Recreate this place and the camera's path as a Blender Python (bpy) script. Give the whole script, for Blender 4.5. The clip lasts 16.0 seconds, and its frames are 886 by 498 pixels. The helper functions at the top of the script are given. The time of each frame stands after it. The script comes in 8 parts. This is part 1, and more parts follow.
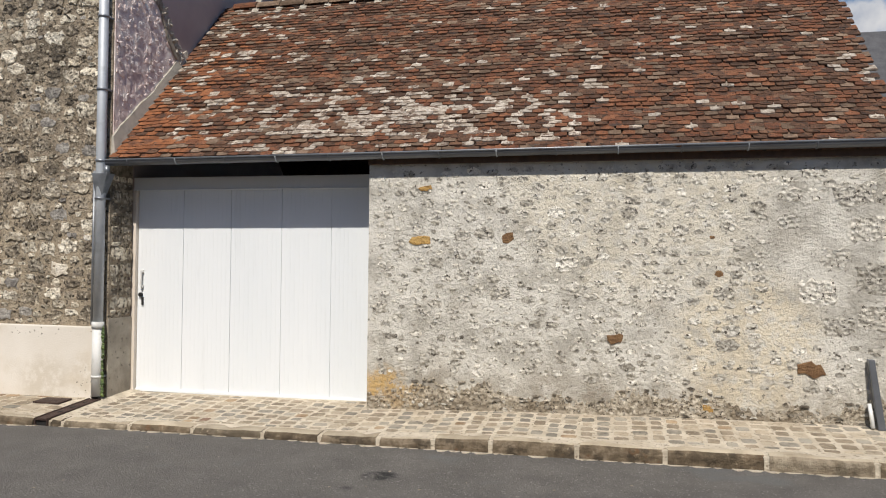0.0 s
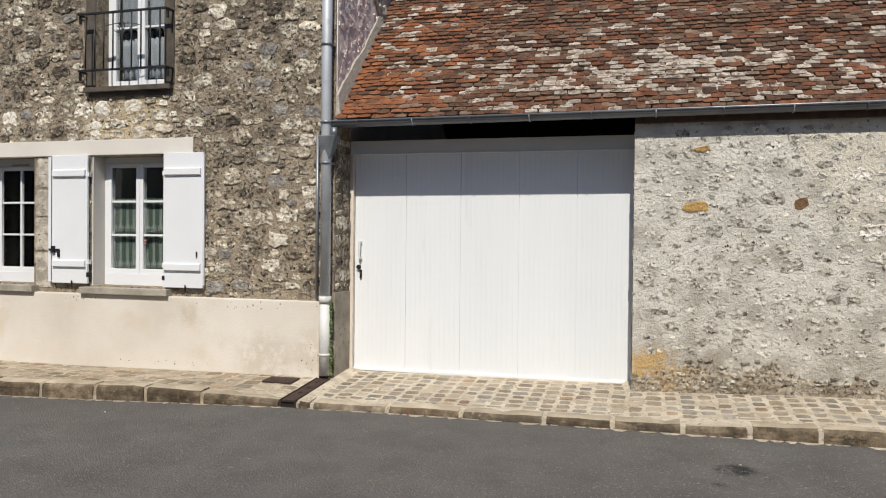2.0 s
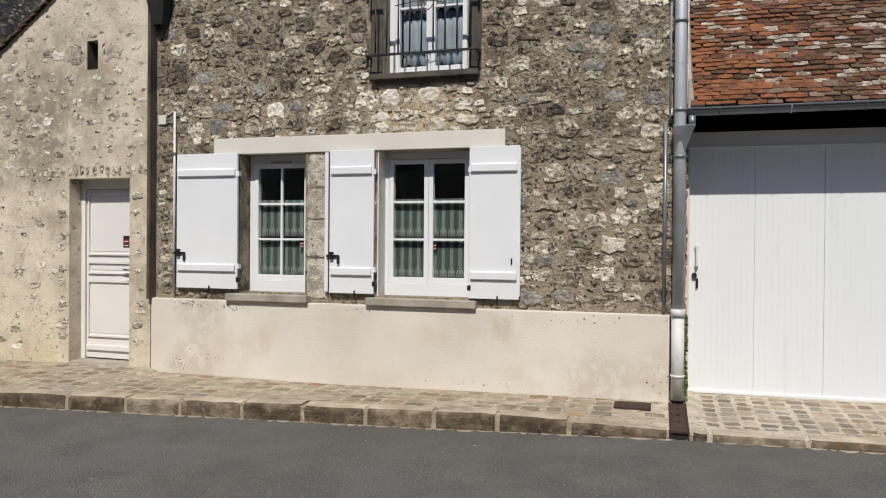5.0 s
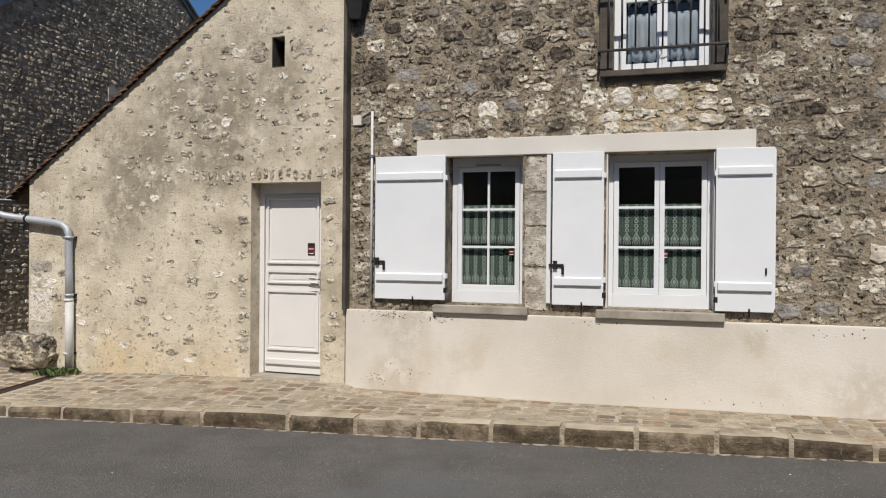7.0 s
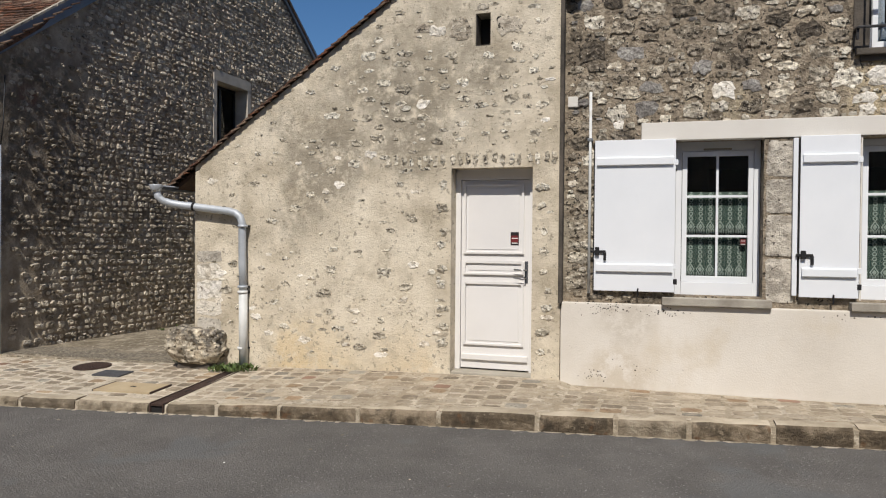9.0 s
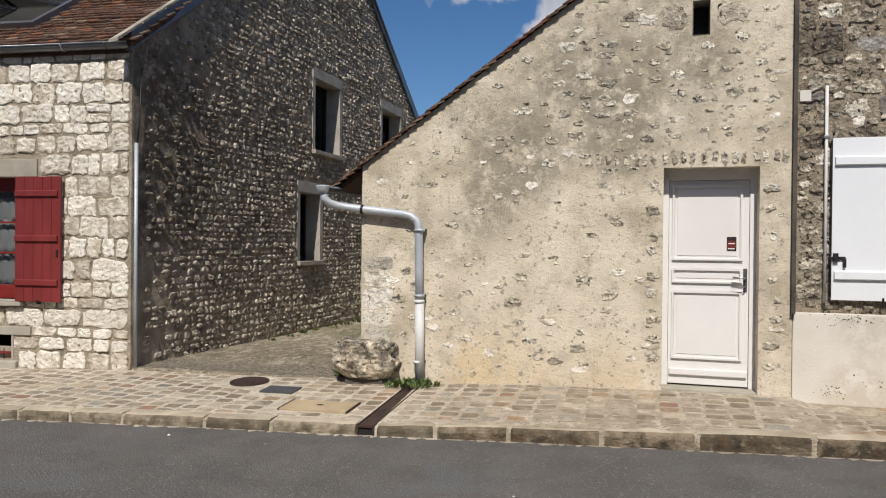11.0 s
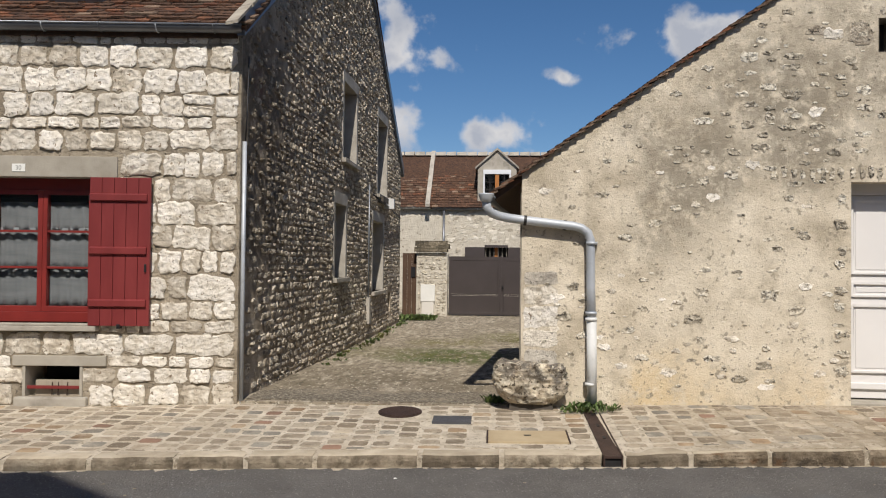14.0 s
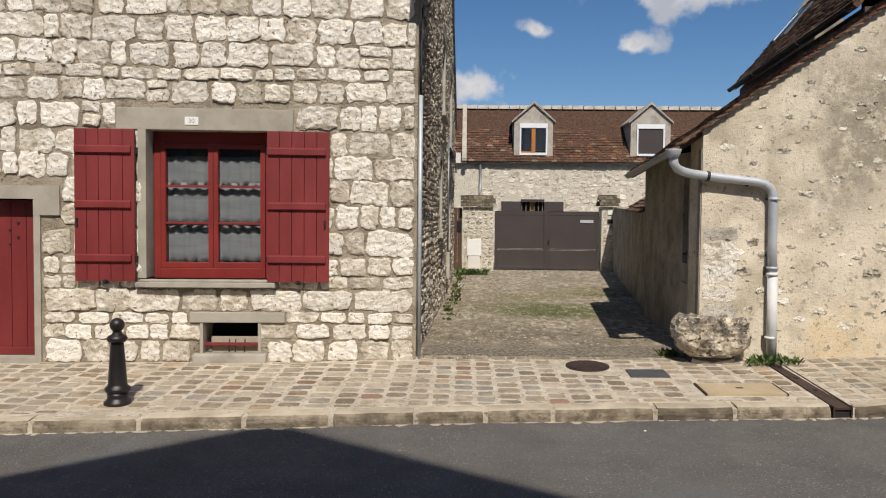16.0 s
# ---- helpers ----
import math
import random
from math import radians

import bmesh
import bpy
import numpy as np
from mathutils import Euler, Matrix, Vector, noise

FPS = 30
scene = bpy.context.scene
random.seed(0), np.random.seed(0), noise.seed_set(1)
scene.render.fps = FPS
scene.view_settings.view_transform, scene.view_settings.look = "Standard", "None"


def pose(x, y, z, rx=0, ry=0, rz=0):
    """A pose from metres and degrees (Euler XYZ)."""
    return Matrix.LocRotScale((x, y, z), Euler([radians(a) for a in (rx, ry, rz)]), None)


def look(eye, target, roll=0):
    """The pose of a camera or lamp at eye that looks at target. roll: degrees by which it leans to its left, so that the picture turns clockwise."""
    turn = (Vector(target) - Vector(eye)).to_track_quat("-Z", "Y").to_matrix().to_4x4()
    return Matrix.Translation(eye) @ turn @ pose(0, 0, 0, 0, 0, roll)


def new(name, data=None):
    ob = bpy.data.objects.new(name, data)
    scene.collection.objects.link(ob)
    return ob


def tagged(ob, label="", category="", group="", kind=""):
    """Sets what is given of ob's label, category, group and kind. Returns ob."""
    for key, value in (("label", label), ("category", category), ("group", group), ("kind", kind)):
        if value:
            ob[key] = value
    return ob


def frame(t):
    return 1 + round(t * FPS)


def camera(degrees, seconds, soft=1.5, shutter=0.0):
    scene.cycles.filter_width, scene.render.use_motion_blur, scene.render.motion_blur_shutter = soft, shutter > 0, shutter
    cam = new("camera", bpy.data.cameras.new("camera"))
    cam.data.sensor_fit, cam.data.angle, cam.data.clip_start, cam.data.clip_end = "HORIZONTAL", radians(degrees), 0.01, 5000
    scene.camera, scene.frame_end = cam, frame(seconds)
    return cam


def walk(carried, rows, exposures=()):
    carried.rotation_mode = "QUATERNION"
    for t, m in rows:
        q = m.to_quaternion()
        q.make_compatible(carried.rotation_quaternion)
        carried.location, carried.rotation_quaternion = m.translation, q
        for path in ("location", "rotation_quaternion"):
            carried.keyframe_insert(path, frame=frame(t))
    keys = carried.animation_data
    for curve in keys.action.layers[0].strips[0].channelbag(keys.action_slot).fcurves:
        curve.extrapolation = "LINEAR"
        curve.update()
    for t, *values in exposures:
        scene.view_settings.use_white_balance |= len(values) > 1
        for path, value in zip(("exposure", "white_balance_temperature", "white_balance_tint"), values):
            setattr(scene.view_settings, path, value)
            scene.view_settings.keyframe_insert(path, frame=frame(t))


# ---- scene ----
cam = camera(60.2, 16.0, soft=1.1)
METRES, EYE, TILT, LEAN, TURN = 17.5, 1.64, 0.0, 0.0, 12.5
ROWS = [
    (0.0, 0.0, 0.0, 0.0, -0.01, 1.11, -0.63),
    (0.5, -0.031, 0.0089, -0.0023, 0.32, 0.28, -0.6),
    (1.0, -0.0647, 0.0174, -0.0039, 0.56, -0.14, -0.6),
    (1.5, -0.0981, 0.0273, -0.0043, 1.35, -0.17, -0.63),
    (2.0, -0.1288, 0.0371, -0.0046, 2.2, -0.76, -0.59),
    (2.5, -0.1599, 0.0443, -0.0048, 2.51, -0.96, -0.56),
    (3.0, -0.1905, 0.0533, -0.0058, 2.82, -0.8, -0.55),
    (3.5, -0.2196, 0.0624, -0.0064, 3.11, -0.59, -0.57),
    (4.0, -0.249, 0.0708, -0.0064, 3.24, -0.6, -0.52),
    (6.5, -0.4032, 0.1014, -0.0045, 3.26, -0.23, -0.45),
    (7.0, -0.4348, 0.105, -0.0043, 3.4, -0.22, -0.47),
    (7.5, -0.4659, 0.1095, -0.0047, 3.46, -0.14, -0.47),
    (8.0, -0.4981, 0.1135, -0.0054, 3.45, -0.1, -0.48),
    (8.5, -0.5277, 0.1188, -0.0066, 3.39, -0.38, -0.52),
    (9.0, -0.5596, 0.1226, -0.0068, 3.23, -0.84, -0.5),
    (9.5, -0.5891, 0.129, -0.0071, 3.02, -1.08, -0.51),
    (10.0, -0.6207, 0.1368, -0.0081, 2.84, -1.0, -0.5),
    (12.5, -0.7651, 0.1725, -0.0068, -1.57, 0.6, -0.51),
    (13.0, -0.7949, 0.1805, -0.007, -4.84, 0.86, -0.55),
    (13.5, -0.8255, 0.1866, -0.0092, -7.09, 0.9, -0.63),
    (14.0, -0.8583, 0.1957, -0.012, -8.89, 1.01, -0.63),
    (14.5, -0.8861, 0.2015, -0.0123, -9.44, 0.68, -0.68),
    (15.0, -0.9131, 0.2091, -0.0134, -10.07, -0.05, -0.57),
    (15.5, -0.9438, 0.2131, -0.0122, -10.81, -1.09, -0.6),
    (16.0, -0.9738, 0.2166, -0.0121, -11.02, -2.44, -0.61),
]
walk(cam, [(t, pose(0, 0, EYE, TILT, LEAN, TURN) @ pose(METRES * x, METRES * y, METRES * z, 90 + pitch, roll, yaw)) for t, x, y, z, yaw, pitch, roll in ROWS], exposures=[(0.0, 0.0, 6750, 10.5), (2.0, -0.06, 6750, 10.0), (4.0, -0.17, 6650, 10.0), (7.0, -0.20, 6650, 10.5), (10.0, -0.08, 6600, 11.0), (13.5, -0.08, 6700, 11.5), (16.0, -0.03, 6800, 11.5)])

# ---- light ----
SUN_X, SUN_TAN = 0.12, 1.25
sun_data = bpy.data.lights.new("sun", "SUN")
sun_data.energy, sun_data.angle, sun_data.color = 4.85, radians(0.53), (1.0, 0.955, 0.88)
sun = new("sun", sun_data)
sun.matrix_world = look((0, -20, 30), (-SUN_X * 10, -10, 30 - SUN_TAN * 10))

world = bpy.data.worlds.new("sky")
scene.world = world
world.use_nodes = True


def build_sky(tree):
    nodes, links = tree.nodes, tree.links
    nodes.clear()
    out = nodes.new("ShaderNodeOutputWorld")
    sky = nodes.new("ShaderNodeTexSky")
    sky.sky_type, sky.sun_disc = "NISHITA", False
    sky.sun_elevation, sky.sun_rotation = math.atan(SUN_TAN), math.pi - SUN_X
    sky.air_density, sky.dust_density, sky.ozone_density = 0.8, 0.6, 3.0
    clear = nodes.new("ShaderNodeBackground")
    clear.inputs["Strength"].default_value = 0.119
    deep = nodes.new("ShaderNodeHueSaturation")
    deep.inputs["Saturation"].default_value, deep.inputs["Value"].default_value = 1.22, 0.80
    links.new(sky.outputs[0], deep.inputs["Color"])
    links.new(deep.outputs[0], clear.inputs["Color"])
    white = nodes.new("ShaderNodeBackground")
    white.inputs["Strength"].default_value = 0.80
    coord = nodes.new("ShaderNodeTexCoord")
    billow = nodes.new("ShaderNodeTexNoise")
    billow.inputs["Scale"].default_value, billow.inputs["Detail"].default_value = 19.0, 9.0
    billow.inputs["Roughness"].default_value = 0.52
    links.new(coord.outputs["Generated"], billow.inputs["Vector"])
    shade = nodes.new("ShaderNodeValToRGB")
    shade.color_ramp.elements[0].position, shade.color_ramp.elements[0].color = 0.32, (0.55, 0.60, 0.70, 1)
    shade.color_ramp.elements[1].position, shade.color_ramp.elements[1].color = 0.6, (1, 1, 1, 1)
    links.new(billow.outputs[0], shade.inputs[0])
    links.new(shade.outputs[0], white.inputs["Color"])
    # cumulus: bearing to the right of the lane's axis, elevation, half width and half height, all in degrees
    total = None
    for right, up, wide, high in ((4.8, 10.3, 3.6, 1.9), (12.8, 9.6, 4.6, 1.5), (6.2, 15.3, 3.4, 2.6), (1.0, 19.0, 5.5, 2.4),
                                  (17.8, 13.5, 1.5, 0.7), (29.0, 16.0, 6.4, 1.6), (24.5, 12.2, 2.2, 1.0), (-40, 24, 12, 5), (60, 22, 14, 6), (150, 30, 16, 7), (220, 26, 18, 7)):
        a, e = radians(12.5 - right), radians(up)
        centre = (-math.sin(a) * math.cos(e), math.cos(a) * math.cos(e), math.sin(e))
        off = nodes.new("ShaderNodeVectorMath")
        off.operation = "SUBTRACT"
        off.inputs[1].default_value = centre
        links.new(coord.outputs["Generated"], off.inputs[0])
        squash = nodes.new("ShaderNodeVectorMath")
        squash.operation = "MULTIPLY"
        w, h = math.sin(radians(wide)), math.sin(radians(high))
        squash.inputs[1].default_value = (1 / w, 1 / w, 1 / h)
        links.new(off.outputs[0], squash.inputs[0])
        far = nodes.new("ShaderNodeVectorMath")
        far.operation = "LENGTH"
        links.new(squash.outputs[0], far.inputs[0])
        lump = nodes.new("ShaderNodeMath")
        lump.operation = "MULTIPLY_ADD"
        lump.inputs[1].default_value = 4.2
        links.new(billow.outputs[0], lump.inputs[0])
        links.new(far.outputs["Value"], lump.inputs[2])
        soft = nodes.new("ShaderNodeMapRange")
        soft.interpolation_type = "SMOOTHSTEP"
        soft.inputs["From Min"].default_value, soft.inputs["From Max"].default_value = 2.25, 3.05
        soft.inputs["To Min"].default_value, soft.inputs["To Max"].default_value = 0.97, 0.0
        links.new(lump.outputs[0], soft.inputs["Value"])
        if total is None:
            total = soft.outputs[0]
        else:
            both = nodes.new("ShaderNodeMath")
            both.operation = "MAXIMUM"
            links.new(total, both.inputs[0])
            links.new(soft.outputs[0], both.inputs[1])
            total = both.outputs[0]
    mix = nodes.new("ShaderNodeMixShader")
    links.new(total, mix.inputs[0])
    links.new(clear.outputs[0], mix.inputs[1])
    links.new(white.outputs[0], mix.inputs[2])
    links.new(mix.outputs[0], out.inputs[0])


build_sky(world.node_tree)

# ---- materials ----


def material(name, colours, scale=3.0, rough=0.85, bump=0.3, bump_scale=40.0, vary=0.0, stain=None, metal=0.0, stretch=(1, 1, 1), fleck=None,
             patches=(), pits=0.0, hue=0.0):
    """A surface from noise at two scales. stain: (colour, scale, from, to). fleck: one or a list of (colour, scale,
    from, to), fine.
    patches: (colour, centre, radius, softness, strength) for stains and painted shade with a shape of their own. vary:
    brightness from piece to piece."""
    m = bpy.data.materials.new(name)
    m.use_nodes = True
    tree = m.node_tree
    nodes, links = tree.nodes, tree.links
    shader = nodes["Principled BSDF"]
    shader.inputs["Roughness"].default_value, shader.inputs["Metallic"].default_value = rough, metal
    place = nodes.new("ShaderNodeNewGeometry")
    spread = nodes.new("ShaderNodeMapping")
    spread.inputs["Scale"].default_value = stretch
    links.new(place.outputs["Position"], spread.inputs["Vector"])

    def tex(size, detail=6.0, roughness=0.6):
        n = nodes.new("ShaderNodeTexNoise")
        n.inputs["Scale"].default_value, n.inputs["Detail"].default_value, n.inputs["Roughness"].default_value = size, detail, roughness
        links.new(spread.outputs[0], n.inputs["Vector"])
        return n.outputs[0]

    def over(base, colour, factor):
        n = nodes.new("ShaderNodeMix")
        n.data_type = "RGBA"
        links.new(factor, n.inputs[0])
        links.new(base, n.inputs[6])
        n.inputs[7].default_value = (*colour, 1)
        return n.outputs[2]

    def limits(value, lo, hi, top=1.0):
        n = nodes.new("ShaderNodeMapRange")
        n.interpolation_type = "SMOOTHSTEP"
        n.inputs["From Min"].default_value, n.inputs["From Max"].default_value, n.inputs["To Max"].default_value = lo, hi, top
        links.new(value, n.inputs["Value"])
        return n.outputs[0]

    ramp = nodes.new("ShaderNodeValToRGB")
    while len(ramp.color_ramp.elements) < len(colours):
        ramp.color_ramp.elements.new(0.5)
    for k, c in enumerate(colours):
        ramp.color_ramp.elements[k].position = 0.33 + 0.34 * k / max(1, len(colours) - 1)
        ramp.color_ramp.elements[k].color = (*c, 1)
    chance = None
    if vary or hue:
        info = nodes.new("ShaderNodeObjectInfo")
        add = nodes.new("ShaderNodeMath")
        links.new(info.outputs["Random"], add.inputs[0])
        links.new(place.outputs["Random Per Island"], add.inputs[1])
        chance_node = nodes.new("ShaderNodeMath")
        chance_node.operation = "FRACT"
        links.new(add.outputs[0], chance_node.inputs[0])
        chance = chance_node.outputs[0]
    value = tex(scale)
    if hue:
        shift = nodes.new("ShaderNodeMath")
        shift.operation = "MULTIPLY_ADD"
        links.new(chance, shift.inputs[0])
        shift.inputs[1].default_value = hue
        lower = nodes.new("ShaderNodeMath")
        lower.operation = "SUBTRACT"
        links.new(value, lower.inputs[0])
        lower.inputs[1].default_value = hue / 2
        links.new(lower.outputs[0], shift.inputs[2])
        value = shift.outputs[0]
    links.new(value, ramp.inputs[0])
    colour = ramp.outputs[0]
    if vary:
        again = nodes.new("ShaderNodeMath")
        again.operation = "MULTIPLY"
        links.new(chance, again.inputs[0])
        again.inputs[1].default_value = 7.31
        wrap = nodes.new("ShaderNodeMath")
        wrap.operation = "FRACT"
        links.new(again.outputs[0], wrap.inputs[0])
        spanned = nodes.new("ShaderNodeMapRange")
        spanned.inputs["To Min"].default_value, spanned.inputs["To Max"].default_value = 1 - vary, 1 + vary
        links.new(wrap.outputs[0], spanned.inputs["Value"])
        tone = nodes.new("ShaderNodeHueSaturation")
        links.new(spanned.outputs[0], tone.inputs["Value"])
        links.new(colour, tone.inputs["Color"])
        colour = tone.outputs[0]
    if stain:
        colour = over(colour, stain[0], limits(tex(stain[1], 5.0, 0.62), stain[2], stain[3], stain[4] if len(stain) > 4 else 1.0))
    for tint, centre, radius, softness, strength in patches:
        away = nodes.new("ShaderNodeVectorMath")
        away.operation = "DISTANCE"
        links.new(place.outputs["Position"], away.inputs[0])
        away.inputs[1].default_value = centre
        wave = nodes.new("ShaderNodeMath")
        wave.operation = "MULTIPLY_ADD"
        links.new(tex(4.0, 6.0, 0.7), wave.inputs[0])
        wave.inputs[1].default_value = softness * 2.2
        links.new(away.outputs["Value"], wave.inputs[2])
        edge = limits(wave.outputs[0], radius + softness * 3, radius + softness)
        torn = nodes.new("ShaderNodeMath")
        torn.operation = "MULTIPLY"
        links.new(edge, torn.inputs[0])
        links.new(limits(tex(7.5, 7.0, 0.72), 0.36, 0.56), torn.inputs[1])
        ease = nodes.new("ShaderNodeMath")
        ease.operation = "MULTIPLY"
        links.new(torn.outputs[0], ease.inputs[0])
        ease.inputs[1].default_value = strength
        colour = over(colour, tint, ease.outputs[0])
    for speck in ([fleck] if isinstance(fleck, tuple) else fleck or []):
        colour = over(colour, speck[0], limits(tex(speck[1], 3.0), speck[2], speck[3], speck[4] if len(speck) > 4 else 1.0))
    links.new(colour, shader.inputs["Base Color"])
    grain = tex(bump_scale, 8.0, 0.68)
    height = grain
    if pits:
        cell = nodes.new("ShaderNodeTexVoronoi")
        cell.inputs["Scale"].default_value = bump_scale * 0.6
        links.new(spread.outputs[0], cell.inputs["Vector"])
        merge = nodes.new("ShaderNodeMath")
        merge.operation = "MULTIPLY_ADD"
        links.new(cell.outputs["Distance"], merge.inputs[0])
        merge.inputs[1].default_value = pits
        links.new(grain, merge.inputs[2])
        height = merge.outputs[0]
    relief = nodes.new("ShaderNodeBump")
    relief.inputs["Strength"].default_value, relief.inputs["Distance"].default_value = bump, 0.045
    links.new(height, relief.inputs["Height"])
    links.new(relief.outputs[0], shader.inputs["Normal"])
    return m


def glass_material():
    m = bpy.data.materials.new("window_glass")
    m.use_nodes = True
    nodes, links = m.node_tree.nodes, m.node_tree.links
    nodes.clear()
    out = nodes.new("ShaderNodeOutputMaterial")
    clear, gloss = nodes.new("ShaderNodeBsdfTransparent"), nodes.new("ShaderNodeBsdfGlossy")
    clear.inputs[0].default_value = (0.9, 0.92, 0.92, 1)
    gloss.inputs["Roughness"].default_value = 0.02
    fresnel = nodes.new("ShaderNodeFresnel")
    fresnel.inputs[0].default_value = 1.5
    mix = nodes.new("ShaderNodeMixShader")
    links.new(fresnel.outputs[0], mix.inputs[0])
    links.new(clear.outputs[0], mix.inputs[1])
    links.new(gloss.outputs[0], mix.inputs[2])
    links.new(mix.outputs[0], out.inputs[0])
    return m


def lace_material(name, ground, thread, foot):
    """Net curtain: chains of rings that hang over a border of lozenges. foot: the height of the hem."""
    m = bpy.data.materials.new(name)
    m.use_nodes = True
    nodes, links = m.node_tree.nodes, m.node_tree.links
    shader = nodes["Principled BSDF"]
    shader.inputs["Roughness"].default_value = 0.95
    place = nodes.new("ShaderNodeNewGeometry")
    axes = nodes.new("ShaderNodeSeparateXYZ")
    links.new(place.outputs["Position"], axes.inputs[0])

    def calc(operation, *values):
        n = nodes.new("ShaderNodeMath")
        n.operation = operation
        for k, v in enumerate(values):
            if isinstance(v, (int, float)):
                n.inputs[k].default_value = v
            else:
                links.new(v, n.inputs[k])
        return n.outputs[0]

    def cell(value, size, shift=0.0):
        """Signed distance from the middle of a repeat."""
        return calc("MULTIPLY", calc("SUBTRACT", calc("FRACT", calc("DIVIDE", calc("ADD", value, shift + 100 * size), size)), 0.5), size)

    def near(value, at, width):
        return calc("LESS_THAN", calc("ABSOLUTE", calc("SUBTRACT", value, at)), width)

    x, z = axes.outputs[0], calc("SUBTRACT", axes.outputs[2], foot)
    dx, dz = cell(x, 0.088), cell(z, 0.044)
    ring = near(calc("SQRT", calc("ADD", calc("MULTIPLY", dx, dx), calc("MULTIPLY", dz, dz))), 0.015, 0.0045)
    cross = near(calc("ABSOLUTE", cell(x, 0.088, 0.044)), 0.0, 0.003)
    above = calc("GREATER_THAN", z, 0.13)
    lozenge_x, lozenge_z = calc("ABSOLUTE", dx), calc("ABSOLUTE", calc("SUBTRACT", z, 0.075))
    shape = calc("ADD", calc("MULTIPLY", lozenge_x, 1.55), lozenge_z)
    outer, inner = near(shape, 0.052, 0.009), near(shape, 0.016, 0.012)
    trim = calc("MULTIPLY", near(calc("ABSOLUTE", cell(x, 0.044)), 0.010, 0.006), near(z, 0.03, 0.02))
    upper = calc("MULTIPLY", above, calc("MAXIMUM", ring, calc("MULTIPLY", cross, 0.12)))
    lower = calc("MULTIPLY", calc("LESS_THAN", z, 0.135), calc("MAXIMUM", calc("MAXIMUM", outer, inner), trim))
    factor = calc("MULTIPLY", calc("MAXIMUM", upper, lower), 0.62)
    mix = nodes.new("ShaderNodeMix")
    mix.data_type = "RGBA"
    links.new(factor, mix.inputs[0])
    mix.inputs[6].default_value, mix.inputs[7].default_value = (*ground, 1), (*thread, 1)
    links.new(mix.outputs[2], shader.inputs["Base Color"])
    return m


ASPHALT = material("asphalt", [(0.102, 0.095, 0.087), (0.123, 0.115, 0.105), (0.148, 0.138, 0.127)], 2.2, 0.98, 0.6, 90, stain=((0.096, 0.09, 0.082), 0.55, 0.5, 0.72, 0.6),
                   fleck=[((0.30, 0.29, 0.272), 62, 0.60, 0.68), ((0.055, 0.051, 0.047), 56, 0.61, 0.69), ((0.135, 0.14, 0.14), 0.9, 0.56, 0.66, 0.6)], pits=0.6,
                   patches=(((0.014, 0.014, 0.014), (-1.72, 5.62, 0.02), 0.08, 0.05, 1.0), ((0.024, 0.024, 0.024), (-1.86, 5.25, 0.02), 0.01, 0.04, 0.7)))
SETT = material("sett_stone", [(0.23, 0.182, 0.125), (0.35, 0.287, 0.208), (0.46, 0.388, 0.292)], 8.0, 0.85, 0.6, 60, vary=0.2, hue=0.42, stain=((0.48, 0.41, 0.31), 3.0, 0.53, 0.66, 0.6),
                fleck=[((0.20, 0.155, 0.105), 30, 0.60, 0.70), ((0.60, 0.53, 0.42), 44, 0.62, 0.70, 0.7)])
SETT_GREY = material("grey_sett", [(0.20, 0.178, 0.142), (0.285, 0.258, 0.21), (0.37, 0.337, 0.278)], 8.0, 0.85, 0.6, 60, vary=0.2, hue=0.3, stain=((0.50, 0.435, 0.33), 5.0, 0.52, 0.64, 0.5), fleck=((0.12, 0.105, 0.085), 30, 0.60, 0.70))
SETT_RUST = material("ochre_sett", [(0.25, 0.165, 0.095), (0.34, 0.24, 0.145), (0.43, 0.32, 0.205)], 8.0, 0.85, 0.6, 60, vary=0.2, hue=0.3, stain=((0.53, 0.45, 0.34), 5.0, 0.52, 0.64, 0.5), fleck=((0.19, 0.12, 0.065), 30, 0.60, 0.70))
FOOTING = material("damp_flaking_mortar", [(0.27, 0.225, 0.165), (0.48, 0.42, 0.33), (0.70, 0.635, 0.525)], 24.0, 0.96, 1.0, 34, pits=0.8, stain=((0.20, 0.155, 0.10), 3.0, 0.48, 0.64, 0.7), fleck=((0.09, 0.07, 0.05), 40, 0.58, 0.64),
                   patches=(((0.52, 0.32, 0.11), (-2.1, 7.45, 0.4), 0.12, 0.14, 0.5),))
PIER = material("mottled_pier_stone", [(0.33, 0.295, 0.245), (0.56, 0.51, 0.43), (0.72, 0.665, 0.57)], 10.0, 0.93, 0.7, 36, vary=0.15, hue=0.25, stain=((0.22, 0.20, 0.175), 4.0, 0.54, 0.68, 0.6), fleck=((0.12, 0.105, 0.09), 26, 0.62, 0.68))
STONE_BLUE = material("blue_grey_stone", [(0.17, 0.155, 0.14), (0.29, 0.27, 0.245), (0.44, 0.415, 0.375)], 14.0, 0.93, 0.8, 40, vary=0.15, hue=0.2, pits=0.5)
SETT_RED = material("reddish_sett", [(0.20, 0.12, 0.08), (0.28, 0.17, 0.115)], 6.0, 0.85, 0.35, 60, vary=0.15)
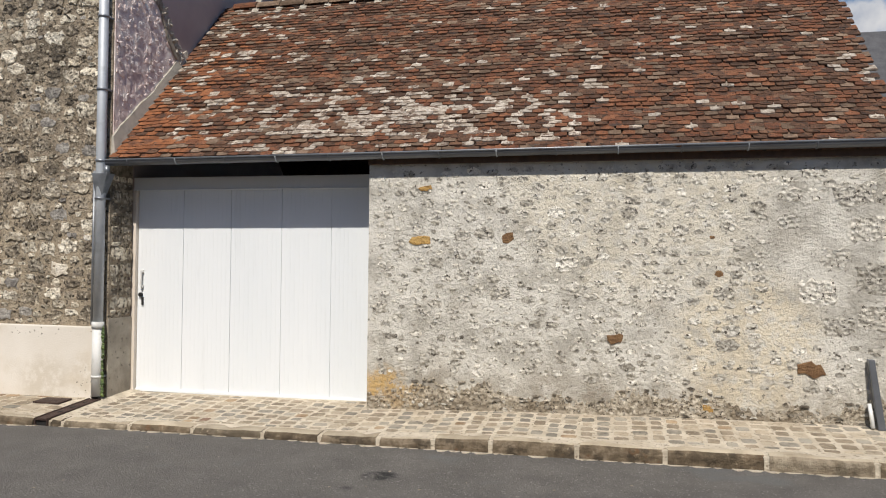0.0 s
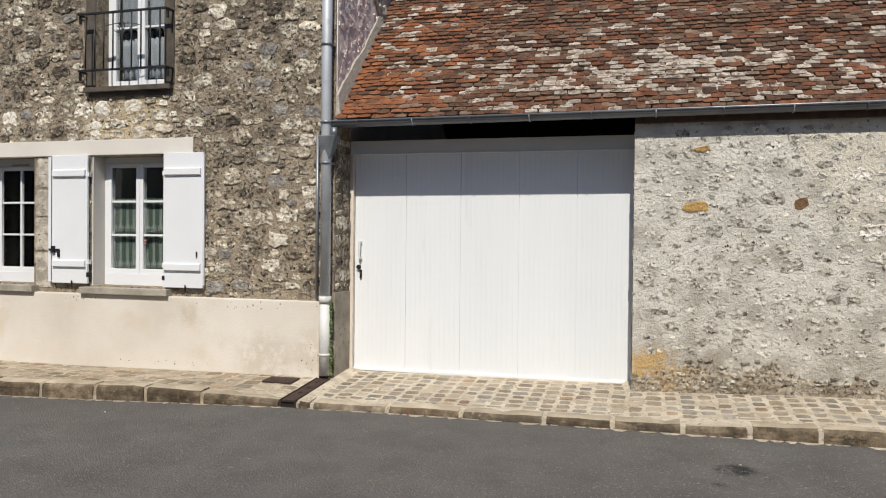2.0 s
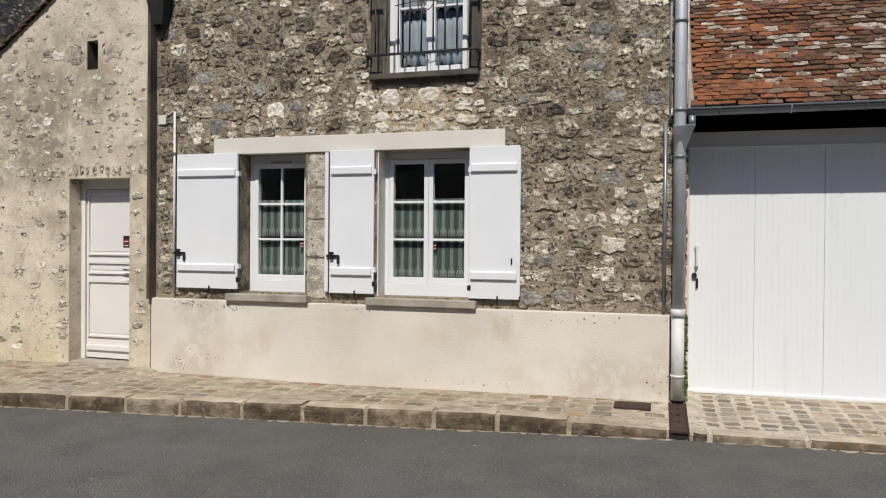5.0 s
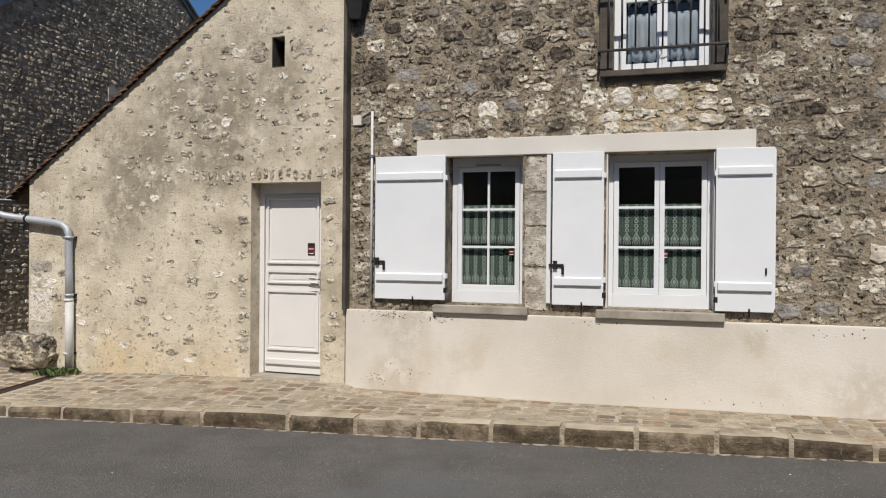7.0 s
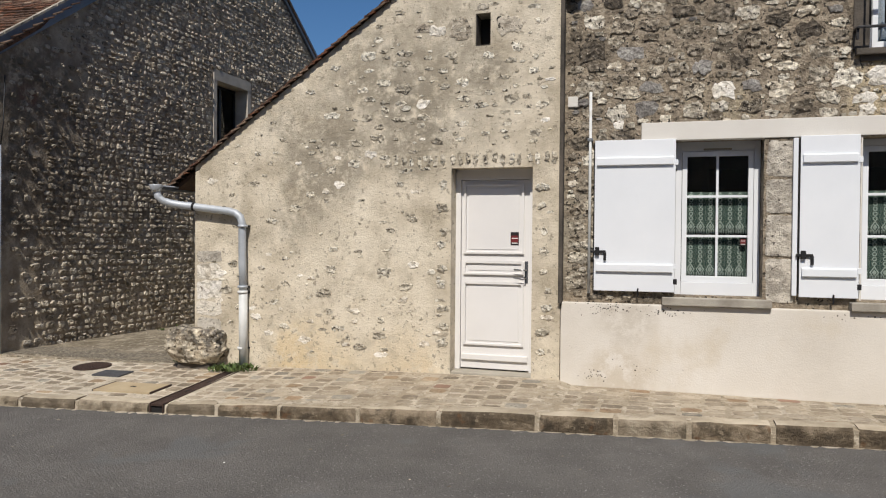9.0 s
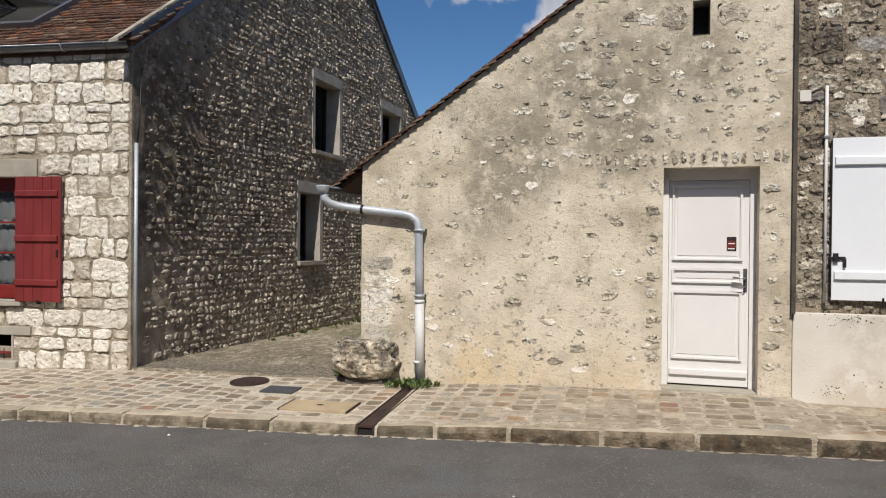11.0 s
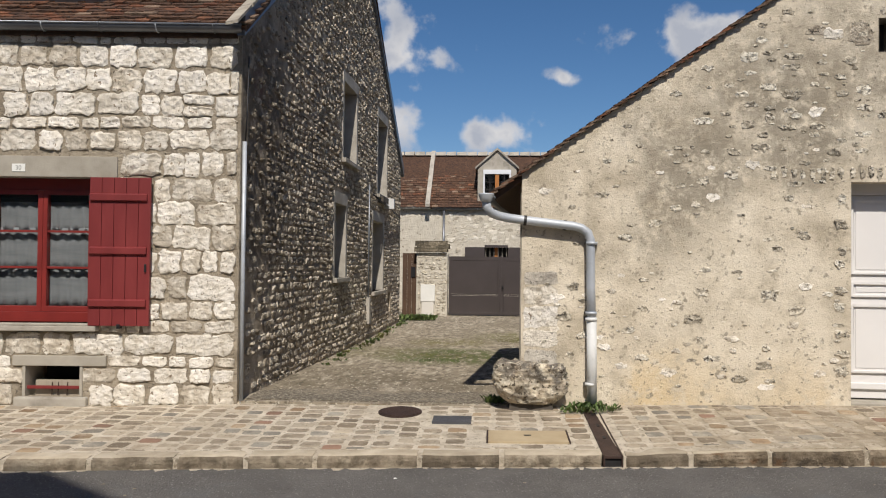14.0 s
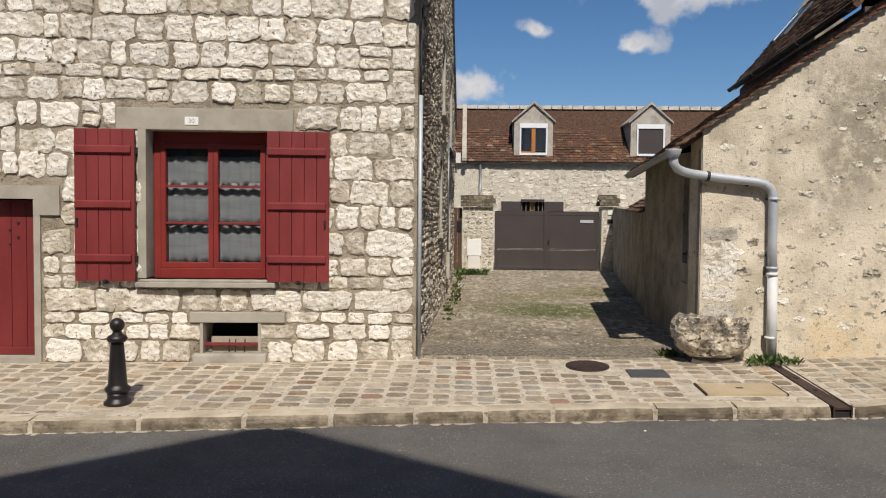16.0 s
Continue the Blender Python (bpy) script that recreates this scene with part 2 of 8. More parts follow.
JOINT = material("pale_joint_mortar", [(0.50, 0.43, 0.33), (0.64, 0.565, 0.45), (0.74, 0.665, 0.545)], 7.0, 0.95, 0.8, 50, stain=((0.48, 0.40, 0.295), 1.6, 0.48, 0.66, 0.6), fleck=[((0.31, 0.25, 0.175), 26, 0.58, 0.66), ((0.17, 0.14, 0.09), 12, 0.63, 0.70, 0.7)],
                 patches=[((0.37, 0.30, 0.208), (x, 6.75, 0.12), 0.7, 0.35, 0.75) for x in (-6.8, -8.4, -10.0, -11.6, -13.0)])
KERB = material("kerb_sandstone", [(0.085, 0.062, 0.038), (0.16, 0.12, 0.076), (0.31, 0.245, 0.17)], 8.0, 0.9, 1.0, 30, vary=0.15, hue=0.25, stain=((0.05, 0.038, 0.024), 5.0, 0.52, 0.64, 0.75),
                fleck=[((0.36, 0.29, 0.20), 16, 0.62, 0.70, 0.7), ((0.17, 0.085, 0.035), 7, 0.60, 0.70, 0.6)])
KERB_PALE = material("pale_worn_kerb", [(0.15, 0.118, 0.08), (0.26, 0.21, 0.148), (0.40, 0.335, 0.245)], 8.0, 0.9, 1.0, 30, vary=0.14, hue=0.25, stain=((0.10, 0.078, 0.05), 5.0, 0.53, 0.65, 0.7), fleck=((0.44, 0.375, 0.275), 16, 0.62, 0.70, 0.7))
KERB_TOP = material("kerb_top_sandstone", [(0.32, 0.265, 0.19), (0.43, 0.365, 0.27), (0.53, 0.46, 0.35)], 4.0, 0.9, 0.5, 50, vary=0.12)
LIME_WHITE = material("pale_limestone", [(0.53, 0.465, 0.37), (0.79, 0.73, 0.625), (0.88, 0.83, 0.745)], 8.0, 0.93, 0.75, 26, vary=0.11, hue=0.28, pits=0.6,
                      stain=((0.50, 0.45, 0.365), 3.8, 0.57, 0.69, 0.5), fleck=[((0.27, 0.21, 0.145), 24, 0.625, 0.675), ((0.14, 0.11, 0.08), 46, 0.65, 0.69, 0.7)])
MORTAR_L = material("sandy_pointing", [(0.30, 0.25, 0.18), (0.42, 0.355, 0.265), (0.50, 0.43, 0.33)], 6.0, 0.95, 0.9, 50, stain=((0.20, 0.165, 0.12), 2.4, 0.52, 0.66, 0.6), fleck=((0.14, 0.115, 0.085), 30, 0.62, 0.70))
RUBBLE = material("rubble_stone", [(0.17, 0.138, 0.10), (0.47, 0.405, 0.31), (0.82, 0.745, 0.605)], 17.0, 0.95, 1.0, 34, vary=0.26, hue=0.36, pits=0.8,
                  stain=((0.15, 0.125, 0.092), 2.6, 0.50, 0.64, 0.7), fleck=[((0.045, 0.036, 0.026), 24, 0.575, 0.62), ((0.82, 0.75, 0.62), 34, 0.63, 0.68, 0.8)])
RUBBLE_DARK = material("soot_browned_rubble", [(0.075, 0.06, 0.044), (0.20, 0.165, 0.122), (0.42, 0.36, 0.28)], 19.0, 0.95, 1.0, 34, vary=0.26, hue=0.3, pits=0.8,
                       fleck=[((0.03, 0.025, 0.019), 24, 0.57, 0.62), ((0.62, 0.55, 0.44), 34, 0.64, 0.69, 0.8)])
RUBBLE_PALE = material("crumbling_pale_rubble", [(0.36, 0.31, 0.235), (0.66, 0.59, 0.475), (0.84, 0.78, 0.66)], 16.0, 0.95, 1.0, 32, vary=0.16, hue=0.3, pits=0.8,
                       stain=((0.24, 0.20, 0.15), 6.0, 0.54, 0.64, 0.7), fleck=((0.06, 0.05, 0.036), 28, 0.59, 0.635))
MORTAR_H = material("weathered_mortar", [(0.17, 0.137, 0.098), (0.34, 0.278, 0.203), (0.48, 0.40, 0.295)], 11.0, 0.97, 1.0, 32, stain=((0.11, 0.09, 0.066), 1.3, 0.50, 0.66, 0.7), fleck=[((0.05, 0.041, 0.031), 26, 0.59, 0.64), ((0.58, 0.51, 0.40), 30, 0.63, 0.68, 0.8)],
                    patches=(((0.66, 0.54, 0.35), (-7.9, 7.4, 2.85), 0.4, 0.14, 0.9), ((0.52, 0.44, 0.30), (-9.4, 7.4, 2.75), 0.1, 0.15, 0.6), ((0.45, 0.375, 0.27), (-6.3, 7.4, 1.7), 0.6, 0.3, 0.6), ((0.42, 0.37, 0.285), (-10.75, 7.4, 1.6), 0.3, 0.2, 0.7)))
RENDER_G = material("old_lime_render", [(0.43, 0.368, 0.272), (0.62, 0.546, 0.425), (0.735, 0.66, 0.53)], 2.4, 0.95, 0.4, 34,
                    stain=((0.43, 0.373, 0.282), 5.0, 0.49, 0.65, 0.55), fleck=[((0.29, 0.252, 0.192), 14, 0.59, 0.68, 0.85), ((0.17, 0.147, 0.112), 34, 0.63, 0.69, 0.75)],
                    patches=[((0.205, 0.178, 0.133), (x, 7.5, z), r, soft, 0.82 * k) for x, z, r, soft, k in ((-13.5, 2.28, 0.25, 0.22, 0.85), (-12.9, 3.3, 0.22, 0.22, 0.7), (-12.45, 2.92, 0.22, 0.2, 0.7), (-12.5, 2.42, 0.16, 0.18, 0.75),
                             (-11.65, 3.15, 0.06, 0.12, 0.85), (-13.9, 2.75, 0.12, 0.16, 0.6), (-12.0, 2.95, 0.35, 0.26, 0.45), (-13.75, 1.75, 0.15, 0.2, 0.6), (-13.1, 2.75, 0.35, 0.25, 0.5), (-12.1, 3.65, 0.3, 0.2, 0.45), (-14.35, 1.5, 0.06, 0.14, 0.5))]
                    + [((0.60, 0.46, 0.26), (-13.6, 7.5, 0.12), 0.4, 0.15, 0.7), ((0.60, 0.46, 0.27), (-12.6, 7.5, 0.18), 0.25, 0.15, 0.6), ((0.70, 0.63, 0.505), (-13.0, 7.5, 0.9), 0.6, 0.3, 0.6)])
RENDER_P = material("grey_lime_mortar", [(0.42, 0.395, 0.345), (0.635, 0.61, 0.548), (0.745, 0.718, 0.648)], 3.4, 0.95, 0.8, 30, stain=((0.47, 0.435, 0.375), 1.4, 0.55, 0.72, 0.6),
                    fleck=((0.26, 0.24, 0.20), 22, 0.60, 0.68),
                    patches=(*(((0.30, 0.258, 0.20), (-2.2 + 0.52 * k, 7.45, 0.40 + 0.06 * math.sin(k * 2.3)), 0.06, 0.16, 0.75) for k in range(10)), ((0.60, 0.38, 0.13), (-2.25, 7.45, 0.35), 0.16, 0.08, 0.8), ((0.72, 0.63, 0.47), (1.2, 7.45, 0.95), 0.45, 0.2, 0.7),
                             ((0.72, 0.65, 0.51), (0.2, 7.45, 2.5), 1.0, 0.2, 0.5)))
STONE_P = material("flush_field_stone", [(0.43, 0.397, 0.335), (0.66, 0.622, 0.545), (0.86, 0.825, 0.74)], 18.0, 0.95, 1.0, 38, vary=0.14, hue=0.28, pits=0.9, fleck=[((0.12, 0.105, 0.085), 30, 0.60, 0.645), ((0.86, 0.83, 0.75), 34, 0.64, 0.69, 0.7)])
STONE_BASE = material("flaking_footing_stone", [(0.22, 0.19, 0.15), (0.48, 0.425, 0.34), (0.72, 0.65, 0.54)], 22.0, 0.95, 1.0, 42, vary=0.2, hue=0.4, pits=0.8, fleck=((0.07, 0.058, 0.044), 30, 0.58, 0.63))
STONE_OCHRE = material("ochre_stone", [(0.40, 0.23, 0.07), (0.55, 0.36, 0.13)], 9.0, 0.95, 0.9, 30, vary=0.15)
STONE_RUST = material("rusty_stone", [(0.16, 0.085, 0.04), (0.26, 0.15, 0.07)], 9.0, 0.95, 0.9, 30)
STONE_G = material("render_field_stone", [(0.40, 0.352, 0.272), (0.65, 0.585, 0.465), (0.85, 0.795, 0.67)], 19.0, 0.95, 1.0, 34, vary=0.16, hue=0.3, pits=0.9, fleck=[((0.12, 0.104, 0.08), 24, 0.595, 0.64), ((0.86, 0.81, 0.70), 30, 0.64, 0.69, 0.7)])
# dark patch by the corner: grime, with the roof edge's shadow painted in
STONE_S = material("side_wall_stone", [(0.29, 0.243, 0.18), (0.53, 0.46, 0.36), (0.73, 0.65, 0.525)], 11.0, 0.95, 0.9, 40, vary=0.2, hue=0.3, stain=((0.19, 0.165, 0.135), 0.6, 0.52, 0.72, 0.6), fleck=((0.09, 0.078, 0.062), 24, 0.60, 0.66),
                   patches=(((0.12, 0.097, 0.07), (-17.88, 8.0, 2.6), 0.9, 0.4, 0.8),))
# first patch repeats that grime and painted shadow on the mortar
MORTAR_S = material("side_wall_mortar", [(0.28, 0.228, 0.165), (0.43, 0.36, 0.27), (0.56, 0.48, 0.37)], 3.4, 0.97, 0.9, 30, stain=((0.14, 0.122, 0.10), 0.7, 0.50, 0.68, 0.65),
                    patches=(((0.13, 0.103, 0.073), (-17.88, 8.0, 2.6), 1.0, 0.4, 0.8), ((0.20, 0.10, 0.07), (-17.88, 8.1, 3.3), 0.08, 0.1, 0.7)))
PLINTH = material("cream_plinth_render", [(0.575, 0.53, 0.465), (0.64, 0.597, 0.532), (0.69, 0.65, 0.59)], 0.9, 0.85, 0.14, 50, stain=((0.56, 0.49, 0.385), 1.2, 0.52, 0.72, 0.7),
                  fleck=((0.44, 0.40, 0.335), 9, 0.70, 0.78),
                  patches=(((0.46, 0.40, 0.30), (-7.02, 7.35, 0.75), 0.06, 0.05, 0.5), ((0.50, 0.45, 0.38), (-10.3, 7.38, 0.78), 0.16, 0.10, 0.7), ((0.47, 0.41, 0.32), (-6.1, 7.3, 0.28), 0.2, 0.12, 0.5), ((0.50, 0.43, 0.33), (-5.6, 7.3, 0.4), 0.12, 0.1, 0.5), ((0.50, 0.43, 0.33), (-10.4, 7.38, 0.2), 0.2, 0.1, 0.6)))
LINTEL_W = material("painted_lintel", [(0.62, 0.59, 0.54), (0.66, 0.635, 0.585)], 2.0, 0.8, 0.1, 60)
WHITE = material("white_paint", [(0.70, 0.725, 0.755), (0.755, 0.775, 0.80)], 1.5, 0.5, 0.03, 80)
WHITE_DOOR = material("white_garage_paint", [(0.69, 0.725, 0.755), (0.75, 0.775, 0.80)], 1.2, 0.55, 0.06, 60, stretch=(1, 1, 0.12), stain=((0.60, 0.625, 0.65), 5.0, 0.58, 0.76, 0.6))
OFFWHITE = material("warm_white_paint", [(0.70, 0.685, 0.67), (0.755, 0.74, 0.725)], 1.2, 0.45, 0.03, 70)
CREAM_FRAME = material("faded_cream_frame", [(0.60, 0.53, 0.45), (0.70, 0.63, 0.55)], 3.0, 0.6, 0.1, 60)
RED = material("dark_red_paint", [(0.135, 0.014, 0.014), (0.172, 0.019, 0.019), (0.21, 0.028, 0.027)], 2.4, 0.55, 0.1, 70, stretch=(1, 1, 0.3))
RED_BRIGHT = material("red_window_paint", [(0.17, 0.015, 0.012), (0.23, 0.022, 0.017)], 2.4, 0.5, 0.05, 70)
ZINC = material("weathered_zinc", [(0.20, 0.215, 0.235), (0.29, 0.31, 0.335)], 2.0, 0.42, 0.06, 50, metal=0.55, stain=((0.15, 0.16, 0.17), 5.0, 0.5, 0.7, 0.6))
ZINC_PALE = material("pale_new_zinc", [(0.40, 0.43, 0.465), (0.50, 0.53, 0.56)], 3.0, 0.52, 0.08, 50, metal=0.25, stain=((0.31, 0.33, 0.35), 5.0, 0.52, 0.7, 0.7))
PIPE_WHITE = material("white_painted_pipe", [(0.56, 0.57, 0.555), (0.68, 0.685, 0.67)], 4.0, 0.55, 0.1, 60, stain=((0.42, 0.40, 0.35), 6.0, 0.56, 0.7, 0.6))
GUTTER = material("dark_zinc_gutter", [(0.12, 0.127, 0.14), (0.185, 0.195, 0.215)], 2.0, 0.38, 0.04, 50, metal=0.5)
IRON = material("black_iron", [(0.012, 0.012, 0.014), (0.026, 0.025, 0.026)], 5.0, 0.5, 0.1, 60, metal=0.3)
BOLLARD = material("dark_brown_cast_iron", [(0.014, 0.011, 0.011), (0.024, 0.02, 0.019)], 6.0, 0.38, 0.12, 70, metal=0.2)
RUST = material("rusty_iron", [(0.035, 0.02, 0.016), (0.075, 0.045, 0.034)], 8.0, 0.7, 0.4, 60, metal=0.3)
SOOT = material("blackened_metal", [(0.006, 0.006, 0.006), (0.014, 0.013, 0.013)], 8.0, 0.75, 0.3, 50)
STEEL = material("brushed_steel", [(0.32, 0.32, 0.32), (0.42, 0.42, 0.42)], 9.0, 0.35, 0.05, 60, metal=0.9)
SILL = material("grey_stone_sill", [(0.26, 0.235, 0.195), (0.36, 0.33, 0.28), (0.43, 0.395, 0.335)], 4.0, 0.9, 0.3, 50)
# stained stone, and parts whose shade is put into the colour
STAIN_SHADE = material("stained_and_shaded_stone", [(0.04, 0.034, 0.028), (0.085, 0.072, 0.058), (0.12, 0.10, 0.08)], 4.0, 0.9, 0.4, 50)
CEMENT = material("grey_cement_trim", [(0.29, 0.265, 0.215), (0.36, 0.33, 0.275), (0.41, 0.375, 0.315)], 2.6, 0.9, 0.15, 60)
CEMENT_PALE = material("pale_cement_band", [(0.36, 0.33, 0.28), (0.47, 0.43, 0.37)], 5.0, 0.95, 0.5, 40, stain=((0.28, 0.26, 0.22), 4, 0.5, 0.7))
FRAME_S = material("lime_washed_surround", [(0.33, 0.305, 0.26), (0.47, 0.44, 0.385)], 4.0, 0.9, 0.2, 50)
TILE_DARK = material("dark_clay_tile", [(0.066, 0.033, 0.019), (0.112, 0.055, 0.031), (0.16, 0.084, 0.048)], 14.0, 0.92, 0.7, 60, vary=0.24, hue=0.2, fleck=((0.017, 0.012, 0.009), 26, 0.55, 0.63, 0.85))
TILE_RED = material("red_clay_tile", [(0.12, 0.044, 0.021), (0.188, 0.071, 0.033), (0.245, 0.104, 0.051)], 14.0, 0.92, 0.7, 60, vary=0.22, hue=0.25, stain=((0.065, 0.037, 0.025), 9, 0.50, 0.63, 0.85), fleck=((0.02, 0.014, 0.01), 28, 0.57, 0.64, 0.8))
TILE_ORANGE = material("orange_clay_tile", [(0.17, 0.06, 0.024), (0.25, 0.09, 0.034), (0.32, 0.13, 0.055)], 14.0, 0.9, 0.7, 60, vary=0.22, stain=((0.10, 0.05, 0.032), 9, 0.52, 0.66, 0.8))
TILE_LICHEN = material("lichened_clay_tile", [(0.27, 0.21, 0.155), (0.48, 0.415, 0.345), (0.66, 0.605, 0.53)], 18.0, 0.95, 0.8, 60, vary=0.2, stain=((0.14, 0.085, 0.058), 14, 0.51, 0.60, 0.9))
TILE_TAN = material("tan_clay_tile", [(0.12, 0.078, 0.05), (0.18, 0.12, 0.08), (0.26, 0.18, 0.125)], 14.0, 0.93, 0.7, 60, vary=0.22, hue=0.25, stain=((0.08, 0.055, 0.04), 9, 0.54, 0.68, 0.8))
TILE_MOSS = material("mossy_clay_tile", [(0.05, 0.043, 0.027), (0.105, 0.085, 0.054), (0.21, 0.175, 0.12)], 9.0, 0.95, 0.8, 40, vary=0.25, hue=0.2)
EDGE_LICHEN = material("lichened_tile_edge", [(0.30, 0.235, 0.18), (0.50, 0.43, 0.36)], 22.0, 0.95, 0.5, 60, vary=0.25)
# dark brown that paints the shadow lines along the tiles' lower edges
EDGE_SHADE = material("shade_dark_tile_edge", [(0.045, 0.024, 0.015), (0.15, 0.075, 0.042)], 22.0, 0.95, 0.5, 60, vary=0.25)
SLATE = material("grey_slate", [(0.05, 0.05, 0.055), (0.085, 0.085, 0.09)], 5.0, 0.7, 0.3, 40)
PINK = material("pinkish_rough_render", [(0.60, 0.47, 0.435), (0.78, 0.66, 0.62), (0.88, 0.83, 0.79)], 9.0, 0.95, 0.6, 22, stain=((0.42, 0.33, 0.30), 3.0, 0.57, 0.70, 0.6))
MAUVE = material("smooth_mauve_render", [(0.40, 0.32, 0.295), (0.48, 0.39, 0.36)], 1.5, 0.9, 0.15, 50)
# darker than the gable's render: the lane side's shade is in the colour
SHADE_R = material("shade_toned_render", [(0.22, 0.195, 0.157), (0.34, 0.303, 0.247), (0.43, 0.386, 0.315)], 2.6, 0.92, 0.5, 26, stain=((0.17, 0.15, 0.12), 1.5, 0.48, 0.68, 0.6), fleck=((0.14, 0.123, 0.098), 14, 0.6, 0.7))
LANE = material("old_concrete_lane", [(0.14, 0.113, 0.078), (0.285, 0.24, 0.176), (0.49, 0.435, 0.34)], 9.0, 0.95, 0.3, 18, stretch=(1, 0.4, 1), stain=((0.21, 0.175, 0.122), 1.3, 0.46, 0.62, 0.75),
                fleck=[((0.085, 0.07, 0.047), 17, 0.57, 0.64, 0.85), ((0.66, 0.60, 0.49), 26, 0.61, 0.67, 0.8)],
                patches=(((0.085, 0.10, 0.025), (-16.05, 12.0, 0.0), 0.7, 0.4, 1.0), ((0.17, 0.15, 0.055), (-16.1, 14.2, 0.0), 0.35, 0.4, 0.8), ((0.14, 0.13, 0.045), (-14.6, 15.5, 0.0), 0.7, 0.4, 0.85), ((0.15, 0.122, 0.08), (-17.3, 9.2, 0.0), 0.7, 0.4, 0.8), ((0.16, 0.14, 0.07), (-17.4, 12.5, 0.0), 0.5, 0.4, 0.75), ((0.13, 0.105, 0.07), (-16.2, 8.9, 0.0), 0.5, 0.35, 0.6)))
GRAVEL = material("dark_gravel_band", [(0.10, 0.082, 0.06), (0.21, 0.178, 0.132), (0.42, 0.37, 0.285)], 22.0, 0.95, 1.0, 30, pits=0.4, stain=((0.34, 0.285, 0.205), 2.5, 0.5, 0.66, 0.7), fleck=((0.60, 0.54, 0.43), 44, 0.61, 0.67))
GATE = material("brown_metal_gate", [(0.046, 0.037, 0.036), (0.056, 0.045, 0.044)], 1.5, 0.5, 0.02, 50)
WOOD_BROWN = material("brown_wood", [(0.06, 0.032, 0.018), (0.10, 0.055, 0.03)], 6.0, 0.7, 0.2, 40, stretch=(3, 3, 0.4))
WOOD_ORANGE = material("orange_varnished_wood", [(0.36, 0.13, 0.03), (0.48, 0.19, 0.05)], 6.0, 0.45, 0.1, 40, stretch=(3, 3, 0.4))
WOOD_GREY = material("silvered_wood", [(0.30, 0.26, 0.20), (0.40, 0.35, 0.28)], 6.0, 0.85, 0.2, 40, stretch=(3, 3, 0.4))
BACK_WALL = material("pale_back_wall_stone", [(0.42, 0.375, 0.30), (0.66, 0.61, 0.515), (0.78, 0.735, 0.64)], 8.0, 0.95, 1.0, 24, vary=0.15, hue=0.3)
BACK_MORTAR = material("pale_back_wall_mortar", [(0.52, 0.475, 0.39), (0.66, 0.615, 0.52)], 5.0, 0.95, 0.8, 22, fleck=((0.33, 0.285, 0.22), 9, 0.60, 0.68))
# dark lichen on top; the last patch paints the underside's shade
BOULDER = material("boulder_stone", [(0.38, 0.30, 0.205), (0.68, 0.585, 0.44), (0.85, 0.77, 0.61)], 9.0, 0.95, 0.9, 24, pits=1.0, stain=((0.15, 0.13, 0.105), 4.0, 0.51, 0.63, 0.65), fleck=[((0.08, 0.06, 0.04), 20, 0.565, 0.625), ((0.86, 0.80, 0.66), 26, 0.62, 0.68, 0.8)],
                   patches=(((0.12, 0.11, 0.10), (-14.80, 7.33, 0.56), 0.22, 0.10, 0.9), ((0.14, 0.125, 0.105), (-15.2, 7.43, 0.54), 0.16, 0.1, 0.85), ((0.12, 0.105, 0.085), (-15.0, 7.1, 0.05), 0.10, 0.12, 0.6)))
LEAF = material("weed_leaf", [(0.04, 0.075, 0.016), (0.075, 0.115, 0.028), (0.12, 0.155, 0.045)], 12.0, 0.7, 0.1, 60, vary=0.35)
DRY_LEAF = material("dry_grass_blade", [(0.10, 0.11, 0.03), (0.16, 0.15, 0.055)], 12.0, 0.8, 0.1, 60, vary=0.3)
DARKROOM = material("dark_interior", [(0.02, 0.019, 0.018), (0.035, 0.033, 0.03)], 2.0, 0.9, 0.1, 20)
OPPOSITE = material("opposite_render", [(0.42, 0.37, 0.29), (0.54, 0.48, 0.39)], 1.2, 0.93, 0.25, 20)
STICKER = material("dark_red_sticker", [(0.13, 0.012, 0.014), (0.16, 0.018, 0.018)], 20, 0.5, 0.0, 40)
STICKER_BLACK = material("black_sticker", [(0.012, 0.010, 0.010), (0.018, 0.015, 0.015)], 20, 0.5, 0.0, 40)
PLATE = material("enamel_plate", [(0.74, 0.74, 0.70), (0.80, 0.80, 0.76)], 6, 0.35, 0.0, 40)
PLATE_INK = material("plate_lettering", [(0.30, 0.30, 0.29), (0.36, 0.36, 0.35)], 6, 0.6, 0.0, 40)
LACES = [lace_material("green_lace", (0.040, 0.068, 0.056), (0.50, 0.55, 0.49), z) for z in (1.165, 1.575)]
VOILE = material("grey_voile", [(0.17, 0.178, 0.19), (0.24, 0.248, 0.26)], 3.0, 0.95, 0.25, 30, stretch=(1, 1, 6))
WHITE_VOILE = material("white_voile", [(0.27, 0.30, 0.34), (0.36, 0.395, 0.44)], 3.0, 0.95, 0.2, 30, stretch=(6, 1, 1))
GLASS = glass_material()

# ---- building helpers ----


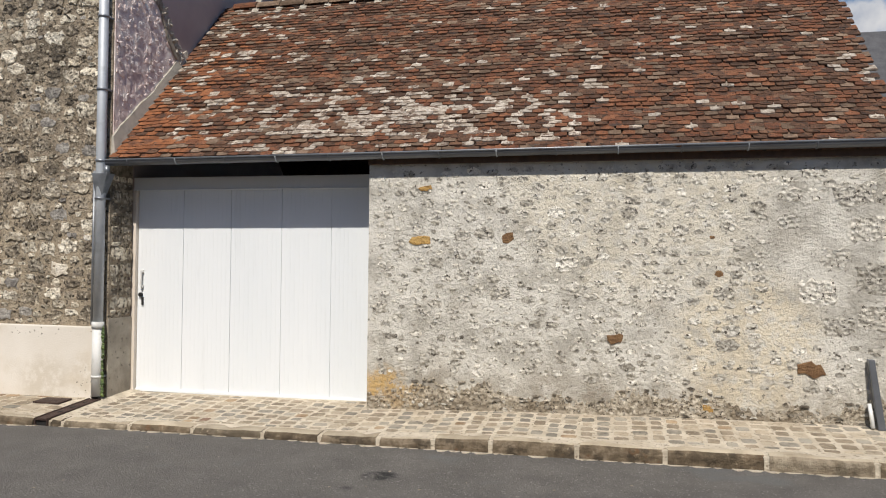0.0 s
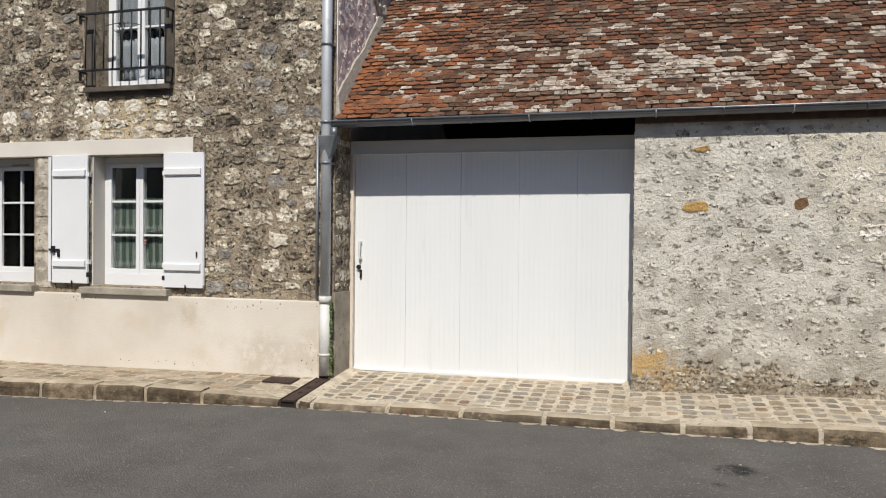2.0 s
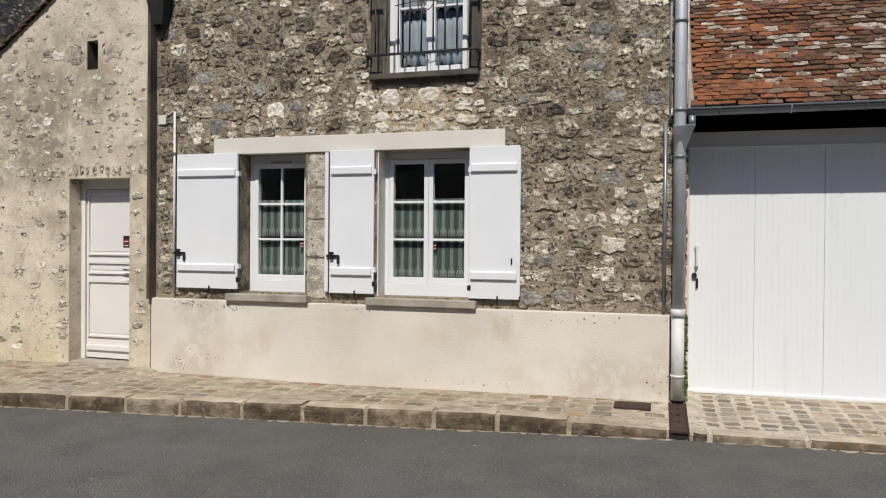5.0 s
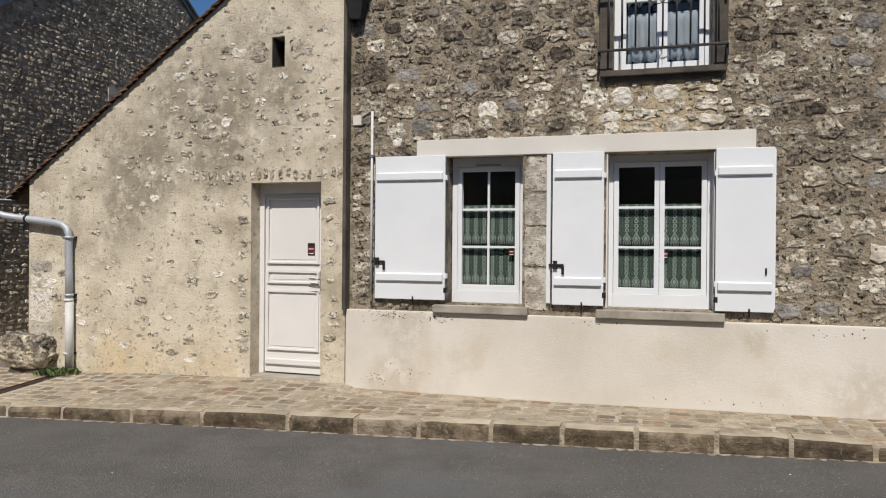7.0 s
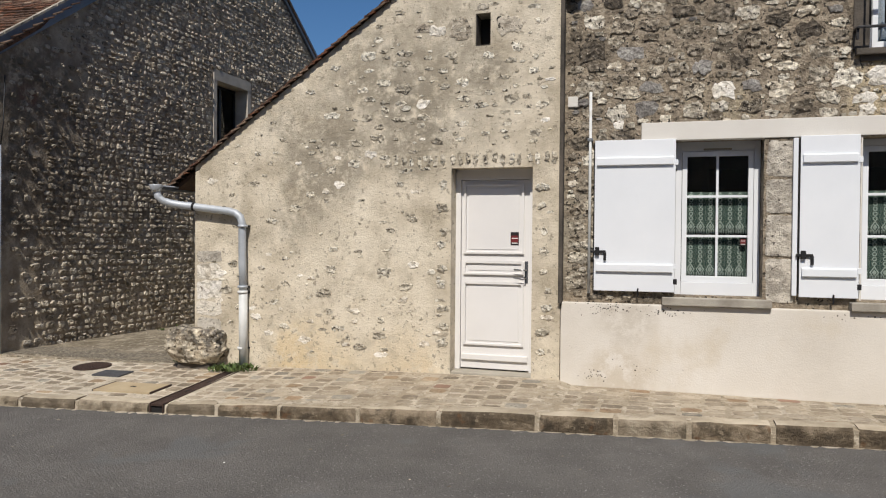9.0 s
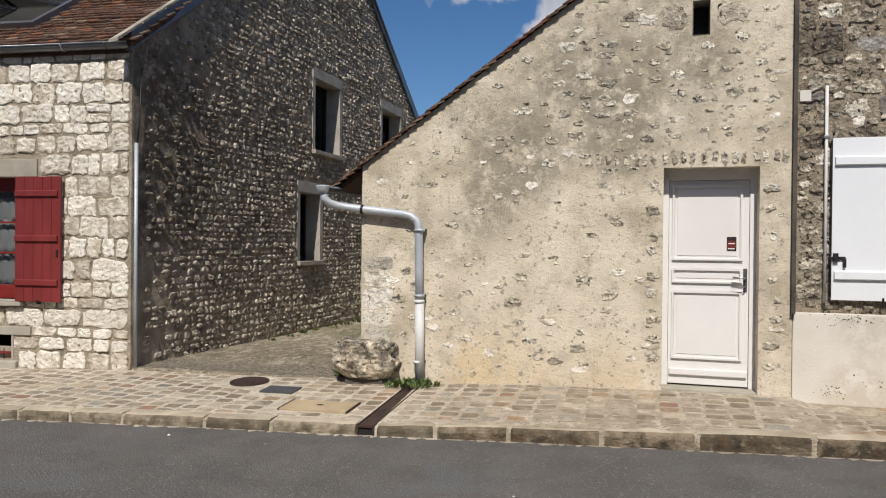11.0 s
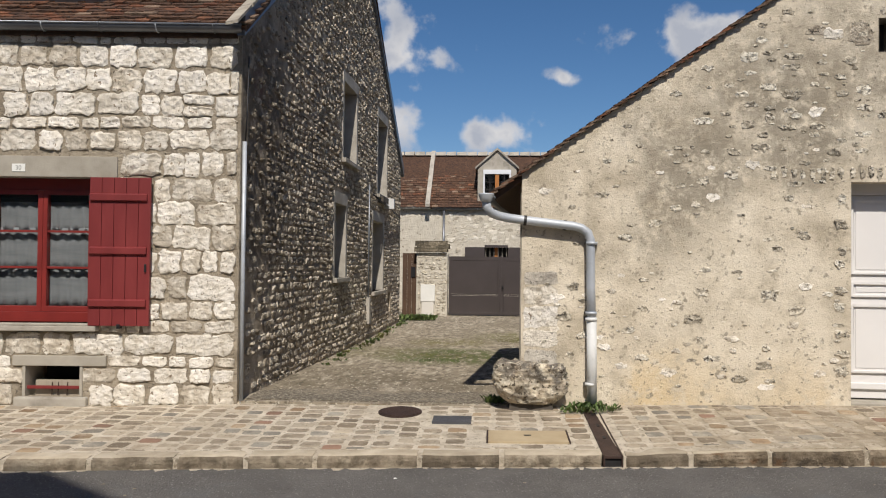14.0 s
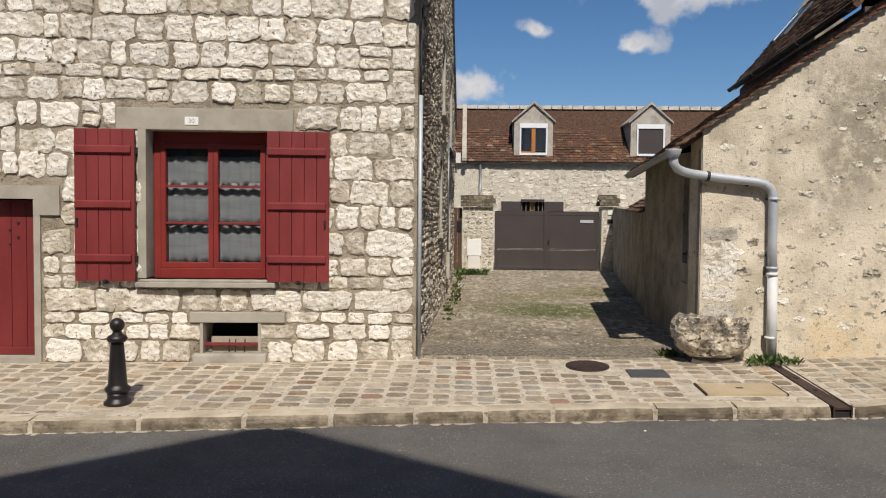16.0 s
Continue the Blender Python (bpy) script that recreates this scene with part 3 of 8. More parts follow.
class Mesh:
    """Collects vertices and faces for one mesh object."""

    def __init__(self):
        self.v, self.f, self.m = [], [], []

    def add(self, verts, faces, index=0):
        n = len(self.v)
        self.v.extend(tuple(p) for p in verts)
        self.f.extend([tuple(i + n for i in f) for f in faces])
        self.m.extend([index] * len(faces))
        return self

    def hexa(self, low, high, index=0):
        """A solid from two loops of corners, low and high."""
        n = len(low)
        faces = [tuple(range(n))[::-1], tuple(range(n, 2 * n))]
        faces += [(i, (i + 1) % n, n + (i + 1) % n, n + i) for i in range(n)]
        return self.add(list(low) + list(high), faces, index)

    def box(self, x0, x1, y0, y1, z0, z1, index=0):
        low = [(x0, y0, z0), (x1, y0, z0), (x1, y1, z0), (x0, y1, z0)]
        return self.hexa(low, [(x, y, z1) for x, y, z in low], index)

    def tube(self, path, radius, n=12, index=0, cap=True):
        rings = []
        path = [Vector(p) for p in path]
        for k, p in enumerate(path):
            d = (path[min(k + 1, len(path) - 1)] - path[max(k - 1, 0)]).normalized()
            side = d.cross(Vector((0.31, 0.17, 0.93)) if abs(d.z) < 0.9 else Vector((1, 0, 0))).normalized()
            up = side.cross(d)
            r = radius[k] if isinstance(radius, (list, tuple)) else radius
            rings.append([p + (side * math.cos(a) + up * math.sin(a)) * r for a in (2 * math.pi * i / n for i in range(n))])
        faces = [(k * n + i, k * n + (i + 1) % n, (k + 1) * n + (i + 1) % n, (k + 1) * n + i) for k in range(len(rings) - 1) for i in range(n)]
        if cap:
            faces += [tuple(range(n))[::-1], tuple(range((len(rings) - 1) * n, len(rings) * n))]
        return self.add([p for r in rings for p in r], faces, index)

    def lathe(self, profile, centre, n=24, index=0):
        """profile: (radius, height) from the bottom up."""
        cx, cy, cz = centre
        verts = [(cx + r * math.cos(2 * math.pi * i / n), cy + r * math.sin(2 * math.pi * i / n), cz + z) for r, z in profile for i in range(n)]
        faces = [(k * n + i, k * n + (i + 1) % n, (k + 1) * n + (i + 1) % n, (k + 1) * n + i) for k in range(len(profile) - 1) for i in range(n)]
        faces += [tuple(range(n))[::-1], tuple(range((len(profile) - 1) * n, len(profile) * n))]
        return self.add(verts, faces, index)

    def data(self, name, mats, smooth=False, bevel=0.0):
        me = bpy.data.meshes.new(name)
        me.from_pydata(self.v, [], self.f)
        for mt in mats if isinstance(mats, (list, tuple)) else [mats]:
            me.materials.append(mt)
        if any(self.m):
            me.polygons.foreach_set("material_index", self.m)
        bm = bmesh.new()
        bm.from_mesh(me)
        if bevel:
            bmesh.ops.remove_doubles(bm, verts=bm.verts, dist=0.0001)
            edges = [e for e in bm.edges if e.is_manifold and e.calc_face_angle(0) > 0.6]
            bmesh.ops.bevel(bm, geom=edges, offset=bevel, segments=2, profile=0.6, affect="EDGES", clamp_overlap=True)
        if len(bm.faces) < 60000:
            bmesh.ops.recalc_face_normals(bm, faces=bm.faces)
        bm.to_mesh(me)
        bm.free()
        if smooth:
            me.polygons.foreach_set("use_smooth", [True] * len(me.polygons))
        me.update()
        return me

    def make(self, name, mats, parent=None, label="", smooth=False, bevel=0.0):
        ob = new(name, self.data(name, mats, smooth, bevel))
        if parent is not None:
            ob.parent = parent
            ob.matrix_parent_inverse = parent.matrix_basis.inverted()
        if label:
            ob["label"] = label
        return ob


def thing(name, label, category, at=(0, 0, 0), group=""):
    return tagged(empty_at(name, at), label, category, group)


def empty_at(name, at):
    ob = new(name)
    ob.empty_display_size = 0.1
    ob.matrix_basis = Matrix.Translation(at)
    return ob


def structure(ob, label, category):
    return tagged(ob, label, category, "", "structure")


def stuff(ob, label=""):
    return tagged(ob, label, "", "", "stuff")


def lerp(x, table):
    table = sorted(table)
    return float(np.interp(x, [p[0] for p in table], [p[1] for p in table]))


# the faces of the street fronts: y as a function of x
def y_house(x):
    return 7.38 + (x + 5.5) * (7.38 - 7.48) / 5.42


def y_garage(x):
    return 7.45


def y_gable(x):
    return 7.41 - (x + 11.0) * 0.19 / 4.06


def y_left(x):
    return 7.55 + (x + 17.91) * 0.27 / 3.59


def x_side(y):
    return -17.91 + (y - 7.55) * 0.16 / 8.25


def front(x):
    if x > -5.38:
        return y_garage(x) if x > -2.43 else 7.8
    if x > -10.93:
        return y_house(x) - 0.06
    if x > -15.06:
        return y_gable(x)
    if x > -17.91:
        return 7.62
    return y_left(x)


KERB_LINE = ((8, 6.44), (-4.5, 6.52), (-5.5, 6.47), (-7.6, 6.34), (-9.75, 6.27), (-11.7, 6.19), (-13.2, 6.11), (-14.5, 6.02), (-16, 5.94), (-17.7, 5.82), (-19.2, 5.67), (-20.45, 5.55), (-30, 4.7))
KERB_UP = ((8, 0.12), (-0.8, 0.12), (-2.4, 0.065), (-5.3, 0.06), (-5.7, 0.085), (-7.0, 0.15), (-11, 0.14), (-13.4, 0.12), (-14.4, 0.09), (-17, 0.095), (-30, 0.105))
BASE = ((8, 0.30), (1, 0.245), (-1, 0.215), (-2.4, 0.17), (-5.4, 0.145), (-5.6, 0.15), (-6.7, 0.137), (-8.7, 0.107), (-10.9, 0.115), (-11.0, 0.155), (-12.6, 0.135), (-14, 0.09), (-14.4, 0.07), (-15.0, 0.045),
        (-17.9, 0.012), (-19.2, -0.017), (-21.4, -0.022), (-30, -0.05))


def road_z(x):
    return 0.02 + 0.002 * (min(x, 6) + 2.7) if x > -5.5 else 0.0144 + 0.0152 * (max(x, -24) + 5.5)


def kerb_y(x):
    return lerp(x, KERB_LINE)


def kerb_z(x):
    return road_z(x) + lerp(x, KERB_UP)


def pave(x, f):
    ya, yb = kerb_y(x), front(x)
    return Vector((x, ya + f * (yb - ya), kerb_z(x) + f * (lerp(x, BASE) - kerb_z(x))))


def pave_at(x, y):
    return pave(x, (y - kerb_y(x)) / (front(x) - kerb_y(x))).z


def face_of(line):
    return lambda a, b, o: (a, line(a) - o, b)


HOUSE, GARAGE, GABLE, LEFT = face_of(y_house), face_of(y_garage), face_of(y_gable), face_of(y_left)


def SIDE(a, b, o):
    return (x_side(a) + o, a, b)


def wall(name, at, a0, a1, z0, top, thick, holes, mats, breaks=()):
    """An upright wall with openings right through it. top: a height or a function of the place along the wall."""
    rise = top if callable(top) else (lambda a: top)
    cuts = sorted({a0, a1, *breaks, *(h[0] for h in holes), *(h[1] for h in holes)})
    mesh = Mesh()
    for p, q in zip(cuts, cuts[1:]):
        mid, low = (p + q) / 2, z0
        for h in sorted((h for h in holes if h[0] < mid < h[1]), key=lambda h: h[2]):
            mesh.hexa([at(p, low, 0), at(q, low, 0), at(q, low, -thick), at(p, low, -thick)], [at(p, h[2], 0), at(q, h[2], 0), at(q, h[2], -thick), at(p, h[2], -thick)])
            low = h[3]
        mesh.hexa([at(p, low, 0), at(q, low, 0), at(q, low, -thick), at(p, low, -thick)], [at(p, rise(p), 0), at(q, rise(q), 0), at(q, rise(q), -thick), at(p, rise(p), -thick)])
    return mesh.make(name, mats)


def stone(mesh, at, a, b, w, h, d, rng, n=9, power=3.0, rough=0.07, sink=0.012, index=0):
    """One stone on a wall face: an uneven, flat-faced lump of width w and height h that stands d proud of the face."""
    tilt = rng.uniform(-0.07, 0.07)
    lean_a, lean_b = rng.uniform(-0.35, 0.35) * d, rng.uniform(-0.35, 0.35) * d
    jag = rough * min(w, h)
    outline = []
    for i in range(n):
        t = ((i + rng.uniform(0.1, 0.9)) / n) * 2 * (w + h)
        if t < w:
            x, y = t - w / 2, -h / 2
        elif t < w + h:
            x, y = w / 2, t - w - h / 2
        elif t < 2 * w + h:
            x, y = w / 2 - (t - w - h), h / 2
        else:
            x, y = -w / 2, h / 2 - (t - 2 * w - h)
        s = (abs(2 * x / w) ** power + abs(2 * y / h) ** power) ** (-1 / power)
        x, y = x * s + rng.uniform(-jag, jag), y * s + rng.uniform(-jag, jag)
        outline.append((x - y * tilt, y + x * tilt))

    def out(x, y, k):
        return d * k + lean_a * 2 * x / w + lean_b * 2 * y / h

    verts = [at(a + x * 1.02, b + y * 1.02, -sink) for x, y in outline]
    verts += [at(a + x, b + y, max(0.001, out(x, y, rng.uniform(0.5, 0.8)))) for x, y in outline]
    inner = [(x * 0.84 + rng.uniform(-0.03, 0.03) * w, y * 0.84 + rng.uniform(-0.03, 0.03) * h) for x, y in outline]
    verts += [at(a + x, b + y, max(0.0015, out(x, y, rng.uniform(0.85, 1.1)))) for x, y in inner]
    inner = [(x * 0.45 + rng.uniform(-0.05, 0.05) * w, y * 0.45 + rng.uniform(-0.05, 0.05) * h) for x, y in outline]
    verts += [at(a + x, b + y, max(0.0015, out(x, y, rng.uniform(0.75, 1.2)))) for x, y in inner]
    faces = []
    for k in (0, n, 2 * n):
        faces += [(k + i, k + (i + 1) % n, k + n + (i + 1) % n, k + n + i) for i in range(n)]
    faces.append(tuple(range(3 * n, 4 * n)))
    mesh.add(verts, faces, index)


def courses(a0, a1, z0, z1, heights, widths, holes, rng, waver=0.0, gap=0.02, split=0.16):
    """Cells of a coursed wall: middle, width and height of each, clear of the openings."""
    cells, z = [], z0
    while z < z1 - 0.03:
        h = min(rng.uniform(*heights), z1 - z)
        if z1 - z - h < heights[0] * 0.6:
            h = z1 - z
        spans = [(a0, a1)]
        for p, q, low, high in holes:
            if low < z + h * 0.7 and high > z + h * 0.3:
                cut = []
                for s, e in spans:
                    if q <= s or p >= e:
                        cut.append((s, e))
                    else:
                        cut += [(s, p)] if p - s > 0.04 else []
                        cut += [(q, e)] if e - q > 0.04 else []
                spans = cut
        for s, e in spans:
            x = s
            while x < e - 0.02:
                w = rng.uniform(*widths) * (0.75 + 0.5 * h / heights[1])
                if e - x - w < widths[0] * 0.7:
                    w = e - x
                if rng.random() < split and h > heights[0] * 1.3 and w < e - x:
                    part_h = h * rng.uniform(0.4, 0.6)
                    cells.append((x + w / 2, z + part_h / 2, w - gap, part_h - gap))
                    cells.append((x + w / 2, z + (h + part_h) / 2, w - gap, h - part_h - gap))
                else:
                    cells.append((x + w / 2, z + h / 2 + waver * math.sin(2.3 * x + 5 * z) * 0.5 + rng.uniform(-waver, waver) * 0.4, w - gap, h - gap))
                x += w
        z += h
    return cells


def pieces(name, cells, at, mats, parent, limit, rng, depth, pick, inside=lambda a, b: True, label="", n=9, power=3.0, rough=0.07, choose=None, spread=(0.9, 1.0)):
    """Stones of a wall: the `limit` nearest to `pick` are parts of the wall, the rest one joined part."""
    mats = mats if isinstance(mats, list) else [mats]
    cells = [c for c in cells if inside(c[0], c[1]) and c[2] > 0.02 and c[3] > 0.015]
    cells.sort(key=lambda c: pick(c[0], c[1]))
    rest = Mesh()
    for k, (a, b, w, h) in enumerate(cells):
        which = choose(a, b, w, h) if choose else 0
        w, h = w * rng.uniform(*spread), h * rng.uniform(*spread)
        if k < limit:
            one = Mesh()
            stone(one, at, a, b, w, h, rng.uniform(*depth), rng, n, power, rough)
            one.make(name, mats[which], parent)
        else:
            stone(rest, at, a, b, w, h, rng.uniform(*depth), rng, max(7, n - 2), power, rough, index=which)
    if rest.f:
        stuff(rest.make(name + "s", mats, parent, label))


def pack(a0, a1, z0, z1, sizes, rng, holes, flat=(0.45, 0.85), room=0.52, tries=9000, density=None):
    """Random stones laid without overlap, the largest first. density: the chance that a place takes a stone."""
    cells, bins, big = [], {}, sizes[1]
    for k in range(tries):
        top = sizes[1] + (sizes[0] - sizes[1]) * (k / tries) ** 0.6
        w = max(sizes[0], top * rng.uniform(0.75, 1.0))
        h = w * rng.uniform(*flat)
        a, b = rng.uniform(a0 + w / 2, a1 - w / 2), rng.uniform(z0 + h / 2, z1 - h / 2)
        if density and rng.random() > density(a, b):
            continue
        if any(p - w / 2 < a < q + w / 2 and low - h / 2 < b < high + h / 2 for p, q, low, high in holes):
            continue
        i, j = int(a // big), int(b // big)
        if any(abs(a - c[0]) < (w + c[2]) * room and abs(b - c[1]) < (h + c[3]) * room for u in (-1, 0, 1) for v in (-1, 0, 1) for c in bins.get((i + u, j + v), ())):
            continue
        cells.append((a, b, w, h))
        bins.setdefault((i, j), []).append(cells[-1])
    return cells


def scatter(a0, a1, z0, z1, count, sizes, rng, holes=(), top=None, room=0.75):
    """Loose cells for stones that show here and there through a render."""
    cells, tries = [], 0
    while len(cells) < count and tries < count * 40:
        tries += 1
        w = rng.uniform(*sizes) * (1.5 if rng.random() < 0.12 else 1)
        h = w * rng.uniform(0.4, 0.8)
        a, b = rng.uniform(a0 + w / 2, a1 - w / 2), rng.uniform(z0 + h / 2, z1 - h / 2)
        if top and b + h > top(a) - 0.08:
            continue
        if any(p - w / 2 < a < q + w / 2 and low - h / 2 < b < high + h / 2 for p, q, low, high in holes):
            continue
        if any(abs(a - c[0]) < (w + c[2]) * room and abs(b - c[1]) < (h + c[3]) * room for c in cells):
            continue
        cells.append((a, b, w, h))
    return cells


TILE_SHAPES = []
for _k in range(6):
    _m = Mesh()
    _b, _s = random.uniform(0.0, 0.006), random.uniform(-0.006, 0.006)
    _low = [(-0.5, 0.10, 0.0), (-0.36, 0.02, _b * 0.6), (0.0, -0.03 + _s, _b), (0.36, 0.02 + 0.01 * random.uniform(-1, 1), _b * 0.6), (0.5, 0.10, 0.0), (0.5, 1.0, 0.0), (-0.5, 1.0, 0.0)]
    TILE_SHAPES.append(_low)


def tile_solid(mesh, low, thick, m, body, rim):
    """A flat tile: its slab, and its lower edge in a second material."""
    n = len(low)
    verts = [m @ Vector(p) for p in low] + [m @ Vector((x, y, z + thick)) for x, y, z in low]
    mesh.add(verts, [tuple(range(n, 2 * n))] + [(i, (i + 1) % n, n + (i + 1) % n, n + i) for i in range(n - 3, n)], body)
    base = len(mesh.v) - 2 * n
    mesh.f += [(base + i, base + i + 1, base + n + i + 1, base + n + i) for i in range(n - 3)]
    mesh.m += [rim] * (n - 3)
    return mesh


def tiled_roof(name, parent, origin, along, up, width, length, mats, choose, rng, limit=0, pick=None, exposure=0.105, tile=0.165, thick=0.018, skip=None, edges=(), verge=False):
    """Courses of flat clay tiles on a slope. along and up are unit vectors in the slope, origin its lower corner."""
    along, up, edges = Vector(along).normalized(), Vector(up).normalized(), list(edges)
    out = along.cross(up).normalized()
    if out.z < 0:
        out = -out
    spots = []
    for r in range(int(length / exposure) + 1):
        sag = 0.012 * math.sin(r * 0.9)
        for c in range(-1, int(width / tile) + 2):
            s = (c + 0.5 + (0.5 if r % 2 else 0)) * tile + rng.uniform(-0.008, 0.008)
            if verge and r % 2 and c == -1:
                spots.append((tile * 0.27, r * exposure + rng.uniform(-0.008, 0.008), rng.uniform(0, 0.004), 0.55))
                continue
            if 0.0 <= s - tile * 0.3 and s + tile * 0.3 <= width + 0.02 and not (skip and skip(s, r * exposure)):
                spots.append((s, r * exposure + rng.uniform(-0.012, 0.012), sag * math.sin(s * 2.1) + rng.uniform(0, 0.006), 1.0))
    if pick:
        spots.sort(key=lambda s: pick(s[0], s[1]))
    shared = {}
    rest = Mesh()
    base = Vector(origin)
    for k, (s, r, lift, part_w) in enumerate(spots):
        which = choose(s, r)
        shape = rng.randrange(6)
        frame_m = Matrix((along, up, out)).transposed().to_4x4()
        m = Matrix.Translation(base + along * s + up * r + out * (0.012 + lift)) @ frame_m @ pose(0, 0, 0, rng.uniform(-9.5, -6.0), rng.uniform(-1.5, 1.5), rng.uniform(-3, 3)) @ Matrix.Diagonal((tile * part_w * rng.uniform(0.9, 0.985), exposure * 1.7, 1, 1))
        low = TILE_SHAPES[shape]
        rim = len(mats) + (0 if rng.random() < (0.7 if which == 3 else 0.07) else 1) if edges and rng.random() < 0.85 else which
        if k < limit:
            key = (shape, which, rim)
            if key not in shared:
                one = tile_solid(Mesh(), low, thick, Matrix(), 0, 1)
                shared[key] = one.data("roof_tile", [mats[which], (list(mats) + edges)[rim]])
            ob = new("roof_tile", shared[key])
            ob.parent = parent
            ob.matrix_basis = parent.matrix_basis.inverted() @ m
        else:
            tile_solid(rest, low, thick, m, which, rim)
    if rest.f:
        stuff(rest.make(name, list(mats) + edges, parent))


# ---- ground ----
rng = random.Random(11)
ground = Mesh()
_xs = [-400, -60, -24, -20, -16, -12, -8, -5.5, -2, 2, 6, 60, 400]
for _p, _q in zip(_xs, _xs[1:]):
    ground.add([(_p, -400, road_z(_p)), (_q, -400, road_z(_q)), (_q, 600, road_z(_q)), (_p, 600, road_z(_p))], [(0, 1, 2, 3)])
structure(ground.make("road", ASPHALT), "grey asphalt road with fine chippings and small stains", "road")

_bed = Mesh()
_px = [3.2 - 0.2 * i for i in range(140)]
for _p, _q in zip(_px, _px[1:]):
    _far = 0.04 if -18.1 < _q and _p < -14.9 else 0.45
    _sink = Vector((0, 0, -0.006))
    _a0, _a1 = pave(_p, 0.05) + _sink, pave(_q, 0.05) + _sink
    _b0, _b1 = (pave(v, 1 + _far / (front(v) - kerb_y(v))) + _sink for v in (_p, _q))
    _down = Vector((0, 0, -0.3))
    _bed.hexa([_a0 + _down, _a1 + _down, _b1 + _down, _b0 + _down], [_a0, _a1, _b1, _b0])
pavement = structure(_bed.make("pavement", JOINT), "pavement of brown stone setts in wide pale mortar joints", "pavement")

# lane between the two gable walls
_lane = Mesh()
_ly = [7.58, 8.1, 9.5, 11, 13, 15, 17, 19, 21, 24.6]
_lz = [0.03, 0.035, 0.02, -0.01, -0.04, -0.06, -0.06, -0.05, -0.04, -0.02]
for k in range(len(_ly) - 1):
    _lane.hexa([(-18.4, _ly[k], -0.5), (-10.5, _ly[k], -0.5), (-10.5, _ly[k + 1], -0.5), (-18.4, _ly[k + 1], -0.5)],
               [(-18.4, _ly[k], _lz[k]), (-10.5, _ly[k], _lz[k] + 0.015), (-10.5, _ly[k + 1], _lz[k + 1] + 0.015), (-18.4, _ly[k + 1], _lz[k + 1])])
lane = structure(_lane.make("lane", LANE), "worn pale concrete lane with moss patches", "lane")


def lane_z(y):
    return float(np.interp(y, _ly, _lz)) + 0.008


_band = Mesh()
for k in range(10):
    _x0, _x1 = -17.85 + k * 0.28, -17.85 + (k + 1) * 0.28
    _band.hexa([(_x0, 7.66, -0.1), (_x1, 7.66, -0.1), (_x1, 8.30 + 0.06 * math.sin(k), -0.1), (_x0, 8.30 + 0.06 * math.sin(k - 1), -0.1)],
               [(_x0, 7.66, 0.043), (_x1, 7.66, 0.043), (_x1, 8.30 + 0.06 * math.sin(k), 0.041), (_x0, 8.30 + 0.06 * math.sin(k - 1), 0.041)])
structure(_band.make("gravel_strip", GRAVEL), "dark band of coarse tarred gravel across the lane", "strip")

# ---- walls of the street fronts ----
WIN_1, WIN_2, WIN_UP = (-9.88, -9.11, 1.0, 2.455), (-8.32, -7.36, 1.0, 2.445), (-8.27, -7.39, 3.17, 5.2)
DOOR_G, SLOT_G = (-12.05, -11.215, -0.2, 2.225), (-11.81, -11.655, 3.44, 3.765)
WIN_L, DOOR_L, VENT_L = (-20.545, -19.36, 0.79, 2.24), (-22.45, -21.58, -0.3, 1.555), (-19.995, -19.44, 0.065, 0.365)
GABLE_TOP = lambda x: 2.185 + 0.702 * (x + 15.285)
SIDE_TOP = lambda y: 3.75 + 0.70 * (y - 7.46) if y < 13.1 else 7.70 - 0.655 * (y - 13.1)
WIN_A, WIN_B, WIN_C, WIN_D = (12.30, 13.37, 3.10, 4.36), (15.6, 16.8, 2.82, 4.40), (11.75, 12.55, 1.17, 2.34), (15.1, 16.4, 0.83, 2.26)
LANE_DOOR = (17.2, 17.6, 0.3, 0.75)

house_wall = structure(wall("wall_house_front", HOUSE, -10.92, -5.38, -0.4, 6.3, 0.4, [WIN_1, WIN_2, WIN_UP], MORTAR_H), "dark weathered rubble stone wall with grey mortar", "wall")
gable_wall = structure(wall("wall_gable_front", GABLE, -15.11, -10.935, -0.4, GABLE_TOP, 0.4, [DOOR_G, SLOT_G], RENDER_G), "gable wall of stained cream lime render with stones showing", "wall")
garage_wall = structure(wall("wall_garage_front", GARAGE, -2.43, 3.4, -0.4, 2.83, 0.45, [], RENDER_P), "field stone wall with smeared grey lime mortar", "wall")
left_wall = structure(wall("wall_left_front", LEFT, -24.5, -17.91, -0.6, 3.74, 0.4, [WIN_L, DOOR_L, VENT_L], MORTAR_L), "wall of white limestone blocks with sandy pointing", "wall")
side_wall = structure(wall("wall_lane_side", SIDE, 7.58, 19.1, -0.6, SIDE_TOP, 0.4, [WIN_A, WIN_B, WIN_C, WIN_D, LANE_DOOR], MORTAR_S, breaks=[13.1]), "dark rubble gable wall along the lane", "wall")

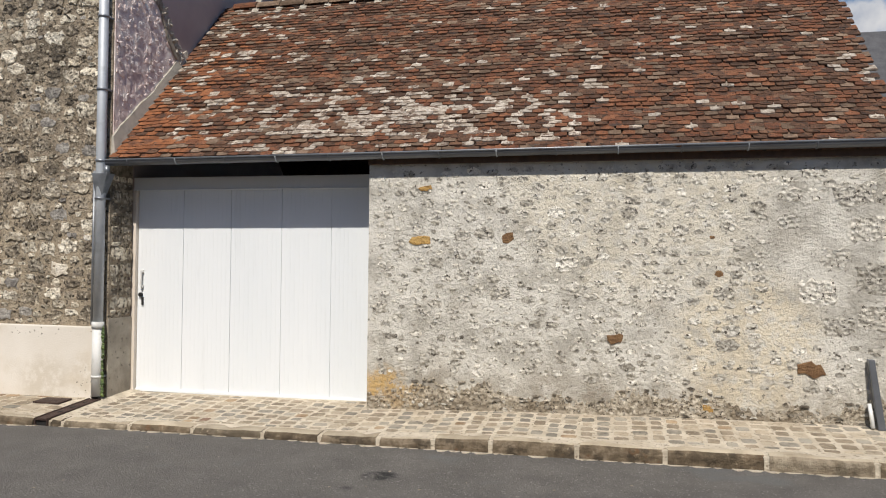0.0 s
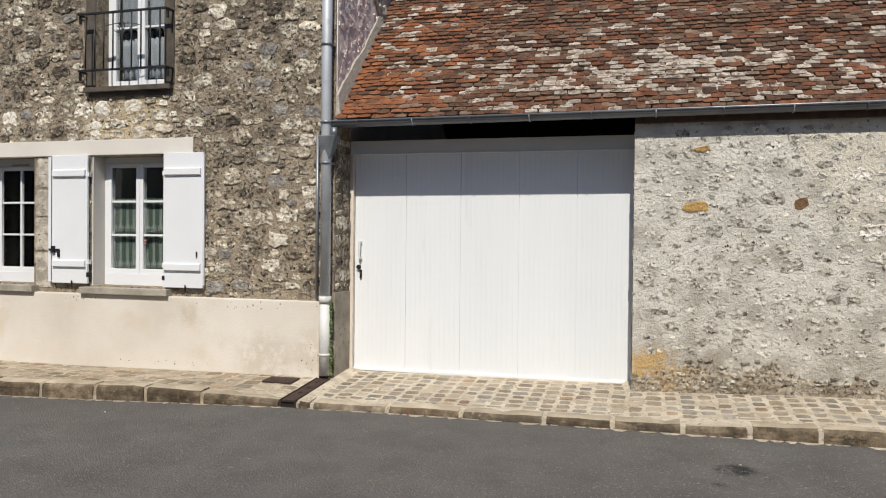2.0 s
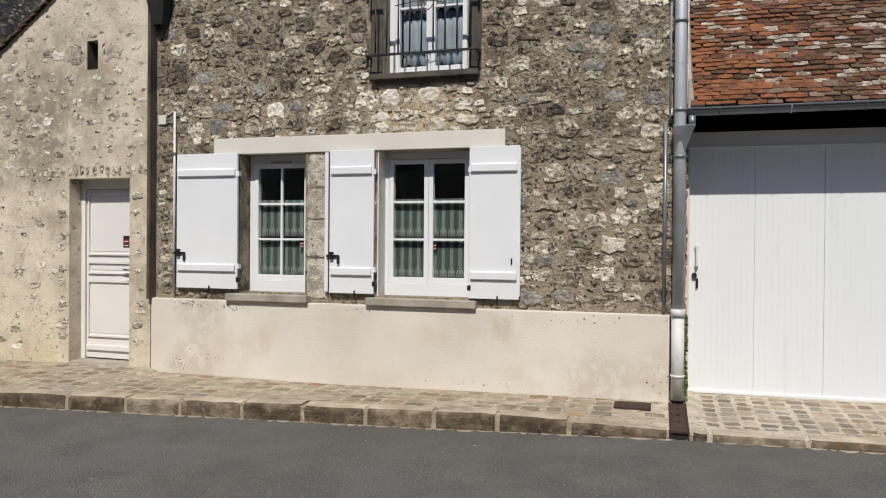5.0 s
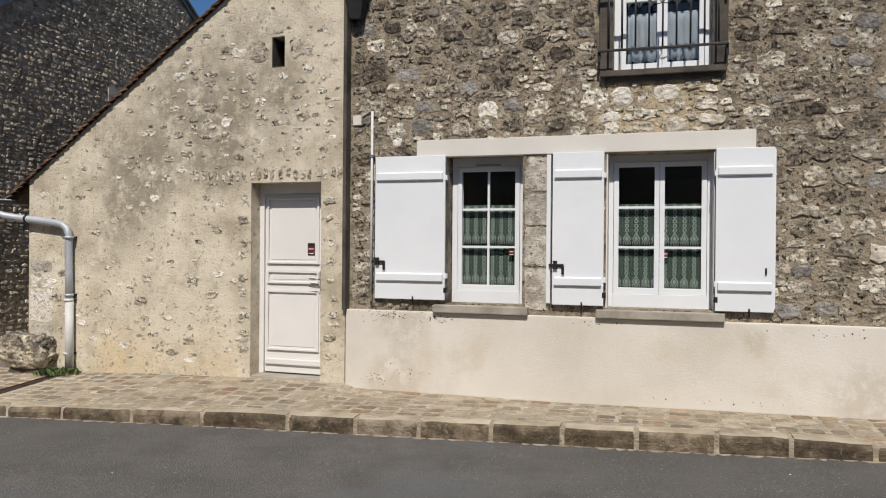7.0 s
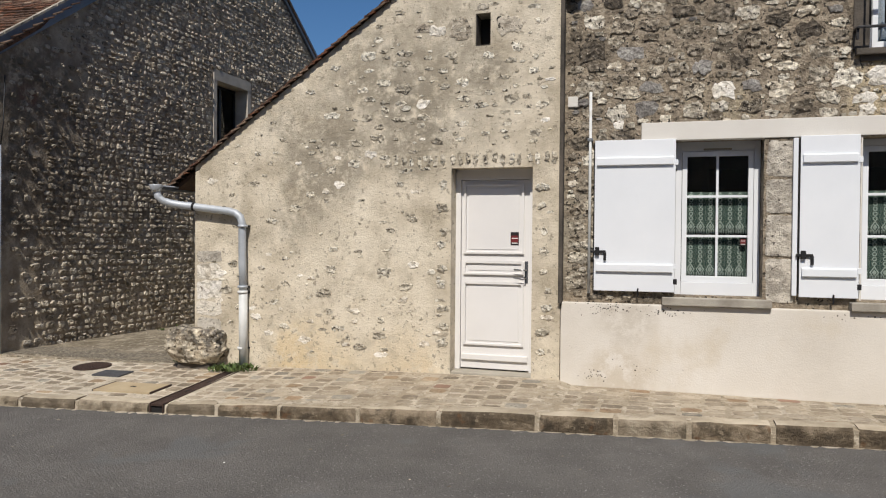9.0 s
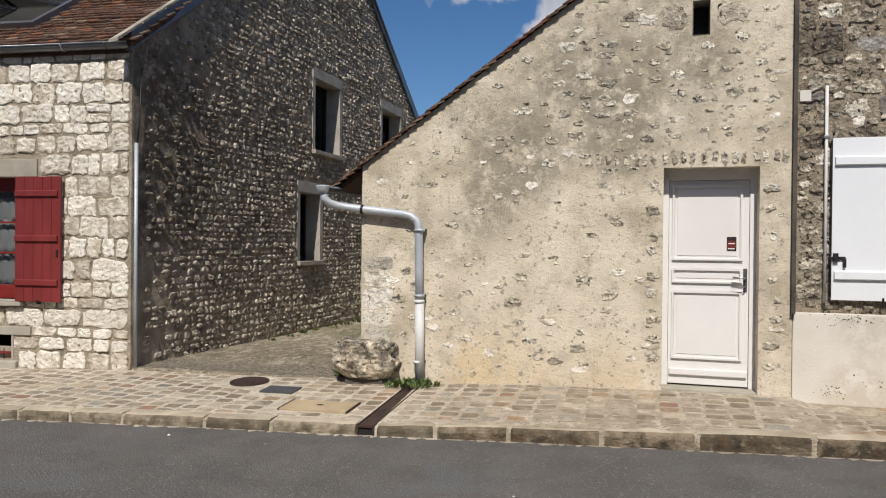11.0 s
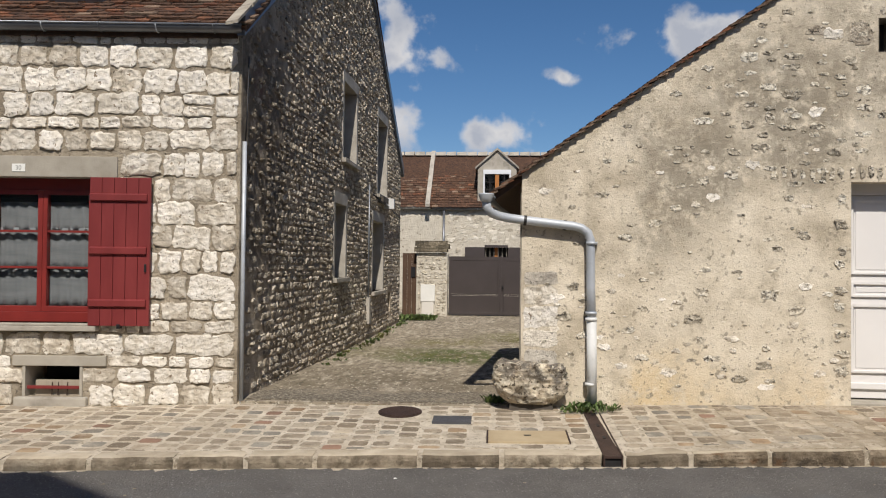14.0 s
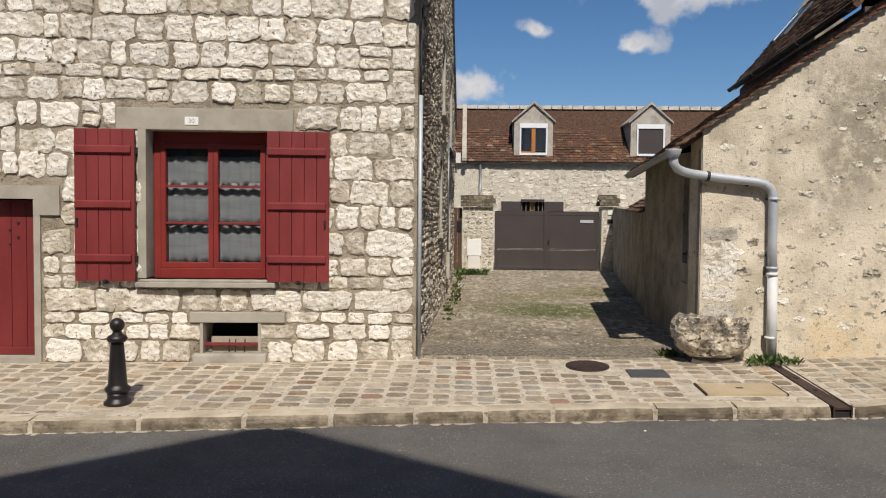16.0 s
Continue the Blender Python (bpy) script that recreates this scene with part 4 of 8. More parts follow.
# closing walls and floors of the buildings
_b = Mesh().box(-5.78, -5.38, 7.79, 13.0, -0.4, 5.15)
_b.hexa([(-5.78, 7.79, 5.15), (-5.38, 7.79, 5.15), (-5.38, 13, 5.15), (-5.78, 13, 5.15)], [(-5.78, 7.79, 6.4), (-5.38, 7.79, 6.4), (-5.38, 10.2, 6.4), (-5.78, 10.2, 6.4)])
structure(_b.make("wall_house_east", MAUVE), "smooth mauve-grey rendered end wall above the garage roof", "wall")
_b = Mesh().box(-10.9, -5.8, 12.6, 13.0, -0.4, 6.3).box(-10.92, -10.55, 7.9, 12.6, -0.4, 6.3)
structure(_b.make("wall_house_back", DARKROOM), "plain back walls of the house", "wall")
_b = Mesh().box(-10.5, -5.8, 7.81, 12.55, 2.62, 2.86)
structure(_b.make("ceiling_house", DARKROOM), "plain floor slab between the storeys", "ceiling")
_b = Mesh().hexa([(-11.0, 7.1, 6.25), (-5.2, 7.1, 6.25), (-5.2, 13.2, 6.25), (-11.0, 13.2, 6.25)], [(-11.0, 9.9, 8.9), (-5.2, 9.9, 8.9), (-5.2, 10.4, 8.9), (-11.0, 10.4, 8.9)])
structure(_b.make("roof_house", TILE_DARK), "brown tiled roof of the house", "roof")
_b = Mesh().hexa([(-14.65, 10.1, -0.4), (-11.3, 10.1, -0.4), (-11.3, 10.35, -0.4), (-14.65, 10.35, -0.4)], [(-14.65, 10.1, 2.4), (-11.3, 10.1, 4.7), (-11.3, 10.35, 4.7), (-14.65, 10.35, 2.4)]).box(-11.3, -11.0, 7.9, 10.4, -0.4, 4.85)
structure(_b.make("wall_gable_back", DARKROOM), "plain closing walls of the gabled building", "wall")
_b = Mesh().box(2.6, 3.0, 7.92, 12.2, -0.4, 2.8).box(-5.3, 3.0, 12.2, 12.6, -0.4, 2.8)
structure(_b.make("wall_garage_back", DARKROOM), "plain closing walls of the garage", "wall")
_b = Mesh().box(-24.4, -18.35, 18.6, 19.0, -0.6, 4.1).box(-24.5, -24.1, 7.6, 18.6, -0.6, 4.1)
structure(_b.make("wall_left_back", DARKROOM), "plain closing walls of the limestone house", "wall")
_b = Mesh().box(-24.1, -18.35, 7.98, 18.5, 2.5, 2.7)
structure(_b.make("ceiling_left", DARKROOM), "plain floor slab of the limestone house", "ceiling")

# ---- roofs ----
rng = random.Random(5)
ROOF_UP = Vector((0, 1, 0.98)).normalized()


def slab(name, pts, thick, mat_, label):
    """A roof's boarding under its tiles."""
    n = (Vector(pts[1]) - Vector(pts[0])).cross(Vector(pts[-1]) - Vector(pts[0])).normalized()
    n = n if n.z > 0 else -n
    return structure(Mesh().hexa([Vector(p) - n * thick for p in pts], [Vector(p) for p in pts]).make(name, mat_), label, "roof")


garage_roof = slab("roof_garage", [(-5.38, 7.36, 2.74), (2.45, 7.36, 2.74), (2.45, 9.83, 5.17), (-5.38, 9.83, 5.17)], 0.06, TILE_DARK, "garage roof of old mottled brown clay tiles")
slab("roof_garage_back", [(-5.38, 12.4, 2.66), (2.45, 12.4, 2.66), (2.45, 9.83, 5.18), (-5.38, 9.83, 5.18)], 0.06, TILE_DARK, "rear slope of the garage roof")
GARAGE_MATS = [TILE_DARK, TILE_RED, TILE_ORANGE, TILE_LICHEN, TILE_TAN]


def garage_tile(s, r):
    p = rng.random()
    glow = math.exp(-((s - 0.2 - 0.10 * r) ** 2) / 0.40) * (1.0 if r < 2.2 else 0.4)
    pale = math.exp(-((s - 2.6 - 0.5 * math.sin(r * 3)) ** 2) / 3.4 - ((r - 0.55) ** 2) / 0.34) + 0.25 * math.exp(-((s - 4.4) ** 2) / 0.7 - ((r - 1.1) ** 2) / 0.3)
    if p < 0.8 * glow * (1 - 0.25 * r):
        return 2
    if p < 0.7 * glow + 0.62 * pale:
        return 3
    p = rng.random()
    east = min(1, s / 7.8)
    return 0 if p < 0.36 + 0.06 * east else 1 if p < 0.80 else 4 if p < 0.965 else 3


tiled_roof("roof_tiles", garage_roof, (-5.36, 7.305, 2.725), (1, 0, 0), ROOF_UP, 7.84, 3.50, GARAGE_MATS, garage_tile, rng, 300, lambda s, r: (s - 2.6) ** 2 * 0.35 + r * r, edges=[EDGE_LICHEN, EDGE_SHADE], exposure=0.069, tile=0.128, thick=0.019)
for _k in range(22):
    _x = -5.2 + 0.355 * _k
    _m = Mesh()
    _arc = [(9.83 + 0.12 * math.cos(a), 5.17 + 0.10 * math.sin(a)) for a in (math.pi * i / 8 for i in range(9))]
    _m.hexa([(_x, y, z) for y, z in _arc], [(_x + 0.34, y * 1.0 + 0.004, z + 0.012) for y, z in _arc])
    _m.make("ridge_tile", [TILE_TAN, TILE_RED, TILE_LICHEN][rng.randrange(3)], garage_roof, bevel=0)
_m = Mesh()
for _k in range(22):
    _x = -4.86 + 0.355 * _k
    _m.hexa([(_x - 0.05, 9.69, 5.10), (_x + 0.05, 9.69, 5.10), (_x + 0.04, 9.83, 5.31), (_x - 0.04, 9.83, 5.31)], [(_x - 0.05, 9.97, 5.10), (_x + 0.05, 9.97, 5.10), (_x + 0.04, 9.85, 5.31), (_x - 0.04, 9.85, 5.31)])
_m.make("ridge_mortar", CEMENT_PALE, garage_roof)

gable_roof = slab("roof_gable", [(-15.42, 7.66, 2.085), (-14.95, 11.6, 2.07), (-10.95, 11.6, 4.87), (-10.95, 7.45, 5.215)], 0.05, WOOD_BROWN, "clay tiled roof of the gabled building with a projecting edge")
_up = Vector((1, -0.0468, 0.702)).normalized()
tiled_roof("roof_tiles", gable_roof, (-15.46, 7.575, 2.068), (0.112, 1, 0), _up, 4.0, 5.4, [TILE_DARK, TILE_RED, TILE_TAN], lambda s, r: 0 if rng.random() < 0.6 else rng.choice((1, 2)), rng, 200, lambda s, r: s, exposure=0.092, verge=True)
_al = Vector((0.112, 1, 0)).normalized()
_out = _al.cross(_up).normalized()
_out = _out if _out.z > 0 else -_out
_axes = Matrix((_al, _up, _out)).transposed().to_4x4()
for _k in range(56):
    _m4 = Matrix.Translation(Vector((-15.46, 7.575, 2.068)) + _al * rng.uniform(0.060, 0.075) + _up * (0.094 * _k) + _out * (0.014 + rng.uniform(0, 0.005))) @ _axes @ pose(0, 0, 0, rng.uniform(-17, -13), rng.uniform(-2, 2), rng.uniform(-4, 4)) @ Matrix.Diagonal((0.15, 0.13, 1, 1))
    tile_solid(Mesh(), TILE_SHAPES[rng.randrange(6)], 0.017, _m4, 0, 0).make("verge_tile", [TILE_TAN, EDGE_SHADE, TILE_TAN, TILE_RED][rng.randrange(4)], gable_roof)
left_roof = slab("roof_left", [(-24.8, 6.93, 3.74), (-17.84, 7.44, 3.74), (-17.80, 13.1, 7.78), (-24.8, 13.1, 7.78)], 0.06, TILE_DARK, "dark brown tiled roof of the limestone house")
slab("roof_left_back", [(-24.8, 19.2, 3.72), (-17.66, 19.2, 3.72), (-17.70, 13.1, 7.78), (-24.8, 13.1, 7.78)], 0.06, TILE_DARK, "rear slope of the limestone house roof")
_up = Vector((0, 1, 0.70)).normalized()
_along = Vector((1, 0.0752, 0)).normalized()
SKYLIGHT = (-20.45, -19.45)
tiled_roof("roof_tiles", left_roof, (-22.4, 7.085, 3.735), _along, _up, 4.6, 2.2, [TILE_DARK, TILE_RED, TILE_TAN], lambda s, r: 0 if rng.random() < 0.7 else rng.choice((1, 2)), rng, 0,
           exposure=0.1, skip=lambda s, r: -22.4 + s > SKYLIGHT[0] and -22.4 + s < SKYLIGHT[1] and 0.62 < r < 1.75)
# verge of the lane-side gable
_m = Mesh()
for _p, _q in ((7.46, 13.1), (13.1, 19.25)):
    _m.hexa([(x_side(_p) - 0.02, _p, SIDE_TOP(_p) - 0.10), (x_side(_p) + 0.06, _p, SIDE_TOP(_p) - 0.10), (x_side(_q) + 0.06, _q, SIDE_TOP(_q) - 0.10), (x_side(_q) - 0.02, _q, SIDE_TOP(_q) - 0.10)],
            [(x_side(_p) - 0.02, _p, SIDE_TOP(_p) + 0.12), (x_side(_p) + 0.06, _p, SIDE_TOP(_p) + 0.12), (x_side(_q) + 0.06, _q, SIDE_TOP(_q) + 0.12), (x_side(_q) - 0.02, _q, SIDE_TOP(_q) + 0.12)])
structure(_m.make("verge_board", GUTTER), "dark zinc verge strip along the roof edge", "verge")
_m = Mesh()
for _k in range(14):
    _y = 7.22 + _k * 0.42
    _m.hexa([(x_side(_y) - 0.05, _y, SIDE_TOP(_y) + 0.10), (x_side(_y) + 0.075, _y, SIDE_TOP(_y) + 0.12), (x_side(_y) + 0.075, _y + 0.41, SIDE_TOP(_y + 0.41) + 0.12), (x_side(_y) - 0.05, _y + 0.41, SIDE_TOP(_y + 0.41) + 0.10)],
            [(x_side(_y) - 0.05, _y, SIDE_TOP(_y) + 0.13), (x_side(_y) + 0.075, _y, SIDE_TOP(_y) + 0.155), (x_side(_y) + 0.075, _y + 0.41, SIDE_TOP(_y + 0.41) + 0.15), (x_side(_y) - 0.05, _y + 0.41, SIDE_TOP(_y + 0.41) + 0.125)])
structure(_m.make("verge_mortar", SHADE_R), "pale mortar capping along the roof edge", "verge")

# the slope goes on behind, up to the taller building
_rear_slope = slab("roof_gable_rear", [(-13.9, 11.62, 2.80), (-12.2, 16.6, 3.58), (-11.3, 16.6, 4.21), (-10.95, 11.62, 4.87)], 0.05, WOOD_BROWN, "dark mossy tiled slope behind the gabled building")
tiled_roof("roof_tiles", _rear_slope, (-14.95, 11.62, 2.08), (0.112, 1, 0), (1, -0.112, 0.702), 5.0, 4.3, [TILE_DARK, TILE_MOSS], lambda s, r: 0 if rng.random() < 0.7 else 1, rng, exposure=0.1, skip=lambda s, r: r < 1.36 + 0.285 * s)

# taller building behind the gabled one: a slope over an eaves line that runs along the lane
REAR_ALONG, REAR_UP = Vector((0.107, 1, 0)).normalized(), Vector((0.64, -0.068, 0.77)).normalized()
REAR_FOOT = Vector((-12.30, 10.45, 4.31))
_f, _e = REAR_FOOT, REAR_FOOT + REAR_ALONG * 6.6
rear_roof = slab("roof_rear", [_f, _e, _e + REAR_UP * 2.75, _f + REAR_UP * 2.75], 0.08, TILE_DARK, "steep dark tiled roof of a taller rear building")
tiled_roof("roof_tiles", rear_roof, _f, REAR_ALONG, REAR_UP, 6.6, 2.75, [TILE_DARK, TILE_TAN], lambda s, r: 0 if rng.random() < 0.86 else 1, rng, exposure=0.12, tile=0.2)
# near-black colour paints the shade under the steep roof's eaves
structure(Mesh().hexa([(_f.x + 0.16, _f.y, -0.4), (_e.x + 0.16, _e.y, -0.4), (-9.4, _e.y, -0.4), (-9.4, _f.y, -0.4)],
                      [(_f.x + 0.16, _f.y, 4.28), (_e.x + 0.16, _e.y, 4.28), (-9.4, _e.y, 4.28), (-9.4, _f.y, 4.28)]).make("wall_rear", STAIN_SHADE), "wall of a taller rear building, coloured dark for eaves shade", "wall")
_rear_end = [(_e.x + 0.16, 4.28), (-9.4, 4.28), (-9.4, 6.35), (-10.0, 6.35)]
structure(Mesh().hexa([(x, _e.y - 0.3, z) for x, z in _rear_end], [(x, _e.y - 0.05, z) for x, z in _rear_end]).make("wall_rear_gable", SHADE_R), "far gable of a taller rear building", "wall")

# ---- stones of the walls ----
rng = random.Random(21)
H_HOLES = [WIN_1, WIN_2, (-8.40, -7.26, 3.10, 5.2), (-10.2, -7.02, 2.44, 2.60), (-9.14, -8.80, 0.9, 2.46), (-10.0, -7.2, 0.86, 1.0)]


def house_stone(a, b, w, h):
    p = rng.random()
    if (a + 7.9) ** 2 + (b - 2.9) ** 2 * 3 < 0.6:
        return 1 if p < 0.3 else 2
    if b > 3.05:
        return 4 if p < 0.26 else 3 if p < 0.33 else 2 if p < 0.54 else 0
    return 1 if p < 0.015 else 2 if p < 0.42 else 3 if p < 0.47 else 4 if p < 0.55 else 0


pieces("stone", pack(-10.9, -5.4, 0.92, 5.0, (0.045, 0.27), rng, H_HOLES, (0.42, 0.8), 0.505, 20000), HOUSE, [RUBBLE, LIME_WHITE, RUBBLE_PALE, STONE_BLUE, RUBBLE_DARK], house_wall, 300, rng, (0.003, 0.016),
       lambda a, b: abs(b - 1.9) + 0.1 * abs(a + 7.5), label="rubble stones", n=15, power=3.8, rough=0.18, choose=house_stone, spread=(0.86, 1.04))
pieces("stone", courses(-9.10, -8.83, 0.95, 2.44, (0.27, 0.42), (0.30, 0.31), [], rng, 0, 0.012), HOUSE, [PIER, LIME_WHITE], house_wall, 10, rng, (0.008, 0.014), lambda a, b: b, n=34, power=16, rough=0.018, choose=lambda a, b, w, h: 1 if rng.random() < 0.15 else 0)

G_HOLES = [(-12.1, -11.17, 0, 2.42), (-11.85, -11.5, 3.4, 3.82)]


def gable_density(a, b):
    """More stones show towards the ridge and the door's head, few low on the wall."""
    if b > GABLE_TOP(a) - 0.14:
        return 0.0
    high = math.exp(-((a + 12.0) / 1.1) ** 2 - ((b - 2.95) / 0.75) ** 2)
    mid = 0.6 * math.exp(-((a + 13.5) / 0.45) ** 2 - ((b - 2.25) / 0.35) ** 2)
    low = 0.36 * math.exp(-((b - 0.8) / 0.45) ** 2)
    return min(1.0, 0.05 + high + mid + low)


pieces("stone", pack(-14.95, -11.0, 0.25, 4.9, (0.025, 0.21), rng, G_HOLES, (0.3, 0.62), 0.62, 3000, gable_density), GABLE, [STONE_G, LIME_WHITE], gable_wall, 300, rng, (0.001, 0.008),
       lambda a, b: -b, choose=lambda a, b, w, h: 1 if rng.random() < (0.4 if b < 1.35 else 0.05) else 0, n=15, power=2.4, rough=0.2, label="field stones", spread=(0.8, 1.1))
pieces("stone", [(-12.75 + 0.088 * k + rng.uniform(-0.012, 0.012), 2.31 + rng.uniform(-0.015, 0.015), 0.05, rng.uniform(0.09, 0.15)) for k in range(21)], GABLE, STONE_G, gable_wall, 40, rng, (0.003, 0.010),
       lambda a, b: a, n=12, power=3, rough=0.2)
pieces("stone", courses(-15.10, -14.74, 0.42, 1.36, (0.17, 0.24), (0.22, 0.40), [], rng, 0.004, 0.014), GABLE, [LIME_WHITE, PIER], gable_wall, 40, rng, (0.001, 0.004), lambda a, b: b, n=22, power=9.0, rough=0.06, choose=lambda a, b, w, h: 1 if rng.random() < 0.7 else 0)
pieces("stone", [(a, 0.42 + 0.2 * k + rng.uniform(-0.04, 0.04), rng.uniform(0.07, 0.15), rng.uniform(0.06, 0.1)) for k in range(9) for a in (-12.12 - rng.uniform(0, 0.04), -11.08 + rng.uniform(-0.04, 0.03))],
       GABLE, STONE_G, gable_wall, 40, rng, (0.004, 0.014), lambda a, b: b, n=10, power=2.5, rough=0.2)
pieces("stone", [(-11.97, 3.62, 0.24, 0.2), (-11.47, 3.63, 0.27, 0.2), (-12.35, 3.66, 0.19, 0.09), (-11.74, 3.83, 0.13, 0.06)], GABLE, STONE_S, gable_wall, 9, rng, (0.006, 0.012), lambda a, b: b, n=12, power=3, rough=0.15)

P_BIG = [(1.42, 2.44, 1.0, 2.2)]


def garage_stone(a, b, w, h):
    return 1 if rng.random() < 0.006 else 0


pieces("stone", scatter(-2.40, 2.5, 0.50, 2.62, 520, (0.05, 0.17), rng, P_BIG, None, 0.5), GARAGE, [STONE_P, STONE_RUST], garage_wall, 300, rng, (0.001, 0.006),
       lambda a, b: b + 0.1 * a, n=17, power=2.7, rough=0.14, choose=garage_stone, label="field stones")
_m = Mesh()
_fx = [-2.425 + 4.975 * k / 240 for k in range(241)]
_ft = [0.37 + 0.05 * math.sin(a * 3.1) + 0.03 * math.sin(a * 9) + 0.05 * noise.noise(Vector((a * 7, 0, 0))) + rng.uniform(-0.035, 0.045) for a in _fx]
_fo = [rng.uniform(0.006, 0.016) for a in _fx]
for _k in range(240):
    _p, _q, _u, _v = _fx[_k], _fx[_k + 1], _fo[_k], _fo[_k + 1]
    _m.hexa([GARAGE(_p, 0.05, -0.01), GARAGE(_q, 0.05, -0.01), GARAGE(_q, _ft[_k + 1] + 0.02, -0.01), GARAGE(_p, _ft[_k] + 0.02, -0.01)],
            [GARAGE(_p, 0.05, _u + 0.006), GARAGE(_q, 0.05, _v + 0.006), GARAGE(_q, _ft[_k + 1], _v * 0.4), GARAGE(_p, _ft[_k], _u * 0.4)])
structure(_m.make("footing_garage", FOOTING), "damp flaking mortar band along the wall foot", "footing")
pieces("stone", courses(-2.42, 2.55, 0.14, 0.60, (0.025, 0.06), (0.03, 0.10), [], rng, 0.05, 0.006), GARAGE, [STONE_BASE, STONE_P], garage_wall, 0, rng, (0.004, 0.022), lambda a, b: b, label="flaking footing stones", choose=lambda a, b, w, h: 1 if rng.random() < 0.25 else 0,
       n=10, power=2.6, rough=0.22, spread=(0.55, 1.0), inside=lambda a, b: b < 0.44 + 0.07 * math.sin(a * 3.1) + 0.05 * math.sin(a * 9) and rng.random() < 0.6)
pieces("stone", [(-1.88, 1.87, 0.30, 0.085), (-1.84, 2.40, 0.15, 0.055), (0.86, 0.33, 0.13, 0.10)], GARAGE, STONE_OCHRE, garage_wall, 5, rng, (0.008, 0.016), lambda a, b: b, n=11, power=2.4, rough=0.2)
pieces("stone", [(0.03, 0.95, 0.16, 0.10), (1.75, 0.72, 0.26, 0.12)], GARAGE, STONE_RUST, garage_wall, 5, rng, (0.008, 0.016), lambda a, b: b, n=11, power=2.4, rough=0.2)
pieces("stone", [(1.80, 1.42, 0.34, 0.26), (2.28, 1.55, 0.34, 0.27), (2.25, 1.98, 0.40, 0.24), (2.3, 1.20, 0.34, 0.24), (1.98, 1.12, 0.28, 0.18), (2.1, 2.3, 0.36, 0.2), (1.95, 1.72, 0.24, 0.20), (1.56, 2.05, 0.2, 0.14)], GARAGE, STONE_P, garage_wall, 10, rng,
       (0.001, 0.006), lambda a, b: b, n=20, power=5, rough=0.10)

L_HOLES = [WIN_L, DOOR_L, (-20.80, -19.115, 2.24, 2.445), (-20.12, -19.19, 0.365, 0.47), VENT_L, (-20.62, -19.26, 0.70, 0.80), (-21.6, -21.51, -0.3, 1.40), (-22.6, -21.32, 1.39, 1.69), (-20.1, -19.36, -0.1, 0.07)]
_low = courses(-22.6, -17.93, -0.03, 0.475, (0.11, 0.24), (0.15, 0.34), [h for h in L_HOLES if h[2] < 0.46], rng, 0.008, 0.018, 0.05)
_row = courses(-21.5, -17.93, 0.475, 0.70, (0.22, 0.226), (0.24, 0.42), [], rng, 0.004, 0.018)
_top = courses(-22.6, -17.93, 0.70, 3.66, (0.125, 0.265), (0.12, 0.37), [h for h in L_HOLES if h[3] > 0.72], rng, 0.02, 0.016, 0.10)
pieces("stone", _low + _row + _top, LEFT, LIME_WHITE, left_wall, 300, rng, (0.007, 0.024),
       lambda a, b: -a, label="limestone blocks", n=20, power=8.0, rough=0.075, spread=(0.88, 1.03))

S_HOLES = [(w[0] - 0.14, w[1] + 0.14, w[2] - 0.1, w[3] + 0.2) for w in (WIN_A, WIN_B, WIN_C, WIN_D)] + [(17.1, 17.7, 0.2, 0.85)]


def side_here(a, b):
    if b > SIDE_TOP(a) - 0.12:
        return False
    smooth_edge = 8.05 + 0.24 * max(0, b) + 0.25 * math.sin(b * 2.2)
    return a > smooth_edge + rng.uniform(-0.25, 0.25) or rng.random() < 0.55


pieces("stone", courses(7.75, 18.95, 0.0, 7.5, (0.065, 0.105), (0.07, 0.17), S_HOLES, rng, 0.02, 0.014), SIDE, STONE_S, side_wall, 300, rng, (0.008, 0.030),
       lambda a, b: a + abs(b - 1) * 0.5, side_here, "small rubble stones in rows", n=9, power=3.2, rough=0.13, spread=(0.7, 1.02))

# dirt specks on the plinth
_m = Mesh()
for _a, _z, _ra, _rz, _n in ((-10.45, 0.86, 0.28, 0.06, 70), (-9.95, 0.84, 0.2, 0.05, 40), (-10.6, 0.22, 0.12, 0.06, 28), (-10.2, 0.30, 0.3, 0.12, 14), (-8.3, 0.86, 0.3, 0.03, 16), (-6.4, 0.85, 0.5, 0.04, 20), (-5.6, 0.3, 0.12, 0.2, 22), (-7.4, 0.2, 0.8, 0.04, 18)):
    for _k in range(_n):
        _w = rng.uniform(0.004, 0.016)
        stone(_m, lambda a, b, o: HOUSE(a, b, 0.0705 + o), _a + rng.gauss(0, 0.5) * _ra, min(0.90, _z + rng.gauss(0, 0.5) * _rz), _w, _w * rng.uniform(0.5, 1.2), 0.0012, rng, 7, 2.2, 0.2, 0.002)
stuff(tagged(_m.make("dirt_specks", STAIN_SHADE), "small dark dirt specks on the cream plinth", "dirt"), "small dark dirt specks on the cream plinth")

# ---- fixtures of the fronts ----
rng = random.Random(31)


def bar(mesh, at, a0, a1, b0, b1, o0, o1, index=0):
    """A straight block on a wall face: along, up and out of it."""
    return mesh.hexa([at(a0, b0, o0), at(a1, b0, o0), at(a1, b0, o1), at(a0, b0, o1)], [at(a0, b1, o0), at(a1, b1, o0), at(a1, b1, o1), at(a0, b1, o1)], index)


def one_bar(name, at, a0, a1, b0, b1, o0, o1, mat_, parent=None, label="", bevel=0.004):
    return bar(Mesh(), at, a0, a1, b0, b1, o0, o1).make(name, mat_, parent, label, bevel=bevel)


